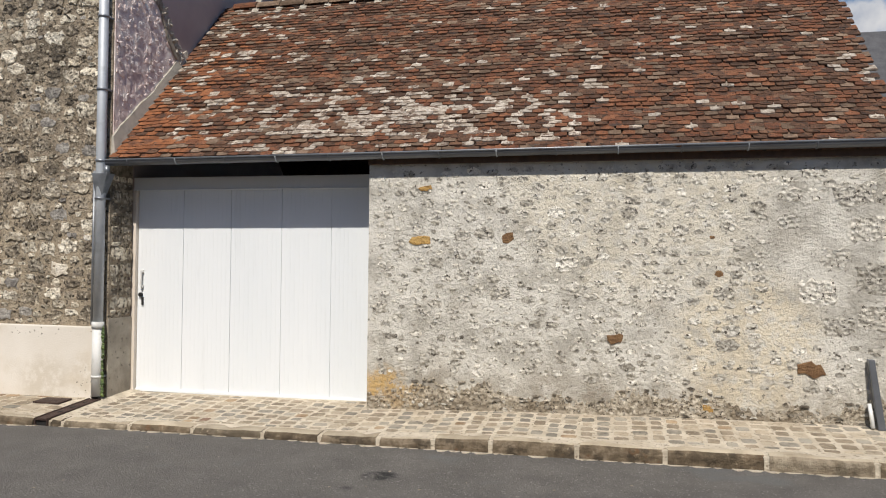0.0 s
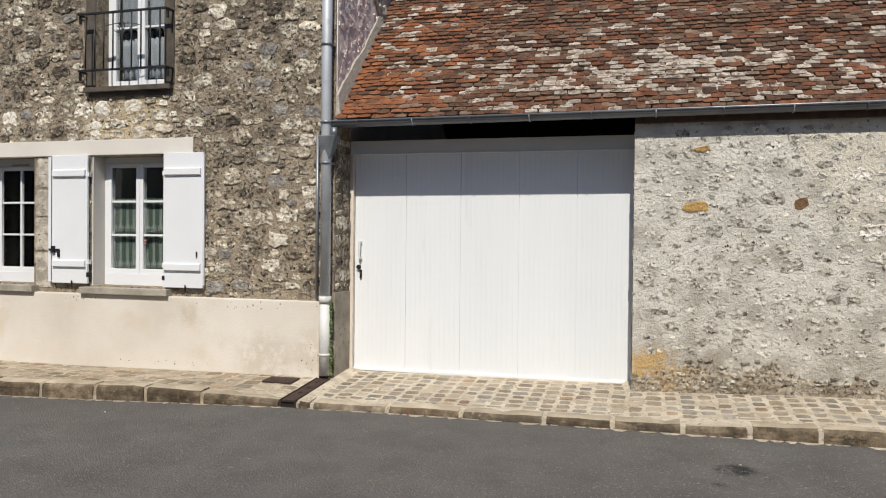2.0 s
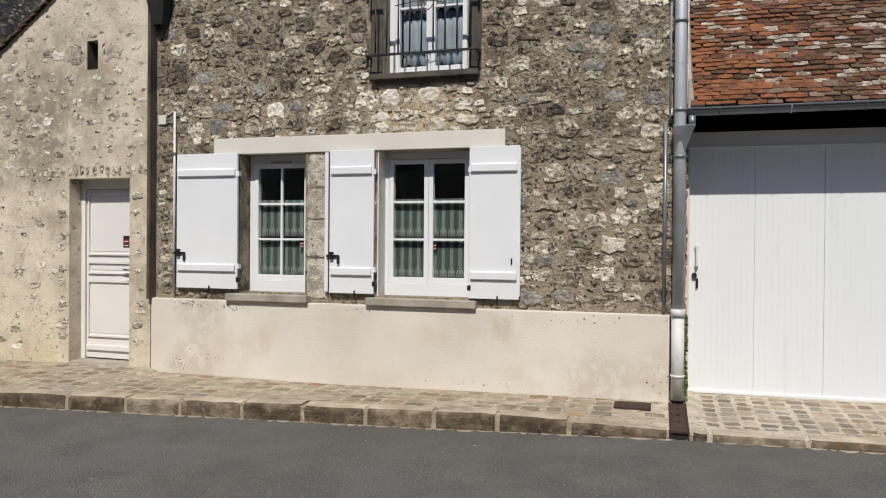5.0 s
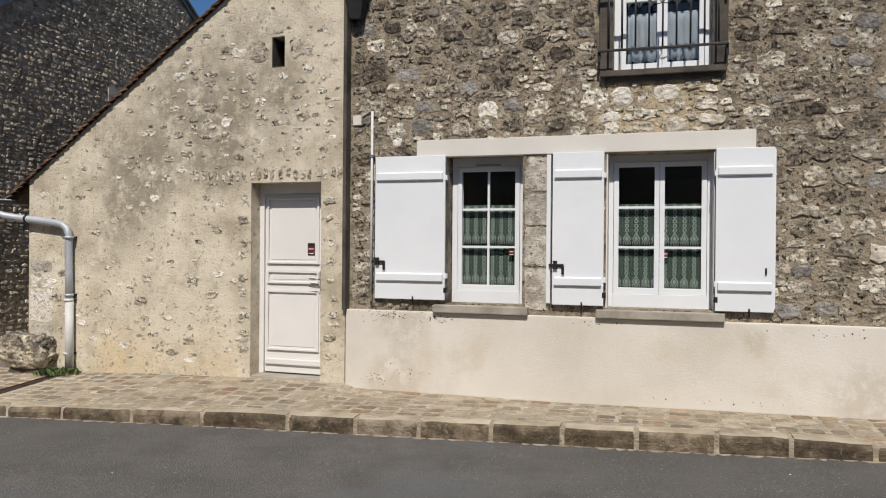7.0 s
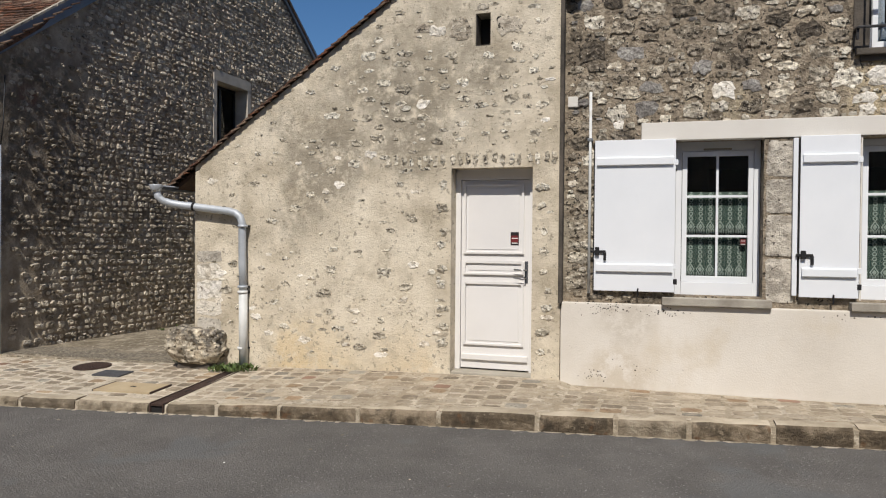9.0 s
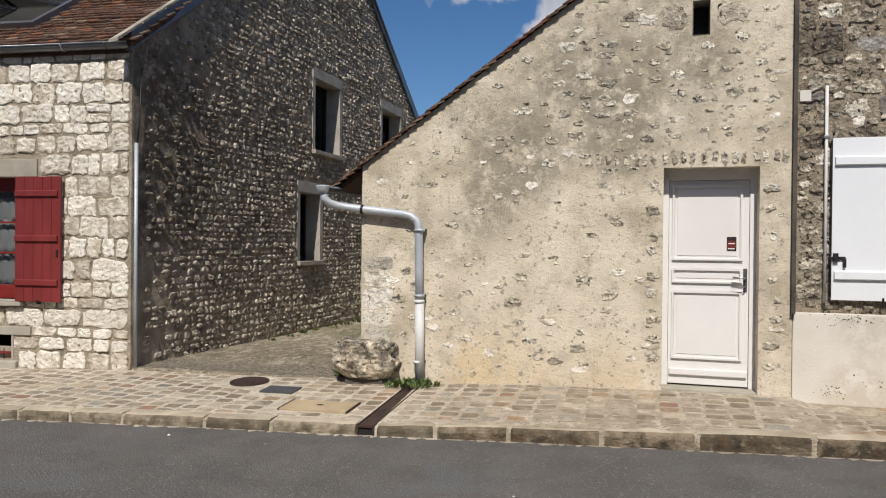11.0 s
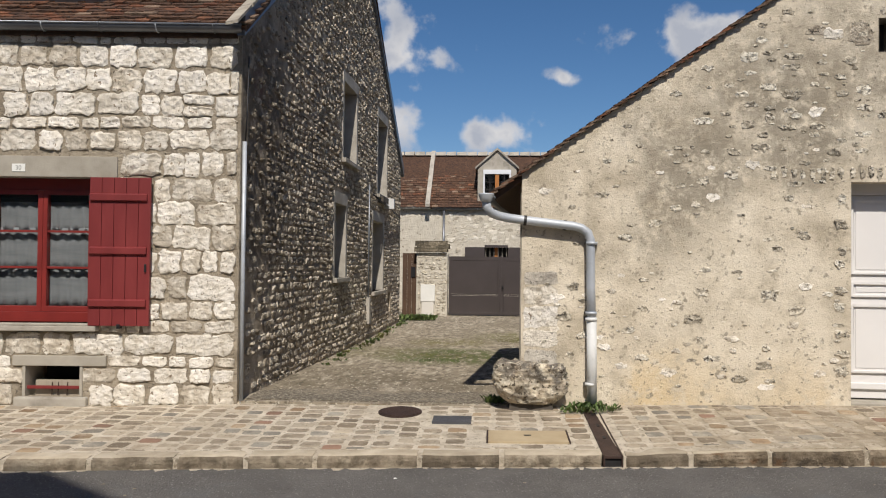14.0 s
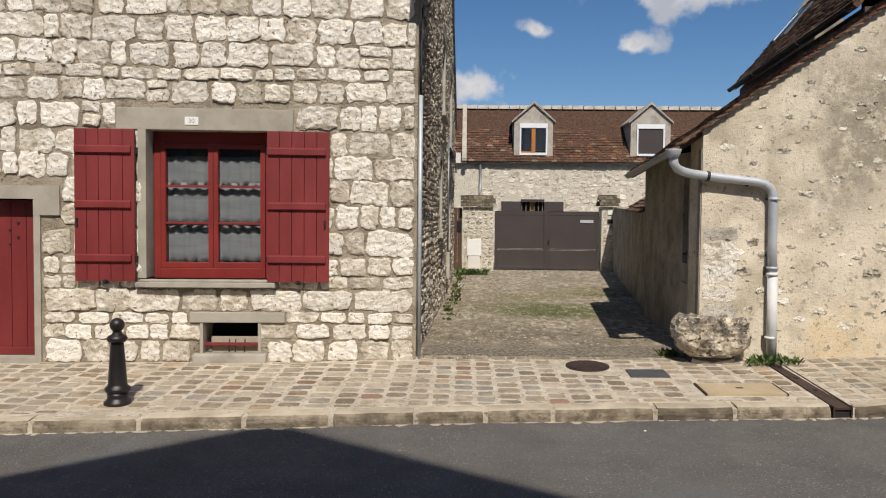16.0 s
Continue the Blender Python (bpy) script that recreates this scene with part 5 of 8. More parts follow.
def window(name, label, at, hole, back, paint, leaves, bars, columns=1, top=0.0, foot=0.07, edge=0.055):
    """A casement window set back in its opening: frame, leaves with glazing bars, panes."""
    a0, a1, b0, b1 = hole
    root = structure(empty_at(name, at((a0 + a1) / 2, b0, -back)), label, "window")
    fr = Mesh()
    bar(fr, at, a0, a0 + edge, b0, b1, -back - 0.07, -back)
    bar(fr, at, a1 - edge, a1, b0, b1, -back - 0.07, -back)
    bar(fr, at, a0 + edge, a1 - edge, b1 - edge - top, b1, -back - 0.07, -back)
    bar(fr, at, a0 + edge, a1 - edge, b0, b0 + foot, -back - 0.07, -back + 0.02)
    fr.make("window_frame", paint, root, bevel=0.004)
    inner0, inner1, low, high = a0 + edge + 0.003, a1 - edge - 0.003, b0 + foot + 0.003, b1 - edge - top - 0.003
    step = (inner1 - inner0) / leaves
    for k in range(leaves):
        p, q = inner0 + k * step + 0.0015, inner0 + (k + 1) * step - 0.0015
        leaf = Mesh()
        for s, e, l, h in ((p, p + 0.045, low, high), (q - 0.045, q, low, high), (p + 0.045, q - 0.045, low, low + 0.055), (p + 0.045, q - 0.045, high - 0.045, high)):
            bar(leaf, at, s, e, l, h, -back - 0.05, -back + 0.008)
        body = leaf.make("casement", paint, root, bevel=0.003)
        g0, g1, h0, h1 = p + 0.045, q - 0.045, low + 0.055, high - 0.045
        xs = [g0 + (g1 - g0) * i / columns for i in range(columns + 1)]
        zs = [h0 + (h1 - h0) * r for r in bars]
        for z in zs[1:-1]:
            one_bar("glazing_bar", at, g0, g1, z - 0.011, z + 0.011, -back - 0.035, -back, paint, body, bevel=0.002)
        for x in xs[1:-1]:
            one_bar("glazing_bar", at, x - 0.011, x + 0.011, h0, h1, -back - 0.034, -back - 0.001, paint, body, bevel=0.002)
        for r in range(len(zs) - 1):
            for c in range(columns):
                pane = one_bar("pane", at, xs[c], xs[c + 1], zs[r], zs[r + 1], -back - 0.024, -back - 0.020, GLASS, body, bevel=0)
                pane.visible_shadow = False
    return root


def curtain(label, at, a0, a1, b0, b1, out, mat_, wave=0.012, pitch=0.05, scallop=0.0, name="curtain"):
    """A hanging cloth with folds; scallop: the depth of the curves of its lower hem."""
    cloth, n = Mesh(), max(8, int((a1 - a0) / 0.012))
    rows = 5
    grid = []
    for j in range(rows + 1):
        for i in range(n + 1):
            a = a0 + (a1 - a0) * i / n
            hem = b0 + scallop * abs(math.sin(math.pi * (a - a0) / 0.11))
            z = hem + (b1 - hem) * j / rows
            grid.append(at(a, z, out + wave * math.sin(2 * math.pi * a / pitch + 0.4 * math.sin(j + a * 20))))
    faces = [(j * (n + 1) + i, j * (n + 1) + i + 1, (j + 1) * (n + 1) + i + 1, (j + 1) * (n + 1) + i) for j in range(rows) for i in range(n)]
    cloth.add(grid, faces)
    ob = cloth.make(name, mat_, smooth=True)
    thick = ob.modifiers.new("cloth", "SOLIDIFY")
    thick.thickness = 0.002
    return tagged(ob, label, "curtain")


# house: plinth, lintel, sills
_m = Mesh()
bar(_m, HOUSE, -10.93, -5.51, -0.3, 0.91, -0.02, 0.07)
structure(_m.make("plinth", PLINTH, bevel=0.012), "smooth cream rendered plinth with faint stains", "plinth")
structure(one_bar("lintel", HOUSE, -10.19, -7.022, 2.452, 2.622, -0.1, 0.014, LINTEL_W, bevel=0.006), "long painted cream lintel over both windows", "lintel")
for _a, _b_ in ((-9.985, -9.04), (-8.40, -7.275)):
    structure(one_bar("window_sill", HOUSE, _a, _b_, 0.912, 0.985, -0.27, 0.115, SILL, bevel=0.008), "grey stone window sill above the plinth", "sill")
_w1 = window("window_1", "white casement window with lace curtain and cross bars", HOUSE, (-9.87, -9.115, 0.985, 2.455), 0.20, WHITE, 1, (0, 0.335, 0.665, 1), 2, top=0.035, foot=0.135, edge=0.055)
one_bar("trickle_vent", HOUSE, -9.62, -9.37, 2.372, 2.39, -0.205, -0.186, SILL, _w1, "grey trickle vent", bevel=0.003)
window("window_2", "white double casement window with lace curtains", HOUSE, (-8.32, -7.36, 0.985, 2.445), 0.20, WHITE, 2, (0, 0.335, 0.665, 1), 1, top=0.012, foot=0.14, edge=0.055)
for _a, _b_ in ((-9.82, -9.50), (-9.49, -9.17), (-8.27, -7.85), (-7.83, -7.41)):
    for _z, _lace in zip((1.165, 1.575), LACES):
        curtain("dark green lace cafe curtain with white woven motifs", HOUSE, _a, _b_, _z, _z + 0.405, -0.262, _lace, 0.003, 0.11, 0.012)
_m = Mesh()
bar(_m, HOUSE, -8.319, -8.306, 0.986, 2.444, -0.36, -0.004)
structure(_m.make("window_reveal", LINTEL_W), "white painted window reveal", "reveal")
window("window_3", "white french window behind an iron balcony rail", HOUSE, (-8.27, -7.39, 3.20, 5.2), 0.20, WHITE, 2, (0, 0.34, 0.67, 1), 1, top=0.02, foot=0.05, edge=0.06)
for _a, _b_ in ((-8.15, -7.86), (-7.80, -7.50)):
    for _z in (3.30, 3.86, 4.42):
        curtain("white voile curtain with a scalloped hem", HOUSE, _a, _b_, _z, _z + 0.50, -0.285, WHITE_VOILE, 0.012, 0.07, 0.05)
for _a, _b_ in ((-8.40, -8.272), (-7.388, -7.262)):
    structure(one_bar("window_jamb", HOUSE, _a, _b_, 3.20, 5.2, -0.19, 0.012, STAIN_SHADE, bevel=0.006), "brown-stained stone window jamb", "jamb")
_m = Mesh()
bar(_m, HOUSE, -8.385, -7.275, 3.145, 3.20, -0.20, 0.075)
bar(_m, HOUSE, -8.345, -7.315, 3.095, 3.147, -0.05, 0.03)
structure(_m.make("balcony_sill", STAIN_SHADE, bevel=0.006), "dark stained stone sill under the balcony rail", "sill")

balcony = thing("balcony_rail", "black wrought iron window rail with thin bars and scrolls", "railing", HOUSE(-7.83, 3.3, 0.1))
for _z, _h in ((3.365, 0.022), (3.985, 0.024)):
    one_bar("rail", HOUSE, -8.395, -7.27, _z - _h / 2, _z + _h / 2, 0.125, 0.15, IRON, balcony, bevel=0.004)
    for _a in (-8.39, -7.275):
        one_bar("bracket", HOUSE, _a - 0.011, _a + 0.011, _z - 0.011, _z + 0.011, -0.02, 0.13, IRON, balcony, bevel=0.003)
        one_bar("bracket", HOUSE, _a - 0.011, _a + 0.011, _z - 0.10, _z, 0.10, 0.124, IRON, balcony, bevel=0.003)
for _k in range(9):
    _a = -8.30 + _k * 0.1185
    Mesh().tube([HOUSE(_a, 3.37, 0.137), HOUSE(_a, 3.98, 0.137)], 0.0085, 8).make("baluster", IRON, balcony, smooth=True)
for _s in (-1, 1):
    _pts = [HOUSE(-7.83 + _s * (0.02 + 0.10 * t * math.cos(6.0 * t)), 3.80 + 0.10 * t * math.sin(6.0 * t) + 0.04, 0.14) for t in [i / 18 for i in range(19)]]
    Mesh().tube(_pts, 0.0045, 6).make("scroll", IRON, balcony, smooth=True)
Mesh().tube([HOUSE(-8.1, 3.83, 0.14), HOUSE(-7.9, 3.86, 0.14), HOUSE(-7.7, 3.85, 0.14), HOUSE(-7.58, 3.82, 0.14)], 0.0045, 6).make("scroll", IRON, balcony, smooth=True)


def white_shutter(a0, a1, b0, b1, label, hinge):
    """A flat white shutter folded open on the wall, with two battens and its fittings."""
    root = thing("shutter", label, "shutter", HOUSE((a0 + a1) / 2, b0, 0.04), "white shutters")
    one_bar("panel", HOUSE, a0, a1, b0, b1, 0.025, 0.056, WHITE, root, bevel=0.004)
    for z in (b0 + 0.18, b1 - 0.245):
        _bm = Mesh()
        _bm.hexa([HOUSE(a0 + 0.02, z, 0.055), HOUSE(a1 - 0.02, z, 0.055), HOUSE(a1 - 0.02, z + 0.008, 0.082), HOUSE(a0 + 0.02, z + 0.008, 0.082)],
                 [HOUSE(a0 + 0.02, z + 0.085, 0.055), HOUSE(a1 - 0.02, z + 0.085, 0.055), HOUSE(a1 - 0.02, z + 0.072, 0.082), HOUSE(a0 + 0.02, z + 0.072, 0.082)])
        _bm.make("batten", WHITE, root, bevel=0.003)
    edge = a1 if hinge > 0 else a0
    for z in (b0 + 0.10, b0 + 0.24, b1 - 0.22):
        one_bar("hinge", HOUSE, edge - 0.012, edge + 0.022, z - 0.025, z + 0.025, 0.01, 0.06, IRON if z < b0 + 0.2 else WHITE, root, bevel=0.003)
    free = a0 if hinge > 0 else a1
    one_bar("edge_rod", HOUSE, free - 0.010, free + 0.010, b0 + 0.03, b1 - 0.02, 0.02, 0.05, IRON if hinge > 0 else WHITE, root, bevel=0.003)
    Mesh().tube([HOUSE((a0 + a1) / 2 + 0.04, b0 - 0.05, 0.06), HOUSE((a0 + a1) / 2 + 0.04, b0 + 0.03, 0.068)], 0.008, 8).make("holdback", IRON, root)
    z = b0 + 0.36
    if hinge > 0:
        latch = Mesh()
        bar(latch, HOUSE, free - 0.03, free + 0.11, z, z + 0.025, 0.056, 0.075)
        bar(latch, HOUSE, free + 0.09, free + 0.115, z - 0.07, z + 0.01, 0.056, 0.078)
        bar(latch, HOUSE, free + 0.01, free + 0.05, z - 0.02, z + 0.055, 0.056, 0.085)
        latch.make("latch", IRON, root, bevel=0.003)
    else:
        one_bar("latch", HOUSE, free - 0.075, free - 0.06, z - 0.03, z + 0.03, 0.056, 0.07, IRON, root)
    return root


white_shutter(-10.617, -9.876, 1.03, 2.462, "wide white wooden shutter folded open on stone wall", 1)
_ws = white_shutter(-8.814, -8.336, 1.02, 2.456, "narrow white shutter between the two windows", 1)
one_bar("edge_board", HOUSE, -8.872, -8.832, 1.03, 2.44, 0.012, 0.05, WHITE, _ws)
white_shutter(-7.357, -6.871, 1.006, 2.456, "narrow white shutter folded open on rubble wall", -1)

structure(one_bar("reveal_board", HOUSE, -7.371, -7.361, 0.99, 2.435, -0.198, -0.004, LINTEL_W), "white painted side of the window recess", "reveal")

# stickers on the panes and the door


def sticker(at, a, b, w, h, out):
    root = thing("sticker", "small dark red notice sticker with pale lines", "sticker", at(a, b, out), "notice stickers")
    one_bar("backing", at, a, a + w, b, b + h, out, out + 0.0015, STICKER_BLACK, root, bevel=0)
    one_bar("red_field", at, a + w * 0.08, a + w * 0.92, b + h * 0.22, b + h * 0.74, out + 0.0015, out + 0.0025, STICKER, root, bevel=0)
    for f in (0.5, 0.14):
        one_bar("text_line", at, a + w * 0.15, a + w * 0.85, b + h * f, b + h * (f + 0.07), out + 0.0025, out + 0.0032, PLATE, root, bevel=0)
    return root


sticker(HOUSE, -9.285, 1.47, 0.055, 0.085, -0.218)
sticker(HOUSE, -7.815, 1.46, 0.055, 0.09, -0.218)

# thin pipe and white plate beside the seam
_r = thing("conduit", "thin grey conduit pipe fixed on the rubble wall", "pipe", HOUSE(-10.665, 2.46, 0.03))
Mesh().tube([HOUSE(-10.665, 1.0, 0.03), HOUSE(-10.665, 2.0, 0.03), HOUSE(-10.665, 2.93, 0.03)], 0.014, 8).make("tube", PIPE_WHITE, _r, smooth=True)
one_bar("clip", HOUSE, -10.69, -10.64, 2.46, 2.49, -0.01, 0.048, ZINC, _r)
structure(one_bar("wall_tile", HOUSE, -10.885, -10.79, 2.80, 2.90, -0.02, 0.02, LINTEL_W, bevel=0.006), "small pale stone set into the rubble", "stone")
# dark rainwater head at the top of the seam
_r = thing("rainwater_head", "blackened tapering rainwater head at the wall seam", "gutter", HOUSE(-10.84, 3.8, 0.1))
_m = Mesh()
_m.hexa([HOUSE(-10.90, 3.86, 0.0), HOUSE(-10.76, 3.86, 0.0), HOUSE(-10.77, 3.86, 0.12), HOUSE(-10.89, 3.86, 0.12)], [HOUSE(-10.99, 4.4, -0.02), HOUSE(-10.66, 4.4, -0.02), HOUSE(-10.66, 4.4, 0.22), HOUSE(-10.99, 4.4, 0.22)])
_m.make("head", SOOT, _r, bevel=0.01)
Mesh().tube([HOUSE(-10.845, 3.80, 0.06), HOUSE(-10.845, 3.88, 0.06)], 0.022, 10).make("spout", SOOT, _r, smooth=True)
# solid dark strip standing in for the shadow in the seam
_m = Mesh().box(-10.95, -10.915, 7.36, 7.5, 0.9, 5.2)
structure(_m.make("seam_strip", STAIN_SHADE), "dark strip coloured for the shadow between the two fronts", "seam")

# garage door
door = structure(empty_at("door_1", (-3.9, 7.83, 0.14)), "wide white boarded garage door with fine vertical grooves", "garage door")
_seams = [-5.335, -4.76, -4.17, -3.56, -2.98, -2.44]
for _p, _q in zip(_seams, _seams[1:]):
    _m = Mesh()
    _n = 11
    _w = (_q - _p - 0.006) / _n
    for _k in range(_n):
        _s = _p + 0.003 + _k * _w
        _m.hexa([(_s + 0.0002, 7.8386, 0.175), (_s + 0.003, 7.838, 0.175), (_s + _w - 0.003, 7.838, 0.175), (_s + _w - 0.0002, 7.8386, 0.175), (_s + _w - 0.0002, 7.88, 0.175), (_s + 0.0002, 7.88, 0.175)],
                [(_s + 0.0002, 7.8386, 2.445), (_s + 0.003, 7.838, 2.445), (_s + _w - 0.003, 7.838, 2.445), (_s + _w - 0.0002, 7.8386, 2.445), (_s + _w - 0.0002, 7.88, 2.445), (_s + 0.0002, 7.88, 2.445)])
    _m.make("door_panel", WHITE_DOOR, door)
Mesh().box(-5.335, -2.44, 7.85, 7.9, 0.15, 2.46).make("backing", WHITE_DOOR, door)
Mesh().box(-5.335, -2.44, 7.815, 7.845, 0.148, 0.176).make("bottom_rail", WHITE_DOOR, door, bevel=0.004)
Mesh().box(-5.378, -2.435, 7.80, 7.89, 2.447, 2.59).make("header", WHITE_DOOR, door, bevel=0.006)
Mesh().box(-5.378, -2.435, 7.79, 7.80, 2.44, 2.456).make("header_lip", WHITE_DOOR, door, bevel=0.003)
Mesh().box(-5.379, -5.337, 7.79, 7.89, 0.148, 2.447).make("jamb", CREAM_FRAME, door, bevel=0.004)
_h = Mesh().box(-5.285, -5.25, 7.815, 7.84, 1.33, 1.36).box(-5.285, -5.25, 7.815, 7.84, 1.50, 1.53)
_h.tube([(-5.267, 7.80, 1.335), (-5.267, 7.795, 1.43), (-5.267, 7.80, 1.525)], 0.011, 10)
_h.make("pull_handle", PIPE_WHITE, door, "white painted pull handle", bevel=0.002)
_h = Mesh().tube([(-5.285, 7.84, 1.25), (-5.285, 7.81, 1.25)], 0.024, 14)
_h.box(-5.272, -5.25, 7.82, 7.84, 1.13, 1.22)
_h.make("lock", IRON, door, "black lock and keyhole plate", bevel=0.002)
Mesh().box(-5.40, -5.36, 7.70, 7.73, 1.42, 1.45).make("stop_peg", RUST, door)
Mesh().box(-5.379, -5.366, 7.37, 7.785, 0.05, 1.0).make("jamb_render", SHADE_R, door, "stained cement dressing on the jamb", bevel=0.004)
_cells = courses(7.40, 7.78, 1.02, 2.6, (0.08, 0.18), (0.1, 0.22), [], rng, 0.02, 0.02)
_jm = Mesh()
for _a, _z, _w, _hh in _cells:
    stone(_jm, lambda a, b, o: (-5.38 + o, a, b), _a, _z, _w, _hh, rng.uniform(0.004, 0.02), rng, 12, 5, 0.1)
_jm.make("jamb_stones", RUBBLE, house_wall, smooth=False)
_cells = courses(7.48, 7.86, 0.2, 2.6, (0.08, 0.2), (0.1, 0.22), [], rng, 0.02, 0.02)
_jm = Mesh()
for _a, _z, _w, _hh in _cells:
    stone(_jm, lambda a, b, o: (-2.43 - o, a, b), _a, _z, _w, _hh, rng.uniform(0.003, 0.012), rng, 12, 5, 0.1)
_jm.make("jamb_stones", STONE_P, garage_wall, smooth=False)

# end wall above the garage roof
_m = Mesh()
_poly = [(7.40, 2.78), (7.80, 3.18), (8.76, 4.12), (8.07, 4.95), (7.75, 6.0), (7.40, 6.0)]
_m.hexa([(-5.385, y, z) for y, z in _poly], [(-5.368, y, z) for y, z in _poly])
rough_patch = structure(_m.make("rough_render_patch", PINK), "rough pinkish render left on the end wall", "render")
_lump, _knob = Mesh(), Mesh()
EAST_END = lambda a, b, o: (-5.368 + o, a, b)


def patch_edge(z):
    """The far edge of the rough patch at height z."""
    return 8.76 - max(0.0, z - 4.12) * 0.83 if z < 4.95 else 8.07 - (z - 4.95) * 0.30


for _a, _z, _w, _hh in scatter(7.42, 8.85, 2.8, 5.9, 460, (0.03, 0.11), rng, (), None, 0.36):
    if _z > 2.86 + (_a - 7.4) * 0.99 and _a < patch_edge(_z) + 0.02:
        stone(_lump, EAST_END, _a, _z, _w, _w * rng.uniform(0.5, 1.1), rng.uniform(0.003, 0.012), rng, 12, 2.2, 0.2)
for _k in range(90):
    _z = 4.05 + 1.8 * _k / 90
    stone(_knob, EAST_END, patch_edge(_z) + rng.uniform(-0.09, 0.03), _z, rng.uniform(0.05, 0.12), rng.uniform(0.04, 0.10), rng.uniform(0.02, 0.05), rng, 9, 2.4, 0.22)
stuff(_lump.make("render_lumps", PINK, rough_patch))
stuff(_knob.make("render_edge_lumps", CEMENT_PALE, rough_patch))
_m = Mesh()
_n = 12
for _k in range(_n):
    _p, _q = _k / _n, (_k + 1) / _n
    _rim = lambda t: (7.37 + 1.44 * t, 3.00 + 1.34 * t + 0.02 * math.sin(t * 9) + 0.012 * math.sin(t * 23))
    _foot = lambda t: (7.36 + 1.47 * t, 2.70 + 1.43 * t)
    _ends = [_foot(_p), _foot(_q), _rim(_q), _rim(_p)]
    _m.hexa([(-5.372, y, z) for y, z in _ends], [(-5.31 if j < 2 else -5.345, y, z) for j, (y, z) in enumerate(_ends)])
structure(_m.make("mortar_fillet", CEMENT_PALE), "pale mortar fillet between roof and end wall", "fillet")
_m = Mesh()
_pts = [(8.76, 4.16), (8.60, 4.22), (8.44, 4.38), (8.26, 4.72), (8.12, 4.98), (7.98, 5.20), (7.80, 5.60)]
for (_y0, _z0), (_y1, _z1) in zip(_pts, _pts[1:]):
    _m.hexa([(-5.37, _y0, _z0), (-5.37, _y1, _z1), (-5.37, _y1 - 0.05, _z1 - 0.04), (-5.37, _y0 - 0.05, _z0 - 0.04)], [(-5.338, _y0, _z0), (-5.338, _y1, _z1), (-5.338, _y1 - 0.05, _z1 - 0.04), (-5.338, _y0 - 0.05, _z0 - 0.04)])
structure(_m.make("old_flashing", SHADE_R), "brown strip of old flashing across the rough render", "flashing")

# roof of the rear wing seen over the ridge
_rw = slab("roof_wing", [(-6.4, 10.75, 5.30), (-3.15, 11.3, 5.30), (-3.6, 12.6, 6.6), (-6.4, 12.2, 6.6)], 0.1, TILE_DARK, "dark tiled roof of a rear wing")
tiled_roof("roof_tiles", _rw, (-6.4, 10.70, 5.32), (1, 0.15, 0), (0, 0.72, 0.72), 3.2, 1.4, [TILE_DARK, TILE_TAN], lambda s, r: 0 if rng.random() < 0.8 else 1, rng)


def half_gutter(name, label, p, q, r, mat_, hooks):
    """A half-round eaves gutter from p to q with its brackets."""
    p, q = Vector(p), Vector(q)
    d = (q - p).normalized()
    side = Vector((0, 0, 1)).cross(d)
    root = thing(name, label, "gutter", p)
    prof = [(r * math.cos(a), r * math.sin(a)) for a in (math.pi + math.pi * i / 12 for i in range(13))] + [(r * 0.93 * math.cos(a), r * 0.93 * math.sin(a)) for a in (2 * math.pi - math.pi * i / 12 for i in range(13))]
    Mesh().hexa([p + side * x + Vector((0, 0, z)) for x, z in prof], [q + side * x + Vector((0, 0, z)) for x, z in prof]).make("trough", mat_, root, smooth=False)
    for s in (-1, 1):
        Mesh().tube([p + side * r * s, q + side * r * s], 0.010, 8).make("rim", ZINC if mat_ == GUTTER else mat_, root, smooth=True)
    length = (q - p).length
    for k in range(hooks):
        c = p + d * length * (k + 0.5) / hooks
        arc = [c + side * (r + 0.004) * math.cos(a) + Vector((0, 0, (r + 0.004) * math.sin(a))) for a in (math.pi + math.pi * i / 10 for i in range(11))]
        Mesh().tube(arc, 0.006, 6).make("bracket", ZINC_PALE if k % 2 else mat_, root, smooth=True)
    return root


half_gutter("gutter", "dark zinc half-round gutter under the clay tiles", (-5.40, 7.335, 2.725), (3.2, 7.335, 2.77), 0.058, GUTTER, 15)
half_gutter("gutter", "dark zinc half-round gutter on the limestone house", (-24.0, y_left(-24.0) - 0.085, 3.74), (-17.88, y_left(-17.88) - 0.085, 3.74), 0.066, GUTTER, 11)
half_gutter("gutter", "dark zinc gutter along the lane-side eaves", (-15.45, 7.42, 2.075), (-14.98, 11.6, 2.075), 0.05, GUTTER, 0)
half_gutter("gutter", "black gutter under the steep rear roof", REAR_FOOT + Vector((-0.06, 0, -0.05)), REAR_FOOT + REAR_ALONG * 6.6 + Vector((-0.06, 0, -0.05)), 0.05, SOOT, 5)
_rw = structure(empty_at("roof_window", REAR_FOOT + REAR_ALONG * 5.2 + REAR_UP * 1.2), "closed roof window with pale flashing in the rear roof", "roof window")
_n = REAR_ALONG.cross(REAR_UP).normalized()
_n = _n if _n.z > 0 else -_n
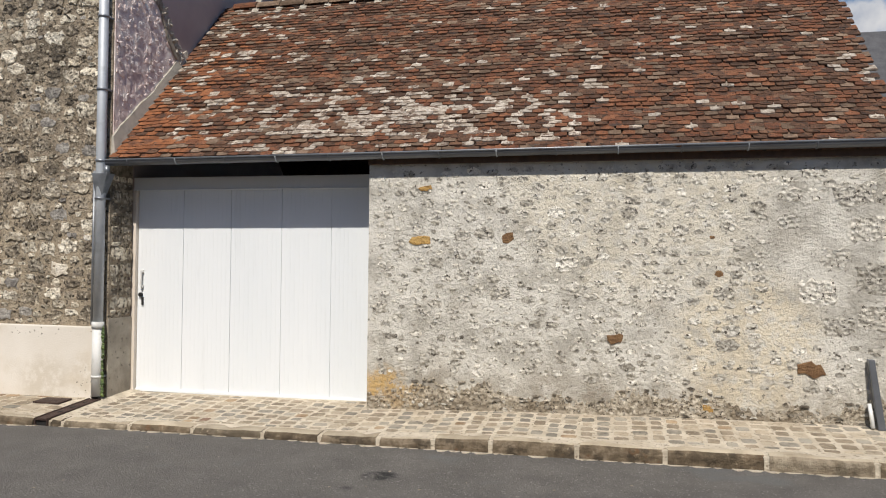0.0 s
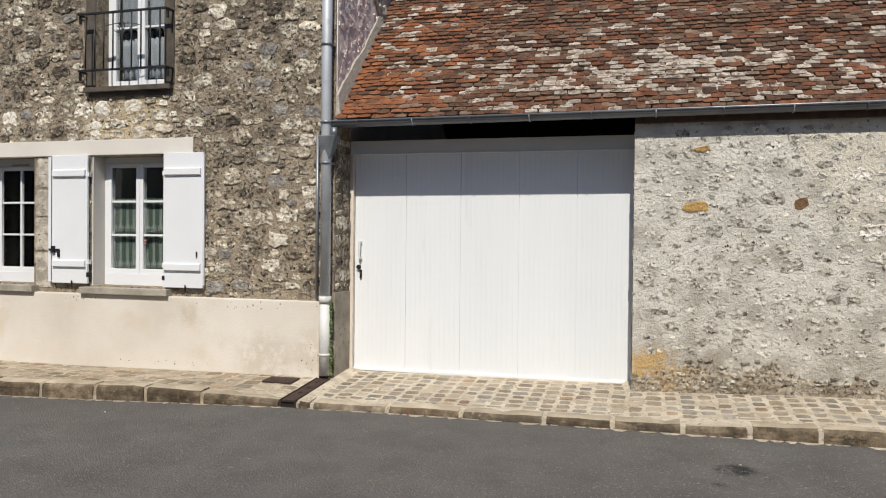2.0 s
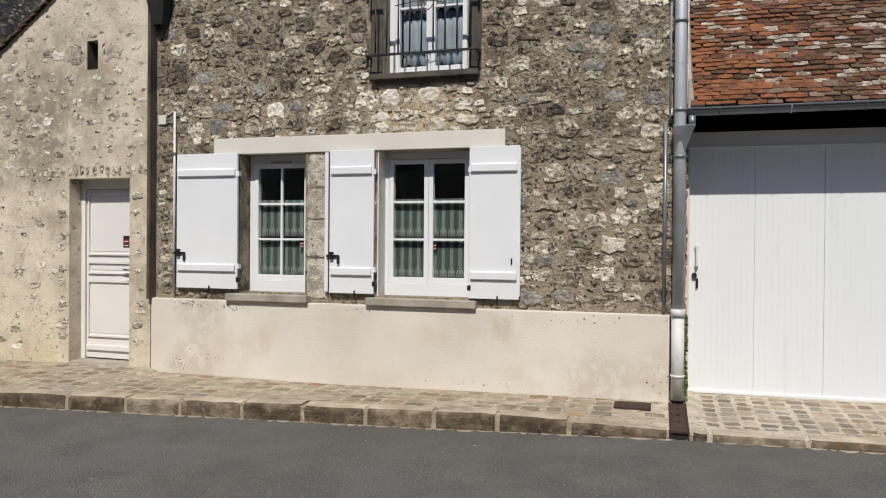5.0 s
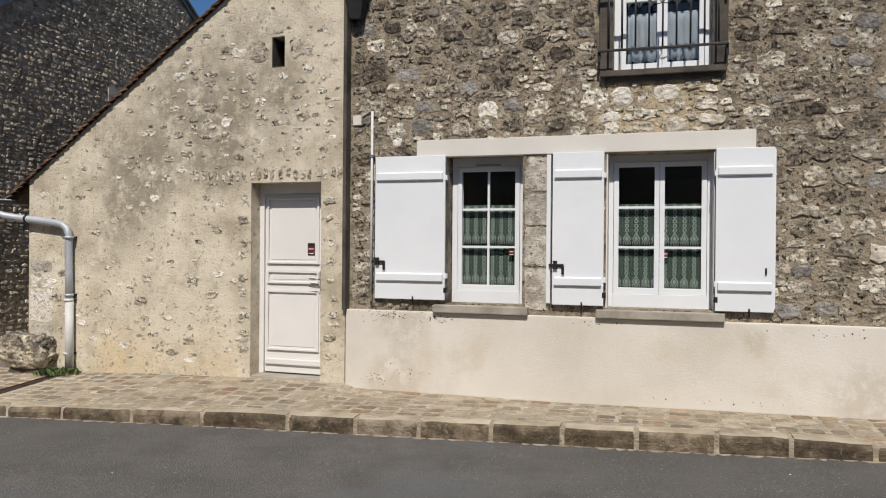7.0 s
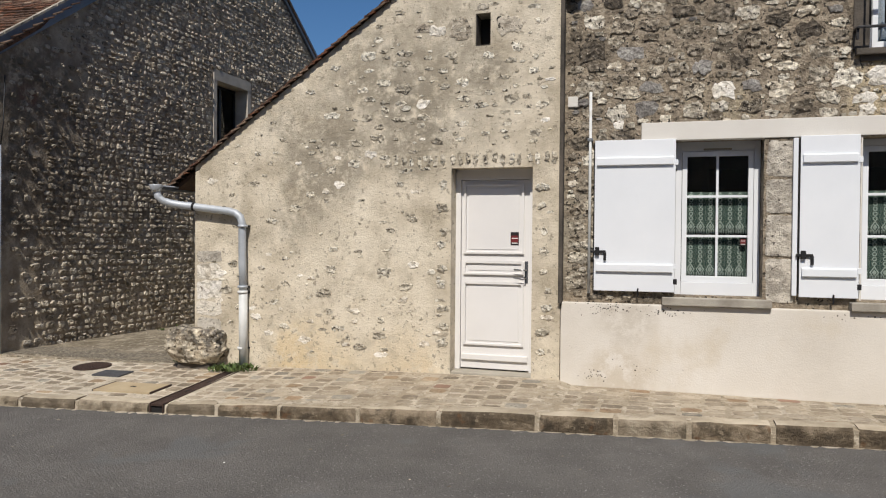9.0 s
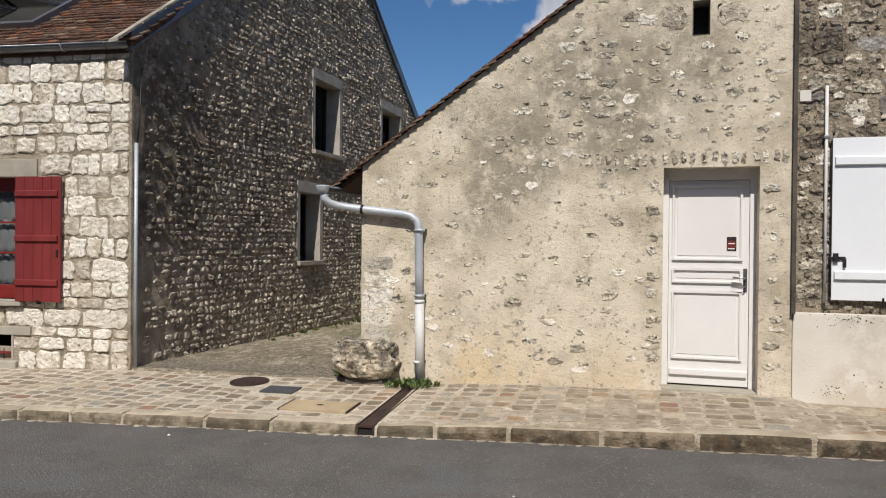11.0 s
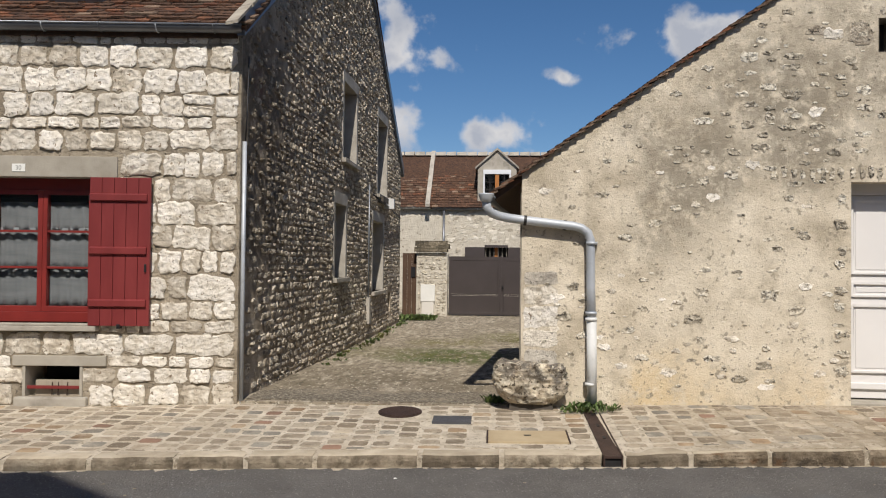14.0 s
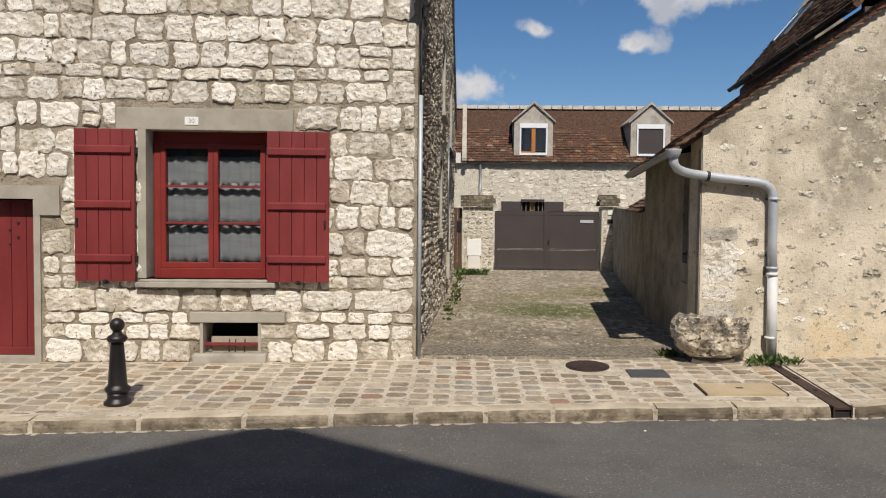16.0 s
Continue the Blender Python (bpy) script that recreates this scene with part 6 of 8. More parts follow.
for _nm, _mt, _s0, _s1, _r0, _r1, _o in (("flashing", PLATE, 5.55, 5.62, 0.95, 1.65, 0.085), ("frame", GUTTER, 4.95, 5.55, 0.95, 1.75, 0.07), ("pane", GLASS, 5.02, 5.48, 1.02, 1.68, 0.08)):
    _q4 = [REAR_FOOT + REAR_ALONG * a + REAR_UP * b for a, b in ((_s0, _r0), (_s1, _r0), (_s1, _r1), (_s0, _r1))]
    Mesh().hexa([p + _n * 0.02 for p in _q4], [p + _n * _o for p in _q4]).make(_nm, _mt, _rw)
structure(Mesh().box(-2.43, 3.2, 7.40, 7.446, 2.64, 2.74).make("eaves_board", WOOD_BROWN), "dark timber eaves board behind the gutter", "eaves")
structure(bar(Mesh(), LEFT, -24.0, -17.95, 3.64, 3.735, -0.02, 0.04).make("eaves_board", WOOD_BROWN), "dark timber eaves board behind the gutter", "eaves")

# downpipes
pipe = thing("downpipe", "grey zinc downpipe with hopper and white lower sleeve", "pipe", (-5.44, 7.30, 0.15))
Mesh().tube([(-5.44, 7.295, 0.93), (-5.44, 7.295, 3.0), (-5.44, 7.295, 6.2)], 0.052, 20).make("upper_pipe", ZINC_PALE, pipe, "blue-grey zinc pipe", smooth=True)
Mesh().tube([(-5.44, 7.295, 0.17), (-5.44, 7.295, 0.93)], 0.056, 20).make("lower_sleeve", PIPE_WHITE, pipe, "white painted pipe sleeve", smooth=True)
Mesh().tube([(-5.44, 7.295, 0.90), (-5.44, 7.295, 0.97)], 0.064, 20).make("joint", PIPE_WHITE, pipe, smooth=True)
Mesh().tube([(-5.44, 7.295, 0.17), (-5.44, 7.27, 0.155)], 0.05, 16).make("outlet", SOOT, pipe, smooth=True)
for _z in (0.38, 2.31, 2.72, 3.5, 4.3):
    Mesh().tube([(-5.44, 7.295, _z - 0.012), (-5.44, 7.295, _z + 0.012)], 0.062, 18).make("collar", PIPE_WHITE if _z < 1 else ZINC, pipe, smooth=True)
    Mesh().box(-5.50, -5.38, 7.33, 7.40, _z - 0.01, _z + 0.01).make("bracket", ZINC, pipe)
_m = Mesh()
_m.hexa([(-5.48, 7.26, 2.34), (-5.40, 7.26, 2.34), (-5.40, 7.34, 2.34), (-5.48, 7.34, 2.34)], [(-5.50, 7.22, 2.58), (-5.31, 7.22, 2.58), (-5.31, 7.36, 2.58), (-5.50, 7.36, 2.58)])
_m.make("hopper", ZINC, pipe, bevel=0.006)
Mesh().tube([(-5.34, 7.26, 2.56), (-5.34, 7.26, 2.66)], 0.03, 12).make("inlet", ZINC, pipe, smooth=True)
_c = thing("cable", "white cable clipped beside the downpipe", "cable", (-5.53, 7.36, 2.6))
Mesh().tube([(-5.525, 7.365, 2.62), (-5.52, 7.365, 4.0), (-5.52, 7.365, 6.0)], 0.009, 8).make("wire", PIPE_WHITE, _c, smooth=True)
for _z in (2.62, 3.1, 3.7, 4.3):
    Mesh().box(-5.54, -5.505, 7.35, 7.39, _z, _z + 0.02).make("clip", IRON, _c)
_c = thing("conduit", "grey metal conduit beside the downpipe", "pipe", (-5.565, 7.36, 0.9))
Mesh().tube([(-5.56, 7.355, 0.93), (-5.56, 7.355, 2.62)], 0.017, 10).make("tube", ZINC, _c, smooth=True)
for _z in (1.1, 1.8, 2.5):
    Mesh().box(-5.585, -5.535, 7.352, 7.385, _z, _z + 0.022).make("clip", IRON, _c)
_c = thing("moss", "dark moss growing behind the downpipe", "plant", (-5.40, 7.34, 0.3))
_m = Mesh()
for _k in range(150):
    _z = rng.uniform(0.16, 0.9)
    _x = -5.385 + rng.uniform(-0.02, 0.02)
    _s = rng.uniform(0.008, 0.02)
    _m.hexa([(_x - _s, 7.29 + rng.uniform(-0.02, 0.06), _z), (_x + _s, 7.30, _z - _s), (_x, 7.31, _z + _s)], [(_x - _s, 7.28, _z + _s), (_x + _s, 7.29, _z + _s * 0.4), (_x, 7.30, _z + 2 * _s)])
stuff(_m.make("moss_clumps", LEAF, _c))
_c.parent = None

gp = thing("downpipe", "pale zinc downpipe bending round the gable corner", "pipe", (-14.42, 7.45, 0.07))
_path = [(-15.46, 7.38, 2.05), (-15.45, 7.39, 1.96), (-15.41, 7.42, 1.91), (-15.34, 7.46, 1.885), (-15.25, 7.50, 1.868), (-15.1, 7.535, 1.85), (-14.62, 7.515, 1.795), (-14.54, 7.512, 1.775), (-14.48, 7.51, 1.73), (-14.455, 7.51, 1.66), (-14.45, 7.51, 1.2), (-14.44, 7.51, 0.9)]
Mesh().tube(_path, 0.043, 18).make("upper_pipe", ZINC_PALE, gp, "pale zinc bent pipe", smooth=True)
Mesh().tube([(-14.44, 7.51, 0.92), (-14.43, 7.505, 0.07)], 0.048, 18).make("lower_sleeve", PIPE_WHITE, gp, "white painted pipe sleeve", smooth=True)
for _z, _mt in ((0.90, PIPE_WHITE), (0.28, PIPE_WHITE), (1.63, ZINC_PALE), (0.96, ZINC_PALE)):
    Mesh().tube([(-14.445, 7.51, _z - 0.014), (-14.445, 7.51, _z + 0.014)], 0.056, 18).make("collar", _mt, gp, smooth=True)
    Mesh().box(-14.505, -14.385, 7.53, 7.60, _z - 0.012, _z + 0.012).make("bracket", IRON, gp)
for _x, _z in ((-15.08, 1.848), (-14.70, 1.805)):
    Mesh().tube([(_x - 0.014, 7.535, _z), (_x + 0.014, 7.535, _z - 0.003)], 0.05, 14).make("bracket", IRON, gp)
Mesh().lathe([(0.045, -0.03), (0.06, 0.0), (0.075, 0.04), (0.075, 0.05)], (-15.46, 7.37, 2.04), 18).make("funnel", ZINC_PALE, gp, smooth=True)
lp = thing("downpipe", "thin grey pipe running up the corner of the limestone house", "pipe", (-17.87, 7.56, 0.0))
Mesh().tube([(-17.885, 7.60, -0.02), (-17.885, 7.60, 2.62)], 0.022, 12).make("tube", ZINC_PALE, lp, smooth=True)
Mesh().box(-17.93, -17.80, 7.6, 7.66, -0.05, 0.02).make("foot", CEMENT, lp, bevel=0.01)
Mesh().tube([(-17.885, 7.62, 2.62), (-17.885, 7.66, 2.9), (-17.88, 7.68, 3.5)], 0.008, 8).make("cable", IRON, lp, "thin black cable", smooth=True)

# front door of the gabled building
d = structure(empty_at("door_2", GABLE(-11.63, 0.2, -0.2)), "white panelled front door in a deep rendered reveal", "door")
B0 = -0.20
_f = Mesh()
bar(_f, GABLE, -12.05, -11.995, 0.163, 2.225, B0 - 0.08, B0 + 0.01)
bar(_f, GABLE, -11.27, -11.215, 0.163, 2.225, B0 - 0.08, B0 + 0.01)
bar(_f, GABLE, -11.995, -11.27, 2.12, 2.225, B0 - 0.08, B0 + 0.01)
_f.make("door_frame", OFFWHITE, d, bevel=0.004)
leaf = one_bar("leaf", GABLE, -11.992, -11.273, 0.178, 2.117, B0 - 0.06, B0 - 0.015, OFFWHITE, d, bevel=0.004)
for _z0, _z1 in ((0.42, 1.07), (1.145, 1.285), (1.36, 2.075)):
    _m = Mesh()
    for _a, _b_, _c0, _c1 in ((-11.962, -11.94, _z0, _z1), (-11.352, -11.33, _z0, _z1), (-11.94, -11.352, _z0, _z0 + 0.022), (-11.94, -11.352, _z1 - 0.022, _z1)):
        bar(_m, GABLE, _a, _b_, _c0, _c1, B0 - 0.016, B0 + 0.006)
    bar(_m, GABLE, -11.915, -11.378, _z0 + 0.045, _z1 - 0.045, B0 - 0.016, B0 - 0.009)
    _m.make("panel_moulding", OFFWHITE, leaf, bevel=0.004)
one_bar("weather_bar", GABLE, -11.98, -11.285, 0.265, 0.325, B0 - 0.016, B0 + 0.01, OFFWHITE, leaf, bevel=0.008)
one_bar("handle_plate", GABLE, -11.322, -11.287, 1.07, 1.29, B0 - 0.016, B0 - 0.006, GUTTER, leaf, "dark metal handle plate", bevel=0.008)
_h = Mesh().tube([GABLE(-11.307, 1.20, B0), GABLE(-11.307, 1.20, B0 + 0.045), GABLE(-11.33, 1.20, B0 + 0.055), GABLE(-11.42, 1.205, B0 + 0.05)], 0.009, 10)
_h.make("lever", STEEL, leaf, "steel lever handle", smooth=True)
Mesh().tube([GABLE(-11.307, 1.12, B0), GABLE(-11.307, 1.12, B0 + 0.04), GABLE(-11.34, 1.115, B0 + 0.045), GABLE(-11.43, 1.125, B0 + 0.04)], 0.006, 8).make("key", STEEL, leaf, smooth=True)
structure(one_bar("threshold", GABLE, -12.05, -11.215, -0.1, 0.162, -0.3, -0.02, CEMENT, bevel=0.01), "grey cement doorstep", "doorstep")
sticker(GABLE, -11.47, 1.45, 0.085, 0.135, B0 - 0.009)

structure(one_bar("slot_back", GABLE, -11.82, -11.645, 3.4, 3.8, -0.32, -0.22, DARKROOM), "dark closed back of the wall slot", "slot")
# thin dark plates added over the slot's reveals to paint their shade
structure(bar(bar(Mesh(), GABLE, -11.809, -11.80, 3.441, 3.764, -0.219, -0.006), GABLE, -11.80, -11.656, 3.441, 3.452, -0.219, -0.006).make("slot_lining", STAIN_SHADE), "dark plates coloured for the shade inside the wall slot", "slot")
_m = Mesh().tube([GABLE(-11.565, 3.69, -0.01), GABLE(-11.565, 3.69, 0.004)], 0.03, 14)
structure(_m.make("vent_hole", SOOT), "small round dark hole in the wall", "hole")

# west wall and low wall along the lane
def WEST(a, b, o):
    return (-15.11 + (a - 7.6) * 0.0975 - o, a, b)


structure(wall("wall_gable_west", WEST, 7.99, 11.6, -0.4, lambda a: 2.10 + (a - 7.6) * 0.06, 0.35, [(8.26, 8.56, 0.95, 1.88)], SHADE_R), "rendered side wall along the lane, toned for its shade", "wall")
# added sheet that darkens the cream wall end, which faces away from the sun
structure(bar(Mesh(), WEST, 7.615, 7.99, -0.05, 2.12, 0.003, 0.014).make("corner_render", SHADE_R, bevel=0.004), "thin sheet toned for shade on the gable corner's return", "render")
structure(one_bar("blocked_slot", WEST, 8.26, 8.56, 0.95, 1.88, -0.30, -0.10, STAIN_SHADE), "dark blocked window slot in the side wall", "window")
structure(bar(Mesh(), WEST, 8.08, 8.52, -0.05, 0.74, -0.01, 0.018).make("cement_patch", CEMENT, bevel=0.006), "cement repair at the foot of the side wall", "render")
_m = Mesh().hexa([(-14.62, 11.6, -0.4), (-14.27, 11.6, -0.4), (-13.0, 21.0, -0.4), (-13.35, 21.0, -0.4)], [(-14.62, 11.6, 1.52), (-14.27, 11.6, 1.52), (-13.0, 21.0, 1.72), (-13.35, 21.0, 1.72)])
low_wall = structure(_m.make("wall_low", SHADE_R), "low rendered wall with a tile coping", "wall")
tiled_roof("coping_tiles", low_wall, (-14.78, 11.6, 1.50), (1.3, 9.4, 0.2), (0.75, -0.1, 0.5), 3.4, 0.42, [TILE_DARK, TILE_TAN], lambda s, r: 0 if rng.random() < 0.6 else 1, rng, exposure=0.11)
_m = Mesh().hexa([(-14.45, 12.4, 1.5), (-14.15, 12.4, 1.5), (-14.0, 13.4, 1.5), (-14.3, 13.4, 1.5)], [(-14.42, 12.4, 1.75), (-14.15, 12.4, 2.15), (-14.0, 13.4, 2.2), (-14.25, 13.4, 1.8)])
structure(_m.make("wall_stub", CEMENT_PALE), "short pale wall end behind the coping", "wall")

# ---- limestone house: window, shutters, door, vent ----
structure(one_bar("lintel", LEFT, -20.80, -19.117, 2.236, 2.443, -0.15, 0.022, CEMENT, bevel=0.006), "grey cement lintel over the red window", "lintel")
_m = Mesh()
bar(_m, LEFT, -20.60, -20.52, 0.80, 2.24, -0.18, 0.02)
structure(_m.make("window_jamb", CEMENT, bevel=0.004), "grey cement window jamb", "jamb")
_m = Mesh()
bar(_m, LEFT, -20.605, -19.275, 0.715, 0.765, -0.2, 0.085)
bar(_m, LEFT, -20.57, -19.31, 0.765, 0.79, -0.2, 0.07)
structure(_m.make("window_sill", SILL, bevel=0.008), "weathered grey stone sill under the red window", "sill")
window("window_4", "red double casement window with grey voile curtains", LEFT, (-20.51, -19.355, 0.79, 2.235), 0.15, RED_BRIGHT, 2, (0, 0.345, 0.67, 1), 1, top=0.05, foot=0.10, edge=0.065)
for _a, _b_ in ((-20.40, -19.96), (-19.90, -19.45)):
    for _z, _t in ((0.92, 1.36), (1.30, 1.74), (1.69, 2.0)):
        curtain("grey voile curtain with scalloped hem behind panes", LEFT, _a, _b_, _z, _t, -0.225 + 0.01 * (_z > 1), VOILE, 0.008, 0.11, 0.028)


def red_shutter(a0, a1, label, hinge):
    root = thing("shutter", label, "shutter", LEFT((a0 + a1) / 2, 0.77, 0.05), "dark red shutters")
    n = 5
    w = (a1 - a0) / n
    for k in range(n):
        one_bar("plank", LEFT, a0 + k * w + 0.002, a0 + (k + 1) * w - 0.002, 0.772, 2.232, 0.045, 0.075, RED, root, bevel=0.004)
    for z in (0.955, 1.47, 1.995):
        _bm = Mesh()
        _bm.hexa([LEFT(a0 + 0.012, z, 0.074), LEFT(a1 - 0.03, z, 0.074), LEFT(a1 - 0.03, z + 0.01, 0.10), LEFT(a0 + 0.012, z + 0.01, 0.10)],
                 [LEFT(a0 + 0.012, z + 0.08, 0.074), LEFT(a1 - 0.03, z + 0.08, 0.074), LEFT(a1 - 0.03, z + 0.068, 0.10), LEFT(a0 + 0.012, z + 0.068, 0.10)])
        _bm.make("batten", RED, root, bevel=0.003)
    edge = a0 if hinge < 0 else a1
    for z in (0.96, 2.0):
        one_bar("hinge", LEFT, edge - 0.012, edge + 0.012, z, z + 0.06, 0.02, 0.07, IRON, root)
    one_bar("stay", LEFT, (a0 + a1) / 2 - 0.01, (a0 + a1) / 2 + 0.02, 0.745, 0.79, 0.03, 0.09, IRON, root)
    one_bar("latch", LEFT, (a1 - 0.05 if hinge < 0 else a0 + 0.015), (a1 - 0.03 if hinge < 0 else a0 + 0.035), 1.30, 1.38, 0.075, 0.09, IRON, root)
    return root


red_shutter(-21.170, -20.605, "dark red planked shutter folded open on limestone wall", 1)
red_shutter(-19.355, -18.757, "dark red planked shutter folded open beside the window", -1)

plate = thing("house_number", "small white enamel plate with the house number", "sign", LEFT(-20.08, 2.29, 0.022))
one_bar("plate", LEFT, -20.148, -20.018, 2.285, 2.362, 0.022, 0.028, PLATE, plate, bevel=0.002)
_t = bpy.data.curves.new("digits", "FONT")
_t.body, _t.size, _t.align_x, _t.extrude = "30", 0.062, "CENTER", 0.001
_to = bpy.data.objects.new("digits_source", _t)
scene.collection.objects.link(_to)
bpy.context.view_layer.update()
_tm = bpy.data.meshes.new_from_object(_to.evaluated_get(bpy.context.evaluated_depsgraph_get()))
bpy.data.objects.remove(_to)
_tm.materials.append(PLATE_INK)
_d = new("digits", _tm)
_d.parent = plate
_d.matrix_basis = plate.matrix_basis.inverted() @ Matrix.Translation(LEFT(-20.083, 2.303, 0.0295)) @ pose(0, 0, 0, 90, 0, math.degrees(math.atan(0.27 / 3.59)))

_m = Mesh()
bar(_m, LEFT, -20.11, -19.195, 0.367, 0.468, -0.2, 0.02)
structure(_m.make("vent_lintel", CEMENT, bevel=0.006), "cement lintel over the cellar vent", "lintel")
_m = Mesh()
bar(_m, LEFT, -20.08, -19.37, -0.06, 0.063, -0.2, 0.05)
structure(_m.make("vent_sill", SILL, bevel=0.02), "rough mossy stone sill of the cellar vent", "sill")
vent = structure(empty_at("cellar_vent", LEFT(-19.7, 0.07, -0.1)), "cellar vent with red iron bar and timber behind", "vent")
one_bar("iron_bar", LEFT, -20.0, -19.435, 0.135, 0.165, -0.05, -0.02, RED, vent, "red painted iron bar")
one_bar("timber", LEFT, -19.93, -19.46, 0.06, 0.215, -0.12, -0.07, WOOD_GREY, vent, "pale rough timber")
for _a in (-19.75, -19.69, -19.6):
    Mesh().tube([LEFT(_a, 0.07, -0.04), LEFT(_a + 0.01, 0.2, -0.03)], 0.006, 6).make("nail", RUST, vent)
one_bar("back", LEFT, -20.0, -19.43, 0.05, 0.38, -0.42, -0.38, DARKROOM, vent)
for _a in (-20.0, -19.44):
    one_bar("cheek", LEFT, _a - 0.015, _a + 0.015, 0.064, 0.366, -0.3, 0.012, CEMENT, vent)

dl = structure(empty_at("door_3", LEFT(-22.0, 0.0, -0.1)), "dark red planked door in a grey cement surround", "door")
for _k in range(6):
    _a = -22.45 + 0.145 * _k
    one_bar("plank", LEFT, _a + 0.002, _a + 0.143, 0.03, 1.545, -0.16, -0.12, RED, dl, bevel=0.004)
one_bar("kick_board", LEFT, -22.45, -21.60, 0.03, 0.10, -0.12, -0.10, RED, dl)
for _z in (1.32, 1.18):
    Mesh().tube([LEFT(-21.80, _z, -0.122), LEFT(-21.80, _z, -0.112)], 0.014, 10).make("bolt_head", SOOT, dl)
    Mesh().tube([LEFT(-21.88, _z - 0.07, -0.122), LEFT(-21.88, _z - 0.07, -0.112)], 0.010, 10).make("bolt_head", SOOT, dl)
_m = Mesh()
bar(_m, LEFT, -21.582, -21.52, -0.05, 1.40, -0.2, 0.02)
bar(_m, LEFT, -22.6, -21.335, 1.555, 1.682, -0.2, 0.022)
bar(_m, LEFT, -21.582, -21.335, 1.40, 1.555, -0.2, 0.022)
structure(_m.make("door_surround", CEMENT), "grey cement door surround", "surround")
structure(one_bar("threshold", LEFT, -22.5, -21.56, -0.1, 0.025, -0.2, 0.03, CEMENT), "cement doorstep of the red door", "doorstep")

# roof window of the limestone house
sk = structure(empty_at("roof_window", (-19.95, 7.6, 4.1)), "open pivoting roof window with a dark frame", "roof window")
_un, _nn = Vector((0, 1, 0.70)).normalized(), Vector((0, -0.70, 1)).normalized()


def on_roof(s, r, o):
    return Vector((-22.4, 7.085, 3.735)) + Vector((s, 0.0752 * s, 0)) + _un * r + _nn * o


_m = Mesh()
for _s0, _s1, _r0, _r1 in ((1.93, 2.0, 0.6, 1.75), (2.85, 2.92, 0.6, 1.75), (2.0, 2.85, 0.6, 0.68), (2.0, 2.85, 1.67, 1.75)):
    _m.hexa([on_roof(_s0, _r0, 0), on_roof(_s1, _r0, 0), on_roof(_s1, _r1, 0), on_roof(_s0, _r1, 0)], [on_roof(_s0, _r0, 0.09), on_roof(_s1, _r0, 0.09), on_roof(_s1, _r1, 0.09), on_roof(_s0, _r1, 0.09)])
_m.make("frame", GUTTER, sk)
_m = Mesh()
for _s0, _s1, _r0, _r1 in ((2.02, 2.09, -0.55, 0.55), (2.76, 2.83, -0.55, 0.55), (2.09, 2.76, -0.55, -0.47), (2.09, 2.76, 0.47, 0.55)):
    _pts = []
    for _t in (0, 0.04):
        for _s, _r in ((_s0, _r0), (_s1, _r0), (_s1, _r1), (_s0, _r1)):
            _pts.append(on_roof(_s, 1.18 + _r * 0.88, 0.12 - _r * 0.45 + _t))
    _m.hexa(_pts[:4], _pts[4:])
_m.make("sash", GUTTER, sk, "brown timber sash tilted open")
_pts = [on_roof(s, 1.18 + r * 0.88, 0.14 - r * 0.45) for s, r in ((2.09, -0.47), (2.76, -0.47), (2.76, 0.47), (2.09, 0.47))]
_m = Mesh().hexa(_pts, [p + Vector((0, 0, 0.006)) for p in _pts])
_m.make("pane", GLASS, sk)
_m = Mesh().hexa([on_roof(s, r, -0.05) for s, r in ((2.0, 0.68), (2.85, 0.68), (2.85, 1.67), (2.0, 1.67))], [on_roof(s, r, 0.012) for s, r in ((2.0, 0.68), (2.85, 0.68), (2.85, 1.67), (2.0, 1.67))])
_m.make("shaft", DARKROOM, sk)


# ---- windows of the lane-side wall ----
def side_window(name, hole, label, dark, lintel=0.18):
    a0, a1, b0, b1 = hole
    root = structure(empty_at(name, SIDE((a0 + a1) / 2, b0, -0.1)), label, "window")
    m = Mesh()
    bar(m, SIDE, a0 - 0.09, a1 + 0.09, b1 - 0.004, b1 + lintel, -0.15, 0.02)
    bar(m, SIDE, a0 - 0.09, a0 + 0.012, b0, b1 - 0.002, -0.3, 0.015)
    bar(m, SIDE, a1 - 0.012, a1 + 0.10, b0, b1 - 0.002, -0.3, 0.015)
    m.make("surround", FRAME_S, root, bevel=0.004)
    m = Mesh()
    bar(m, SIDE, a0 - 0.09, a1 + 0.10, b0 - 0.07, b0, -0.22, 0.075)
    m.make("window_sill", SILL, root, bevel=0.006)
    m = Mesh()
    for p, q, l, h in ((a0, a0 + 0.05, b0, b1), (a1 - 0.05, a1, b0, b1), ((a0 + a1) / 2 - 0.03, (a0 + a1) / 2 + 0.03, b0, b1), (a0, a1, b0, b0 + 0.05), (a0, a1, b1 - 0.05, b1)):
        bar(m, SIDE, p + (0.013 if p == a0 else 0), q - (0.013 if q == a1 else 0), l + 0.002, h - 0.006, -0.31, -0.26)
    m.make("window_frame", dark, root)
    for p, q in ((a0 + 0.05, (a0 + a1) / 2 - 0.03), ((a0 + a1) / 2 + 0.03, a1 - 0.05)):
        pane = Mesh()
        bar(pane, SIDE, p, q, b0 + 0.05, b1 - 0.05, -0.29, -0.285)
        pane.make("pane", GLASS, root).visible_shadow = False
    return root


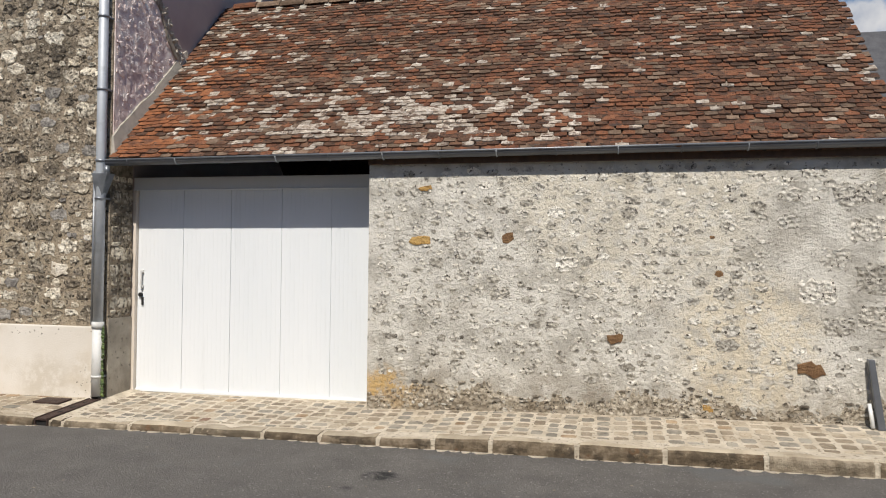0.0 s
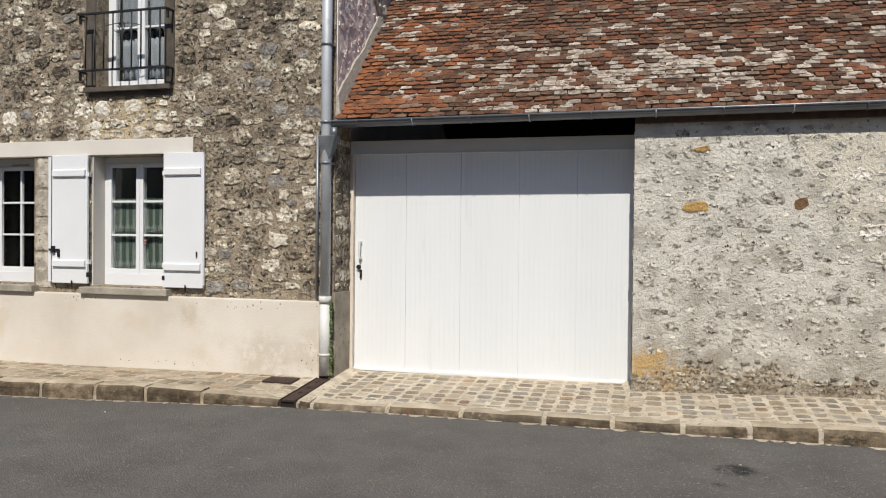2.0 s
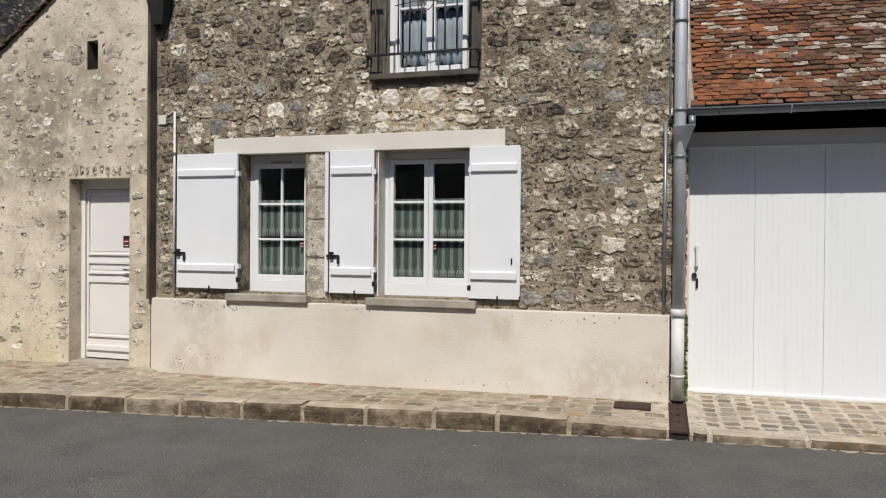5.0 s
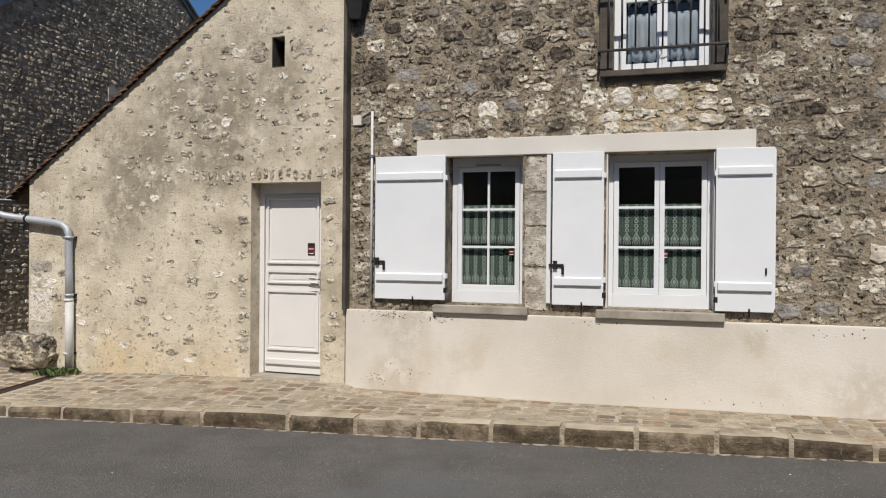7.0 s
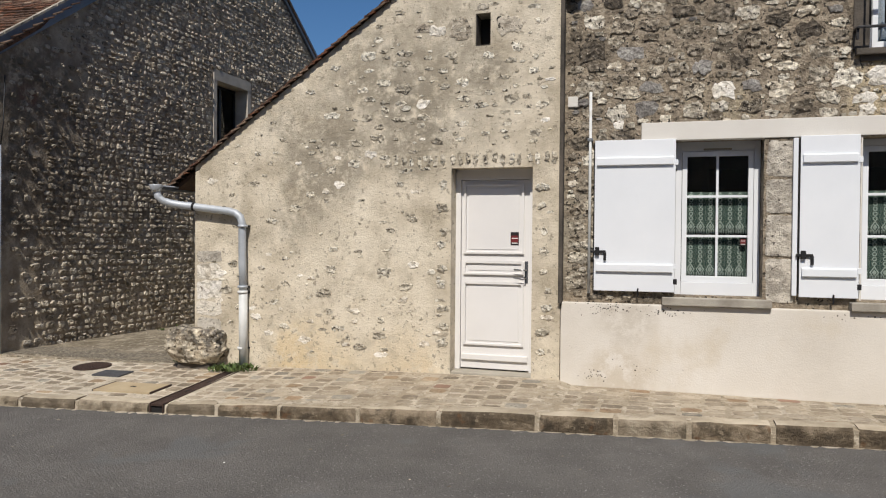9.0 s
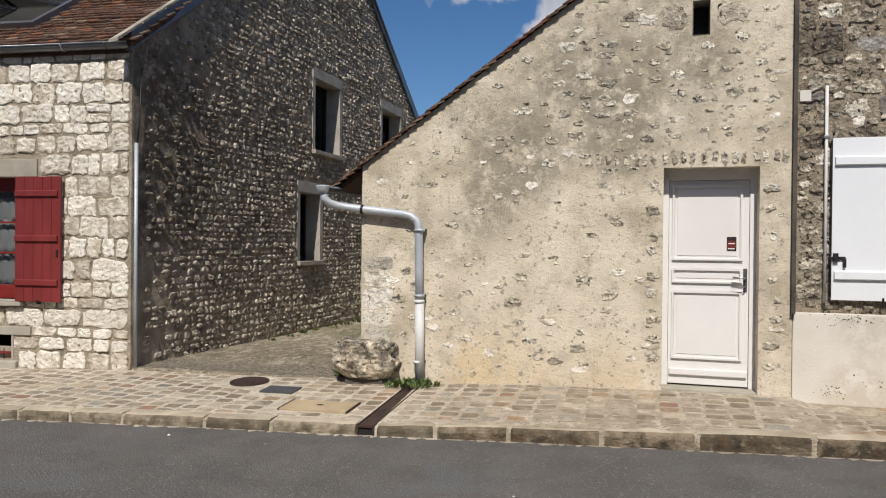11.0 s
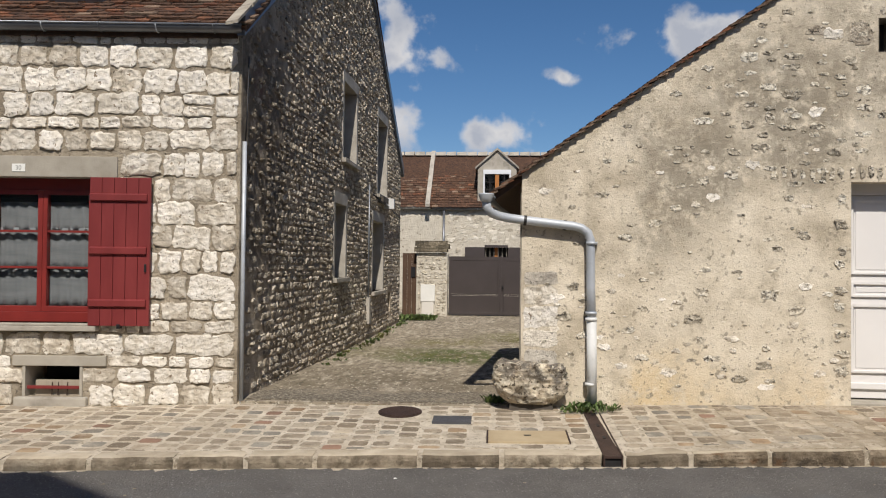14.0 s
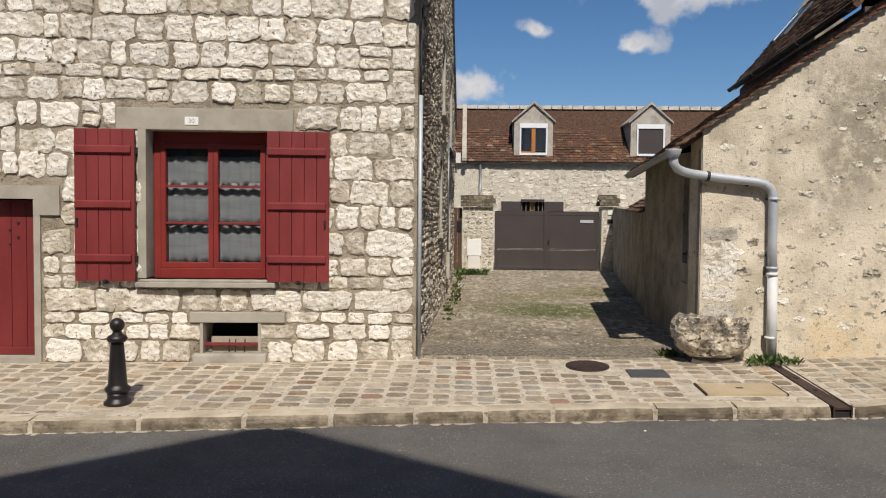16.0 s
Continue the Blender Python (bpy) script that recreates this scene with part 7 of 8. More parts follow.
side_window("window_5", WIN_A, "dark window in a lime-washed surround", IRON)
side_window("window_6", WIN_B, "upper window near the back of the lane", IRON)
side_window("window_7", WIN_C, "small dark window in a plain surround", IRON)
side_window("window_8", WIN_D, "dark lower window in a lime-washed surround", IRON)
_m = Mesh()
bar(_m, SIDE, 17.2, 17.6, 0.3, 0.75, -0.2, -0.12)
structure(_m.make("vent_door", SOOT), "small dark vent in the lane wall", "vent")
_c = thing("cable_box", "small grey cable box with a pipe on the lane wall", "box", SIDE(14.6, 0.4, 0.05))
one_bar("box", SIDE, 14.45, 14.6, 0.25, 0.75, 0.0, 0.08, FRAME_S, _c)
Mesh().tube([SIDE(14.52, 0.75, 0.04), SIDE(14.52, 2.9, 0.04)], 0.015, 8).make("conduit", ZINC, _c, smooth=True)
_c = thing("old_bracket", "rusty bracket and cables on the lane wall", "bracket", SIDE(16.2, 2.75, 0.1))
Mesh().tube([SIDE(14.9, 2.75, 0.05), SIDE(15.6, 2.66, 0.09), SIDE(16.6, 2.62, 0.1), SIDE(18.6, 2.5, 0.06)], 0.02, 8).make("cable", IRON, _c, smooth=True)
one_bar("insulator", SIDE, 16.5, 16.6, 2.58, 2.80, 0.0, 0.22, PIPE_WHITE, _c)
one_bar("arm", SIDE, 15.7, 16.4, 2.66, 2.78, 0.0, 0.12, STAIN_SHADE, _c)

# ---- yard at the end of the lane ----
rng = random.Random(41)
yz = lane_z(21.2)
gate = thing("yard_gate", "closed brown-grey metal double gate with recessed panels", "gate", (-15.14, 21.2, yz))
for _x0, _x1, _nm in ((-16.57, -15.15, "gate_leaf"), (-15.13, -13.71, "gate_leaf")):
    lf = Mesh().box(_x0, _x0 + 0.07, 21.18, 21.23, yz + 0.03, 1.60).box(_x1 - 0.07, _x1, 21.18, 21.23, yz + 0.03, 1.60).box(_x0 + 0.07, _x1 - 0.07, 21.18, 21.23, 1.49, 1.60).box(_x0 + 0.07, _x1 - 0.07, 21.18, 21.23, yz + 0.03, yz + 0.10)
    lf.box(_x0 + 0.07, _x1 - 0.07, 21.196, 21.228, 0.53, 0.56)
    leaf = lf.make(_nm, GATE, gate, bevel=0.004)
    Mesh().box(_x0 + 0.07, _x1 - 0.07, 21.185, 21.22, yz + 0.10, 0.525).make("panel", GATE, leaf)
    Mesh().box(_x0 + 0.07, _x1 - 0.07, 21.187, 21.22, 0.565, 1.49).make("panel", GATE, leaf)
Mesh().box(-15.165, -15.115, 21.165, 21.235, yz + 0.03, 1.62).make("meeting_bar", GATE, gate, bevel=0.004)
Mesh().box(-14.22, -13.86, 21.165, 21.18, 1.29, 1.37).make("letter_flap", ZINC_PALE, gate, "pale metal letter flap")
Mesh().box(-15.11, -15.07, 21.13, 21.18, 0.72, 0.80).make("gate_handle", IRON, gate)


def pillar(x0, x1, y0, y1, top, name):
    root = thing("gate_pillar", name, "pillar", ((x0 + x1) / 2, y0, yz))
    Mesh().box(x0, x1, y0, y1, yz - 0.1, top).make("shaft", BACK_MORTAR, root, bevel=0.02)
    for a, b, w, h in courses(x0 + 0.02, x1 - 0.02, yz + 0.02, top - 0.02, (0.07, 0.15), (0.09, 0.2), [(-17.33, -16.93, -0.1, 0.85)] if x0 < -17 else [], rng, 0.02, 0.03):
        m = Mesh()
        stone(m, lambda p, q, o: (p, y0 - o, q), a, b, w * rng.uniform(0.6, 1), h * rng.uniform(0.6, 1), rng.uniform(0.006, 0.02), rng, 8, 2.8, 0.15)
        m.make("stone", BACK_WALL if rng.random() < 0.6 else STONE_G, root)
    m = Mesh()
    for side in (0, 1):
        for r in range(3):
            for c in range(int((x1 - x0 + 0.12) / 0.13)):
                xx = x0 - 0.06 + c * 0.13 + (0.06 if r % 2 else 0)
                ya = y0 - 0.10 + r * 0.10 if side == 0 else y1 + 0.10 - r * 0.10
                yb = ya + (0.17 if side == 0 else -0.17)
                za = top + 0.02 + r * 0.085
                m.hexa([(xx, ya, za), (xx + 0.122, ya, za + rng.uniform(-0.006, 0.006)), (xx + 0.122, yb, za + 0.12), (xx, yb, za + 0.12)], [(xx, ya, za + 0.018), (xx + 0.122, ya, za + 0.018), (xx + 0.122, yb, za + 0.138), (xx, yb, za + 0.138)])
    m.make("coping_tiles", TILE_MOSS, root)
    return root


pillar(-17.46, -16.60, 21.05, 21.55, 1.70, "stone gate pillar with tiled coping and meter box")
pillar(-13.66, -13.22, 21.05, 21.55, 1.74, "narrow stone gate pillar with tiled coping")
_c = thing("meter_box", "white plastic meter box on the gate pillar", "box", (-17.15, 21.05, 0.4))
Mesh().box(-17.33, -16.94, 20.98, 21.05, 0.36, 0.82).make("cover", PLATE, _c, bevel=0.01)
Mesh().box(-17.30, -16.97, 20.99, 21.05, yz, 0.355).make("base", LINTEL_W, _c, bevel=0.006)
for _z in (0.98, 1.28, 1.52):
    _c = thing("wall_plate", "small pale plate on the gate pillar", "sign", (-13.42, 21.04, _z), "pillar plates")
    Mesh().box(-13.50, -13.36, 21.02, 21.05, _z, _z + 0.12).make("plate", PLATE if _z != 1.28 else IRON, _c, bevel=0.004)
_c = thing("wooden_gate", "brown wooden side gate beside the pillar", "gate", (-17.62, 21.2, yz))
for _k in range(3):
    Mesh().box(-17.86 + 0.13 * _k, -17.735 + 0.13 * _k, 21.22, 21.25, yz, 1.68).make("plank", WOOD_BROWN, _c, bevel=0.004)
Mesh().box(-17.62, -17.50, 21.19, 21.22, 1.02, 1.30).make("letter_box", IRON, _c, "dark letter box")

back_wall = structure(wall("wall_yard_house", lambda a, b, o: (a, 24.4 - o, b), -19.5, -8.6, -0.4, 3.22, 0.4, [(-15.95, -14.75, 0.9, 1.92)], BACK_MORTAR), "pale stone wall of the yard house", "wall")
pieces("stone", scatter(-16.85, -9, 0.1, 3.05, 420, (0.12, 0.30), rng, [(-16.3, -14.2, 0, 2.05)], None, 0.52), lambda a, b, o: (a, 24.4 - o, b), BACK_WALL, back_wall, 120, rng, (0.004, 0.018), lambda a, b: abs(a + 14.5), n=8, power=2.8, rough=0.18, label="pale field stones")
yard_roof = slab("roof_yard_house", [(-19.5, 24.28, 3.19), (-8.6, 24.28, 3.19), (-8.6, 26.42, 5.14), (-19.5, 26.42, 5.14)], 0.08, TILE_DARK, "brown tiled roof of the yard house")
slab("roof_yard_house_back", [(-19.5, 28.7, 3.14), (-8.6, 28.7, 3.14), (-8.6, 26.42, 5.14), (-19.5, 26.42, 5.14)], 0.08, TILE_DARK, "rear slope of the yard house roof")
_up = Vector((0, 2.32, 2.0)).normalized()
tiled_roof("roof_tiles", yard_roof, (-19.3, 24.22, 3.16), (1, 0, 0), _up, 10.6, 2.9, [TILE_DARK, TILE_RED, TILE_TAN], lambda s, r: 0 if rng.random() < 0.82 else (1 if rng.random() < 0.5 else 2), rng, 0, exposure=0.13, tile=0.2)
_m = Mesh()
for _k in range(30):
    _x = -19.5 + 0.36 * _k
    _m.hexa([(_x, 26.3, 5.12), (_x + 0.33, 26.3, 5.12), (_x + 0.33, 26.54, 5.12), (_x, 26.54, 5.12)], [(_x, 26.36, 5.24), (_x + 0.33, 26.36, 5.26), (_x + 0.33, 26.48, 5.26), (_x, 26.48, 5.24)])
_m.make("ridge_tiles", CEMENT_PALE, yard_roof)
_m = Mesh().hexa([(-17.50, 24.05, 3.18), (-17.36, 24.05, 3.18), (-17.36, 26.4, 5.2), (-17.50, 26.4, 5.2)], [(-17.50, 24.05, 3.27), (-17.36, 24.05, 3.27), (-17.36, 26.4, 5.29), (-17.50, 26.4, 5.29)])
_m.make("party_verge", CEMENT_PALE, yard_roof)
half_gutter("gutter", "dark brown gutter along the yard house eaves", (-17.3, 24.30, 3.16), (-8.6, 24.30, 3.16), 0.055, GUTTER, 9)
half_gutter("gutter", "pale gutter of the adjoining roof", (-19.5, 24.30, 3.18), (-17.35, 24.30, 3.18), 0.055, PIPE_WHITE, 3)
_c = thing("downpipe", "dark downpipe on the yard house wall", "pipe", (-16.92, 24.33, 0))
Mesh().tube([(-16.92, 24.33, -0.02), (-16.92, 24.33, 3.1)], 0.04, 12).make("tube", GUTTER, _c, smooth=True)


def dormer(x0, x1, shut):
    root = structure(empty_at("dormer", ((x0 + x1) / 2, 24.45, 3.3)), "rendered gabled dormer with a white framed window" + (", blind closed" if shut else ""), "dormer")
    mid, y = (x0 + x1) / 2, 24.45
    m = Mesh()
    prof = [(x0, 3.38), (x1, 3.38), (x1, 4.50), (mid, 5.02), (x0, 4.50)]
    m.hexa([(x, y, z) for x, z in prof], [(x, y + 1.6, z) for x, z in prof])
    m.make("cheeks", CEMENT_PALE, root)
    m = Mesh()
    for s in (-1, 1):
        e = x0 - 0.08 if s < 0 else x1 + 0.08
        m.hexa([(e, y - 0.07, 4.42), (mid, y - 0.07, 5.03), (mid, y + 1.7, 5.03), (e, y + 1.7, 4.42)], [(e, y - 0.07, 4.48), (mid, y - 0.07, 5.10), (mid, y + 1.7, 5.10), (e, y + 1.7, 4.48)])
    m.make("dormer_roof", SILL, root)
    w0, w1 = mid - 0.44, mid + 0.44
    m = Mesh().box(w0, w0 + 0.05, y - 0.05, y + 0.02, 3.45, 4.38).box(w1 - 0.05, w1, y - 0.05, y + 0.02, 3.45, 4.38).box(w0, w1, y - 0.06, y + 0.02, 4.26, 4.40).box(w0, w1, y - 0.06, y + 0.02, 3.40, 3.47)
    m.make("window_frame", WHITE, root, "white window frame")
    if shut:
        Mesh().box(w0 + 0.05, w1 - 0.05, y - 0.03, y + 0.02, 3.47, 4.26).make("roller_blind", GATE, root, "dark closed roller blind")
    else:
        m = Mesh().box(mid - 0.06, mid + 0.06, y - 0.035, y + 0.02, 3.47, 4.26).box(w0 + 0.05, mid - 0.06, y - 0.03, y + 0.02, 3.47, 3.52)
        m.make("mullion", WOOD_ORANGE, root, "orange varnished mullion")
        for p, q in ((w0 + 0.05, mid - 0.06), (mid + 0.06, w1 - 0.05)):
            Mesh().box(p, q, y - 0.012, y - 0.006, 3.5, 4.26).make("pane", GLASS, root)
            Mesh().box(p, q, y - 0.003, y + 0.0, 3.5, 4.26).make("dark_room", DARKROOM, root)
            for z in (3.75, 4.0):
                Mesh().box(p, q, y - 0.025, y - 0.012, z, z + 0.02).make("glazing_bar", GATE, root)
            Mesh().box((p + q) / 2 - 0.01, (p + q) / 2 + 0.01, y - 0.026, y - 0.013, 3.5, 4.26).make("glazing_bar", GATE, root)


dormer(-15.86, -14.63, False)
dormer(-12.18, -10.93, True)
_c = structure(empty_at("window_9", (-15.35, 24.4, 1.0)), "brown framed yard house window with dark shutters", "window")
for _p, _q in ((-16.24, -15.62), (-14.88, -14.27)):
    Mesh().box(_p, _q, 24.34, 24.37, 0.9, 1.93).make("shutter", GATE, _c, "dark brown shutter", bevel=0.004)
Mesh().box(-15.62, -14.88, 24.30, 24.37, 1.92, 2.0).make("lintel", GATE, _c)
Mesh().box(-15.30, -15.18, 24.5, 24.55, 0.9, 1.92).make("mullion", WOOD_ORANGE, _c)
Mesh().box(-16.0, -14.7, 24.6, 24.64, 0.85, 1.95).make("dark_room", DARKROOM, _c)
for _k in range(6):
    Mesh().tube([(-15.58 + 0.13 * _k, 24.42, 0.9), (-15.58 + 0.13 * _k, 24.42, 1.92)], 0.009, 6).make("bar", SILL, _c)
_c = thing("ladder", "pale wooden ladder leaning on the yard house", "ladder", (-16.45, 24.0, 0))
for _x in (-18.86, -18.52):
    Mesh().tube([(_x, 23.75, -0.03), (_x, 24.33, 2.75)], 0.022, 8).make("stile", WOOD_GREY, _c, smooth=True)
for _k in range(9):
    _z = 0.3 + 0.28 * _k
    Mesh().tube([(-18.86, 23.75 + 0.58 * _z / 2.75, _z), (-18.52, 23.75 + 0.58 * _z / 2.75, _z)], 0.016, 8).make("rung", WOOD_GREY, _c, smooth=True)

# slate roofed house beyond the garage
structure(Mesh().box(4.9, 14.0, 18.0, 24.0, 0, 4.6).make("wall_far_house", OPPOSITE), "rendered wall of a far house", "wall")
_fr = slab("roof_far_house", [(4.6, 17.8, 4.5), (14.2, 17.8, 4.5), (14.2, 21.0, 7.6), (4.6, 21.0, 7.6)], 0.1, SLATE, "grey slate roof of a far house")
slab("roof_far_house_back", [(4.6, 24.2, 4.5), (14.2, 24.2, 4.5), (14.2, 21.0, 7.6), (4.6, 21.0, 7.6)], 0.1, SLATE, "rear slope of the far slate roof")

# opposite side of the street, behind the walker
_o = Mesh().box(-60, -22.3, -9, -3.0, -0.6, 4.6).box(-12.7, 30, -9, -3.0, -0.6, 4.3)
structure(_o.make("wall_opposite", OPPOSITE), "plain rendered fronts across the street", "wall")
_o = Mesh()
for _x0, _x1, _z in ((-60, -22.3, 4.55), (-12.7, 30, 4.25)):
    _o.hexa([(_x0, -2.7, _z), (_x1, -2.7, _z), (_x1, -9.3, _z), (_x0, -9.3, _z)], [(_x0, -5.8, _z + 1.9), (_x1, -5.8, _z + 1.9), (_x1, -6.2, _z + 1.9), (_x0, -6.2, _z + 1.9)])
structure(_o.make("roof_opposite", TILE_DARK), "tiled roofs across the street", "roof")
_o = Mesh()
_ax, _az, _pitch = -17.83, 10.80, 0.98
_prof = [(_ax - 4.4, -0.6), (_ax + 4.4, -0.6), (_ax + 4.4, _az - 4.4 * _pitch), (_ax + 0.14, _az - 0.10), (_ax - 0.14, _az - 0.10), (_ax - 4.4, _az - 4.4 * _pitch)]
_o.hexa([(x, -3.0, z) for x, z in _prof], [(x, -12.0, z) for x, z in _prof])
structure(_o.make("wall_opposite_gable", OPPOSITE), "tall gabled front across the street", "wall")

# ---- kerb ----
rng = random.Random(51)
kerb = structure(empty_at("kerb", (-9, 6.2, 0)), "row of worn sandstone kerb stones", "kerb")
DRAINS = ((-5.515, -5.365), (-14.535, -14.385))
x = 3.1
_fill = Mesh()
while x > -23.0:
    length = rng.uniform(0.50, 0.86)
    e = x - length
    for d0, d1 in DRAINS:
        if x > d1 and e < d1 + 0.15:
            e = d1 + 0.005
    m = Mesh()
    n = 4
    rings = []
    drop = rng.uniform(-0.006, 0.006)
    for k in range(n + 1):
        q = x + (e - x) * k / n
        q = min(x - 0.020, max(e + 0.020, q))
        ky, kz, rz = kerb_y(q) + rng.uniform(-0.005, 0.005), kerb_z(q) + drop + rng.uniform(-0.004, 0.004), road_z(q) - 0.08
        worn = rng.uniform(0.0, 0.008)
        rings.append([(q, ky + 0.006, rz), (q, ky, kz - 0.045 - worn), (q, ky + 0.008, kz - 0.02 - worn), (q, ky + 0.025 + worn, kz - 0.006), (q, ky + 0.06, kz + 0.002), (q, ky + 0.17, kz + 0.004), (q, ky + 0.17, rz)])
    verts = [p for r in rings for p in r]
    w = 7
    faces = [(k * w + i, k * w + (i + 1) % w, (k + 1) * w + (i + 1) % w, (k + 1) * w + i) for k in range(n) for i in range(w)]
    m.add(verts, faces)
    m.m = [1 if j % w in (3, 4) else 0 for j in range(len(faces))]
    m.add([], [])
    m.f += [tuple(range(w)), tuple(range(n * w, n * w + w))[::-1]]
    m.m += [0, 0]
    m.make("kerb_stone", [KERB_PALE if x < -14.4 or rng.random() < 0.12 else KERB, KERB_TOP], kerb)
    _fill.hexa([(e - 0.026, kerb_y(e) + 0.007, road_z(e) - 0.05), (e + 0.026, kerb_y(e) + 0.007, road_z(e) - 0.05), (e + 0.026, kerb_y(e) + 0.16, road_z(e)), (e - 0.026, kerb_y(e) + 0.16, road_z(e))],
               [(e - 0.026, kerb_y(e) + 0.016, kerb_z(e) - 0.012), (e + 0.026, kerb_y(e) + 0.016, kerb_z(e) - 0.012), (e + 0.026, kerb_y(e) + 0.16, kerb_z(e) - 0.003), (e - 0.026, kerb_y(e) + 0.16, kerb_z(e) - 0.003)])
    x = e
    for d0, d1 in DRAINS:
        if abs(x - d1) < 0.02:
            x = d0
_fill.make("joint_mortar", JOINT, kerb, "pale joint mortar")
_m = Mesh()
_q = 3.0
while _q > -22.8:
    _l = rng.uniform(0.05, 0.22)
    if rng.random() < 0.85:
        _wd = rng.uniform(0.012, 0.06)
        _pts = [(_q, kerb_y(_q) + 0.01), (_q - _l * 0.3, kerb_y(_q) - _wd * rng.uniform(0.4, 1)), (_q - _l * 0.7, kerb_y(_q) - _wd), (_q - _l, kerb_y(_q - _l) + 0.01)]
        _m.hexa([(a, b, road_z(a) - 0.01) for a, b in _pts], [(a, b, road_z(a) + 0.004) for a, b in _pts])
    _q -= _l
stuff(_m.make("mortar_spill", JOINT, kerb, "pale mortar spilled along the kerb foot"))

# ---- drains, covers and slabs in the pavement ----
for d0, d1 in DRAINS:
    y0, y1 = kerb_y(d0) - 0.0, front(d0 - 0.02) - 0.02 if d0 < -10 else 7.27
    root = thing("drain_channel", "rusty iron drain channel across the pavement", "drain", ((d0 + d1) / 2, y0, pave_at(d0, y0 + 0.1)), "drain channels")
    za, zb = pave_at(d0, y0), pave_at(d0, y1)
    Mesh().hexa([(d0 + 0.012, y0 + 0.005, za - 0.02), (d1 - 0.012, y0 + 0.005, za - 0.02), (d1 - 0.012, y1, zb - 0.02), (d0 + 0.012, y1, zb - 0.02)],
                [(d0 + 0.012, y0 + 0.005, za - 0.004), (d1 - 0.012, y0 + 0.005, za - 0.004), (d1 - 0.012, y1, zb - 0.002), (d0 + 0.012, y1, zb - 0.002)]).make("cover", RUST, root)
    for s in (d0, d1 - 0.012):
        Mesh().hexa([(s, y0, za - 0.09), (s + 0.012, y0, za - 0.09), (s + 0.012, y1, zb - 0.09), (s, y1, zb - 0.09)], [(s, y0, za + 0.004), (s + 0.012, y0, za + 0.004), (s + 0.012, y1, zb + 0.004), (s, y1, zb + 0.004)]).make("side_rail", RUST, root)
    for k in range(3):
        ys = y0 + (y1 - y0) * (0.3 + 0.24 * k)
        zs = za + (zb - za) * (0.3 + 0.24 * k)
        Mesh().box((d0 + d1) / 2 - 0.012, (d0 + d1) / 2 + 0.012, ys, ys + 0.13, zs - 0.004, zs + 0.002).make("slot", SOOT, root)
    Mesh().box(d0 + 0.012, d1 - 0.012, y0 + 0.02, y0 + 0.05, road_z(d0) - 0.02, za - 0.02).make("mouth", SOOT, root)


def flush(x0, x1, y0, y1, up=0.010, low=0.05):
    c = [(x0, y0), (x1, y0), (x1, y1), (x0, y1)]
    return [(a, b, pave_at(a, b) - low) for a, b in c], [(a, b, pave_at(a, b) + up) for a, b in c]


cover = thing("manhole_cover", "round brown iron manhole cover set in stone setts", "manhole", (-16.25, 7.32, pave_at(-16.25, 7.32)))
_ring = [(-16.25 + 0.19 * math.cos(a), 7.30 + 0.19 * math.sin(a)) for a in (2 * math.pi * i / 28 for i in range(28))]
Mesh().hexa([(a, b, pave_at(a, b) - 0.05) for a, b in _ring], [(a, b, pave_at(a, b) + 0.010) for a, b in _ring]).make("lid", RUST, cover)
_ring = [(-16.25 + 0.207 * math.cos(a), 7.30 + 0.207 * math.sin(a)) for a in (2 * math.pi * i / 28 for i in range(28))]
Mesh().hexa([(a, b, pave_at(a, b) - 0.05) for a, b in _ring], [(a, b, pave_at(a, b) + 0.005) for a, b in _ring]).make("rim", RUST, cover)
cover = thing("drain_cover", "dark grey rectangular metal cover in the setts", "cover", (-15.74, 7.0, pave_at(-15.74, 7.0)), "small covers")
Mesh().hexa(*flush(-15.92, -15.57, 6.90, 7.14)).make("lid", SLATE, cover)
cover = thing("drain_cover", "dark brown slotted metal cover near the wall", "cover", (-5.8, 7.05, pave_at(-5.8, 7.05)), "small covers")
Mesh().hexa(*flush(-5.97, -5.66, 6.98, 7.19)).make("lid", RUST, cover)
slab_c = thing("stone_cover", "tan stone slab cover with iron edges", "cover", (-15.1, 6.55, pave_at(-15.1, 6.5)))
Mesh().hexa(*flush(-15.42, -14.76, 6.33, 6.66)).make("slab", material("tan_slab", [(0.36, 0.28, 0.17), (0.46, 0.37, 0.24)], 3.0, 0.9, 0.3, 50), slab_c)
Mesh().hexa(*flush(-15.43, -15.415, 6.33, 6.67, 0.013)).make("edge_strip", RUST, slab_c)
Mesh().hexa(*flush(-14.765, -14.75, 6.33, 6.67, 0.013)).make("edge_strip", RUST, slab_c)
Mesh().hexa(*flush(-15.12, -15.06, 6.50, 6.53, 0.014)).make("lifting_eye", SOOT, slab_c)
COVERS = [(-16.50, -16.0, 7.05, 7.55), (-15.93, -15.56, 6.88, 7.16), (-5.99, -5.64, 6.96, 7.21), (-15.44, -14.74, 6.31, 6.68)] + [(d0 - 0.03, d1 + 0.03, 5.5, 7.7) for d0, d1 in DRAINS]

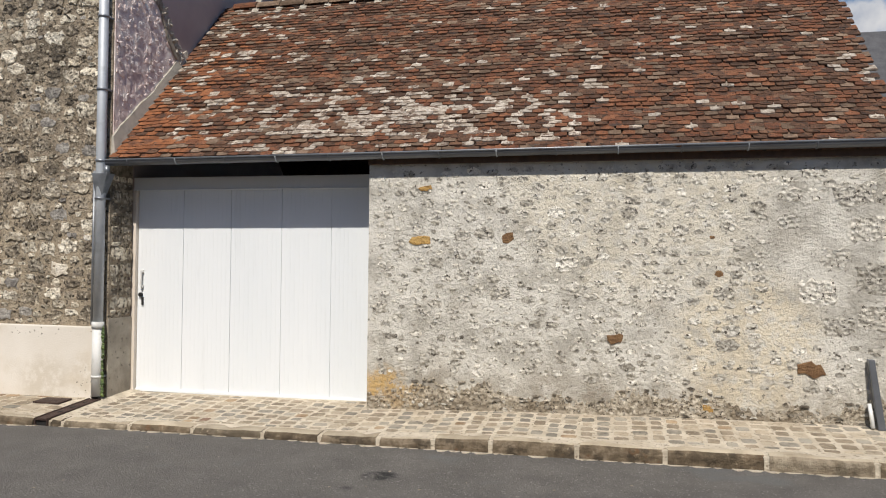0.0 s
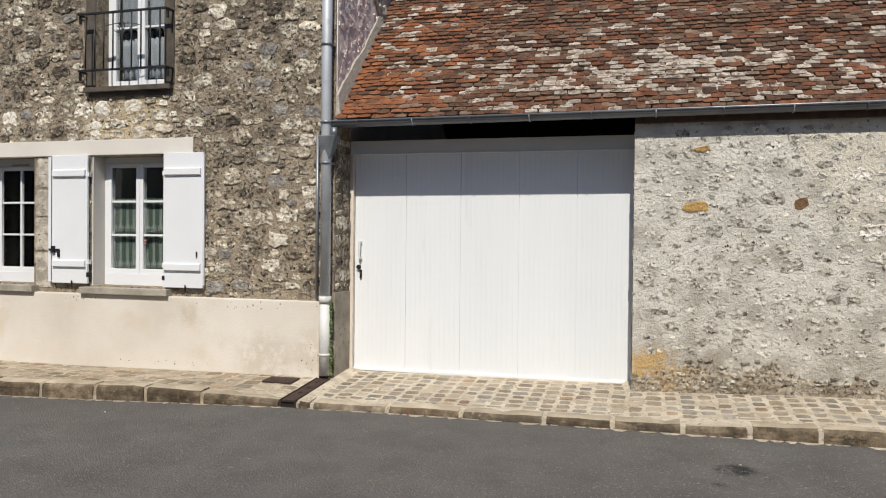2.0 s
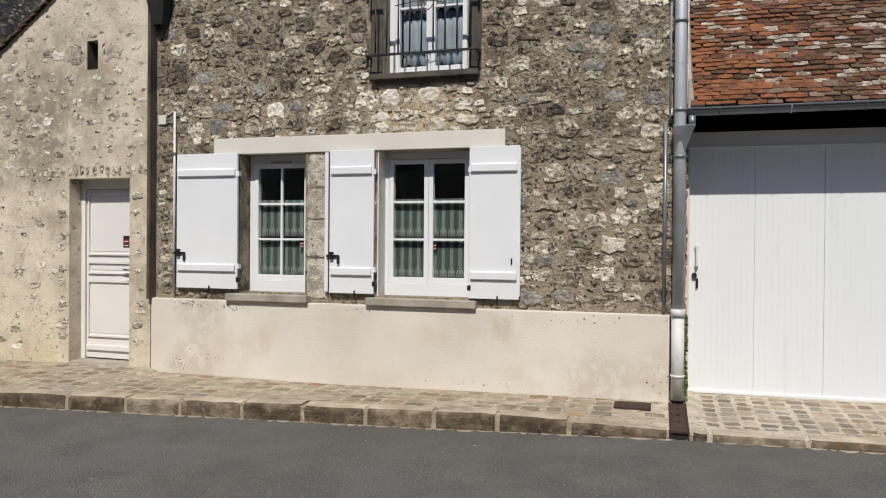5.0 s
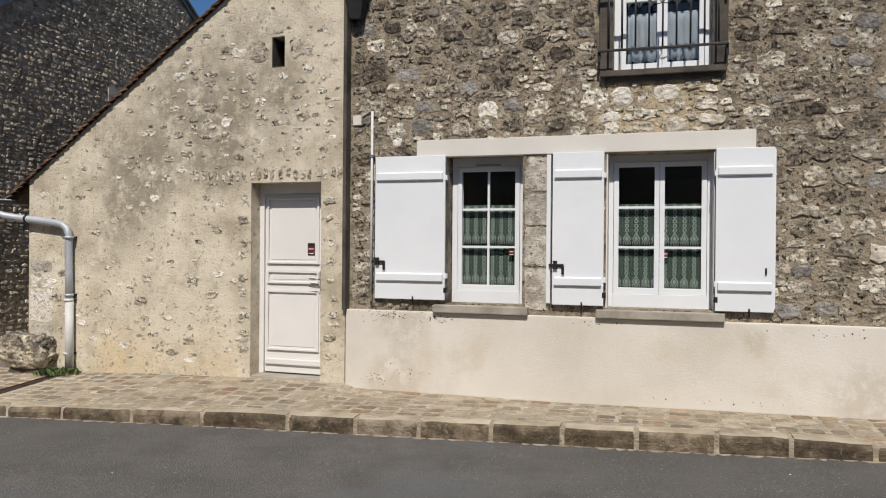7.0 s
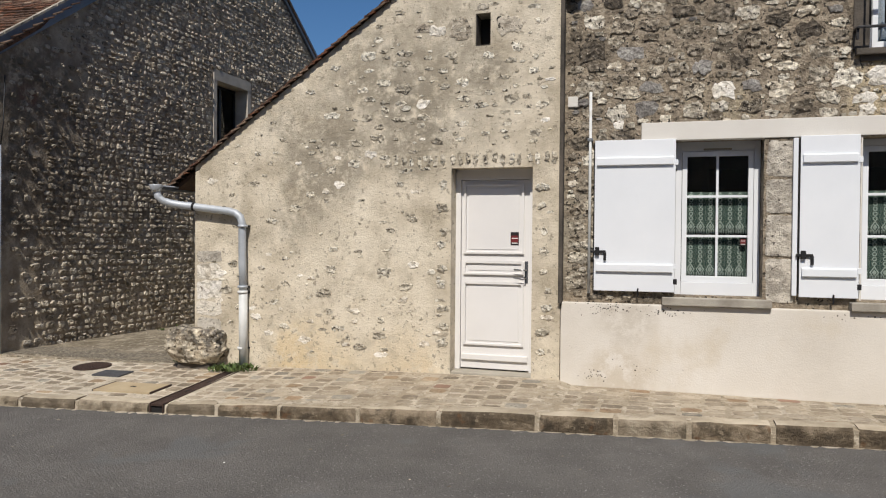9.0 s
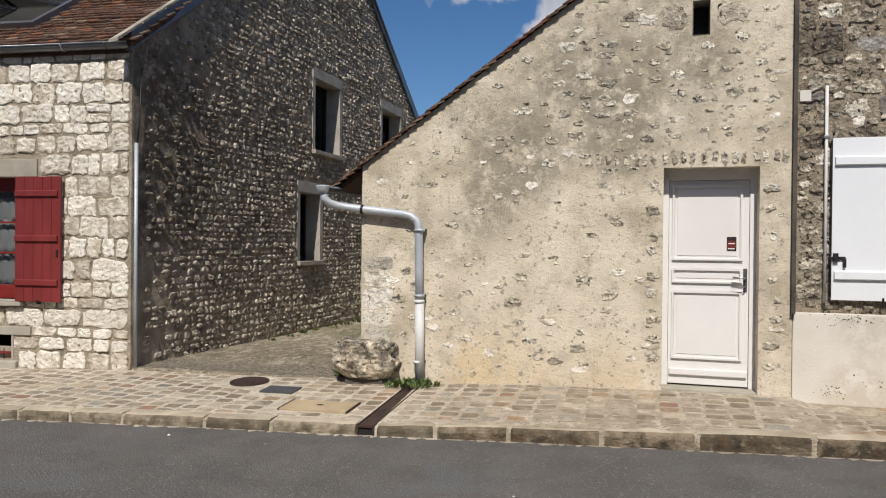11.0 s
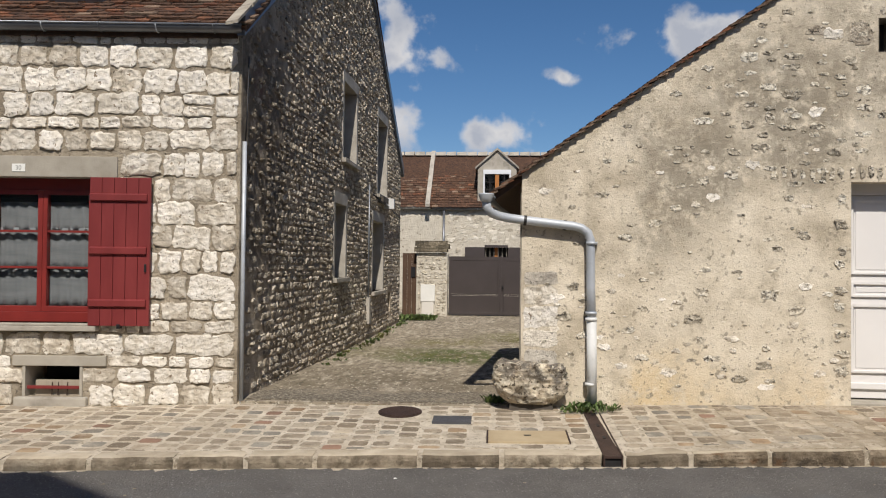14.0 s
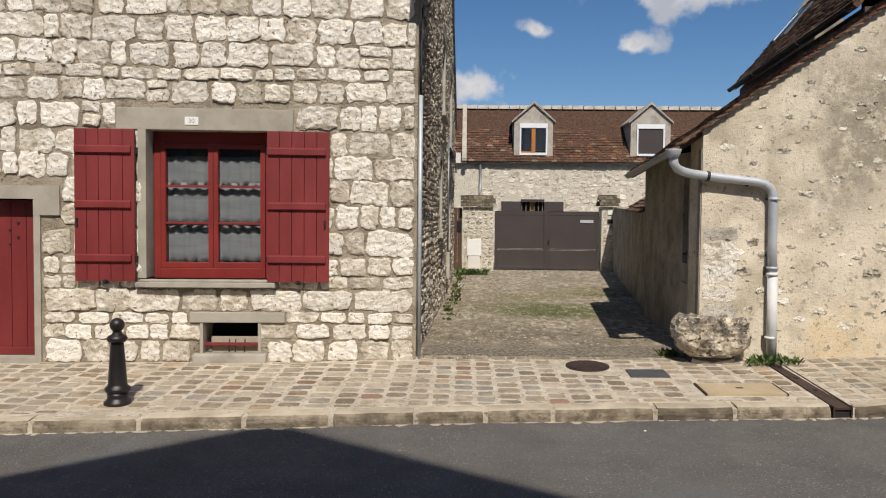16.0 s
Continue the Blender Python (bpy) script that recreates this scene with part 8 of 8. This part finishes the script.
# ---- guard stone at the corner ----
block = Mesh()
_n, _rows = 64, 26
_verts = []
for j in range(_rows + 1):
    v = j / _rows
    zz = 0.09 + 0.39 * v
    bulge = 0.64 + 0.36 * (1 - abs(2 * v - 1) ** 2.6) if v < 0.5 else 0.82 + 0.18 * (1 - (2 * v - 1) ** 7)
    for i in range(_n):
        a = 2 * math.pi * i / _n
        c, s = math.cos(a), math.sin(a)
        r = (abs(c) ** 3.4 + abs(s) ** 3.4) ** (-1 / 3.4)
        p = Vector((-15.01 + 0.335 * r * c * bulge, 7.54 + 0.205 * r * s * bulge, zz))
        nn = noise.noise(p * 5.0) * 0.04 - abs(noise.noise(p * 11.0)) * 0.06 - abs(noise.noise(p * 24.0)) * 0.07 + 0.035
        _verts.append((p.x + c * nn, p.y + s * nn, p.z + nn * 0.6))
_faces = [(j * _n + i, j * _n + (i + 1) % _n, (j + 1) * _n + (i + 1) % _n, (j + 1) * _n + i) for j in range(_rows) for i in range(_n)]
_faces += [tuple(range(_n))[::-1], tuple(range(_rows * _n, (_rows + 1) * _n))]
block.add(_verts, _faces)
_gs = thing("guard_stone", "large pitted limestone boulder guarding the house corner", "boulder", (-15.02, 7.54, 0.05))
block.make("boulder", BOULDER, _gs, smooth=True)
Mesh().hexa([(-15.24, 7.42, -0.02), (-14.80, 7.42, 0.0), (-14.80, 7.68, 0.0), (-15.24, 7.68, 0.0)], [(-15.20, 7.44, 0.14), (-14.82, 7.44, 0.14), (-14.82, 7.66, 0.14), (-15.20, 7.66, 0.14)]).make("footing", STAIN_SHADE, _gs, "brown weathered footing")

# ---- bollard ----
bz = pave_at(-20.2, 6.0)
bollard = thing("bollard", "dark brown cast iron bollard with a ball head", "bollard", (-20.2, 6.0, bz))
Mesh().lathe([(0.105, -0.017), (0.105, 0.013), (0.085, 0.030), (0.075, 0.060), (0.082, 0.086)], (-20.2, 6.0, bz), 28).make("base", BOLLARD, bollard, smooth=True)
Mesh().lathe([(0.082, 0.086), (0.098, 0.107), (0.098, 0.125), (0.078, 0.142), (0.074, 0.155), (0.050, 0.473), (0.050, 0.486)], (-20.2, 6.0, bz), 28).make("shaft", BOLLARD, bollard, smooth=True)
Mesh().lathe([(0.050, 0.486), (0.075, 0.503), (0.080, 0.520), (0.066, 0.542), (0.040, 0.555), (0.034, 0.572)], (-20.2, 6.0, bz), 28).make("collar", BOLLARD, bollard, smooth=True)
Mesh().lathe([(0.034, 0.572)] + [(0.057 * math.sin(a), 0.627 - 0.057 * math.cos(a)) for a in (0.6 + 2.4 * i / 10 for i in range(11))], (-20.2, 6.0, bz), 28).make("ball", BOLLARD, bollard, smooth=True)

# leaning post at the far end of the garage wall
post = thing("leaning_post", "grey metal post leaning against the stone wall", "post", (2.3, 7.35, 0.25))
Mesh().hexa([(2.26, 7.30, 0.24), (2.32, 7.30, 0.24), (2.32, 7.36, 0.24), (2.26, 7.36, 0.24)], [(2.20, 7.37, 0.84), (2.25, 7.37, 0.84), (2.25, 7.43, 0.84), (2.20, 7.43, 0.84)]).make("rail", GUTTER, post, bevel=0.004)
Mesh().tube([(2.225, 7.33, 0.25), (2.215, 7.40, 0.45)], 0.018, 10).make("short_pipe", PIPE_WHITE, post, smooth=True)


# ---- weeds ----
def tuft(cx, cy, cz, radius, count, size, mat_, name="weed", label="small green weeds growing at the wall foot"):
    m = Mesh()
    for _i in range(count):
        a, r = rng.uniform(0, 6.28), radius * math.sqrt(rng.random())
        px, py = cx + r * math.cos(a), cy + r * math.sin(a) * 0.6
        lean, up, w = rng.uniform(0.3, 1.0) * size, rng.uniform(0.4, 1.0) * size, size * rng.uniform(0.12, 0.28)
        b = rng.uniform(0, 6.28)
        dx, dy = math.cos(b), math.sin(b)
        tip = (px + dx * lean, py + dy * lean, cz + up)
        midp = (px + dx * lean * 0.5, py + dy * lean * 0.5, cz + up * 0.75)
        m.add([(px, py, cz - 0.005), (midp[0] - dy * w, midp[1] + dx * w, midp[2]), tip, (midp[0] + dy * w, midp[1] - dx * w, midp[2] - 0.004)], [(0, 1, 2, 3)])
    return stuff(tagged(m.make(name, mat_), label, "plant"), label)


tuft(-14.45, 7.38, 0.06, 0.26, 160, 0.07, LEAF)
tuft(-14.62, 7.32, 0.05, 0.14, 60, 0.05, LEAF)
tuft(-15.36, 7.75, 0.04, 0.10, 70, 0.08, LEAF)
for _k in range(16):
    _yy = 10.5 + _k * 0.55
    tuft(x_side(_yy) + 0.12 + rng.uniform(0, 0.1), _yy, lane_z(_yy) - 0.005, rng.uniform(0.06, 0.18), 26, rng.uniform(0.04, 0.09), LEAF if rng.random() < 0.7 else DRY_LEAF)
tuft(-17.3, 19.5, lane_z(19.5), 0.5, 300, 0.16, LEAF)
tuft(-16.1, 11.9, lane_z(11.9) - 0.012, 0.55, 500, 0.028, DRY_LEAF, "moss", "low moss and dry grass in the lane")
tuft(-16.2, 11.3, lane_z(11.3) - 0.012, 0.4, 300, 0.028, LEAF, "moss", "low moss and dry grass in the lane")
tuft(-14.6, 14.6, lane_z(14.6) - 0.01, 0.7, 500, 0.03, DRY_LEAF, "moss", "low moss and dry grass in the lane")

# litter and small chips on the road
_m = Mesh()
for _k in range(130):
    _x, _yy, _s = rng.uniform(-21, 2.5), rng.uniform(4.3, 6.0), rng.uniform(0.004, 0.016)
    _z = road_z(_x)
    _m.hexa([(_x - _s, _yy - _s, _z - 0.002), (_x + _s, _yy - _s * 0.5, _z - 0.002), (_x, _yy + _s, _z - 0.002)], [(_x - _s * 0.5, _yy - _s * 0.4, _z + _s * 0.4), (_x + _s * 0.6, _yy, _z + _s * 0.3), (_x, _yy + _s * 0.5, _z + _s * 0.3)], 0 if rng.random() < 0.96 else 1)
stuff(tagged(_m.make("gravel_chips", [GRAVEL, PLATE]), "scattered small chips on the asphalt", "gravel"), "scattered small chips on the asphalt")

# ---- setts of the pavement ----
rng = random.Random(61)
SETTS = []
for _k in range(5):
    _o = [(-0.5 + rng.uniform(0, 0.06), -0.5 + rng.uniform(0, 0.06)), (0.5 - rng.uniform(0, 0.06), -0.5 + rng.uniform(0, 0.06)), (0.5 - rng.uniform(0, 0.06), 0.5 - rng.uniform(0, 0.06)), (-0.5 + rng.uniform(0, 0.06), 0.5 - rng.uniform(0, 0.06))]
    _loop = []
    for i in range(4):
        p, q = _o[i], _o[(i + 1) % 4]
        _loop += [(p[0] * 0.86 + q[0] * 0.14, p[1] * 0.86 + q[1] * 0.14), (p[0] * 0.14 + q[0] * 0.86, p[1] * 0.14 + q[1] * 0.86)]
    v = [(a, b, -0.03) for a, b in _loop] + [(a, b, 0.001) for a, b in _loop] + [(a * 0.84, b * 0.84, 0.0045 + rng.uniform(-0.001, 0.001)) for a, b in _loop]
    f = [(k + i, k + (i + 1) % 8, k + 8 + (i + 1) % 8, k + 8 + i) for k in (0, 8) for i in range(8)] + [tuple(range(16, 24))]
    SETTS.append((v, f))
spots = []
x = 3.0
col = 0
while x > -22.9:
    pitch = 0.148 if x > -5.4 else 0.205
    pitch *= rng.uniform(0.88, 1.12)
    cx = x - pitch / 2
    ya, yb = kerb_y(cx) + 0.185, front(cx) - 0.015
    yy = ya - rng.uniform(0.0, 0.12)
    while yy < yb - 0.03:
        deep = (0.15 if x > -5.4 else 0.165) * rng.uniform(0.9, 1.1)
        cy = yy + deep / 2
        lo, hi = max(yy, ya), min(yy + deep, yb)
        yy += deep
        if hi - lo < 0.05:
            continue
        cy = (lo + hi) / 2
        if any(p - 0.06 < cx < q + 0.06 and r - 0.05 < cy < s + 0.05 for p, q, r, s in COVERS):
            continue
        spots.append((cx, cy, pitch - rng.uniform(0.012, 0.034), hi - lo - rng.uniform(0.022, 0.050)))
    x -= pitch
    col += 1
spots.sort(key=lambda s: abs(s[0] + 16.2))
SETT_MATS = [SETT, SETT_RED, SETT_GREY, SETT_RUST]
shared, rest = {}, Mesh()
for k, (cx, cy, w, h) in enumerate(spots):
    shape, red = rng.randrange(5), rng.choices((0, 1, 2, 3), (80, 2, 10, 8) if cx < -5.4 else (66, 1, 30, 3))[0]
    slope = math.degrees(math.atan2(pave_at(cx, cy + 0.05) - pave_at(cx, cy - 0.05), 0.1))
    m = Matrix.Translation((cx, cy, pave_at(cx, cy) - 0.006 + rng.uniform(-0.0025, 0.0015))) @ pose(0, 0, 0, slope + rng.uniform(-0.7, 0.7), rng.uniform(-0.7, 0.7), rng.uniform(-6, 6)) @ Matrix.Diagonal((w * rng.uniform(0.84, 1.06), h * rng.uniform(0.86, 1.08), 1, 1))
    v, f = SETTS[shape]
    if k < 300:
        key = (shape, red)
        if key not in shared:
            shared[key] = Mesh().add(v, f).data("sett", SETT_MATS[red])
        ob = new("sett", shared[key])
        ob.parent = pavement
        ob.matrix_basis = m
    else:
        rest.add([m @ Vector(p) for p in v], f, red)
stuff(rest.make("setts", SETT_MATS, pavement, "brown stone setts"))
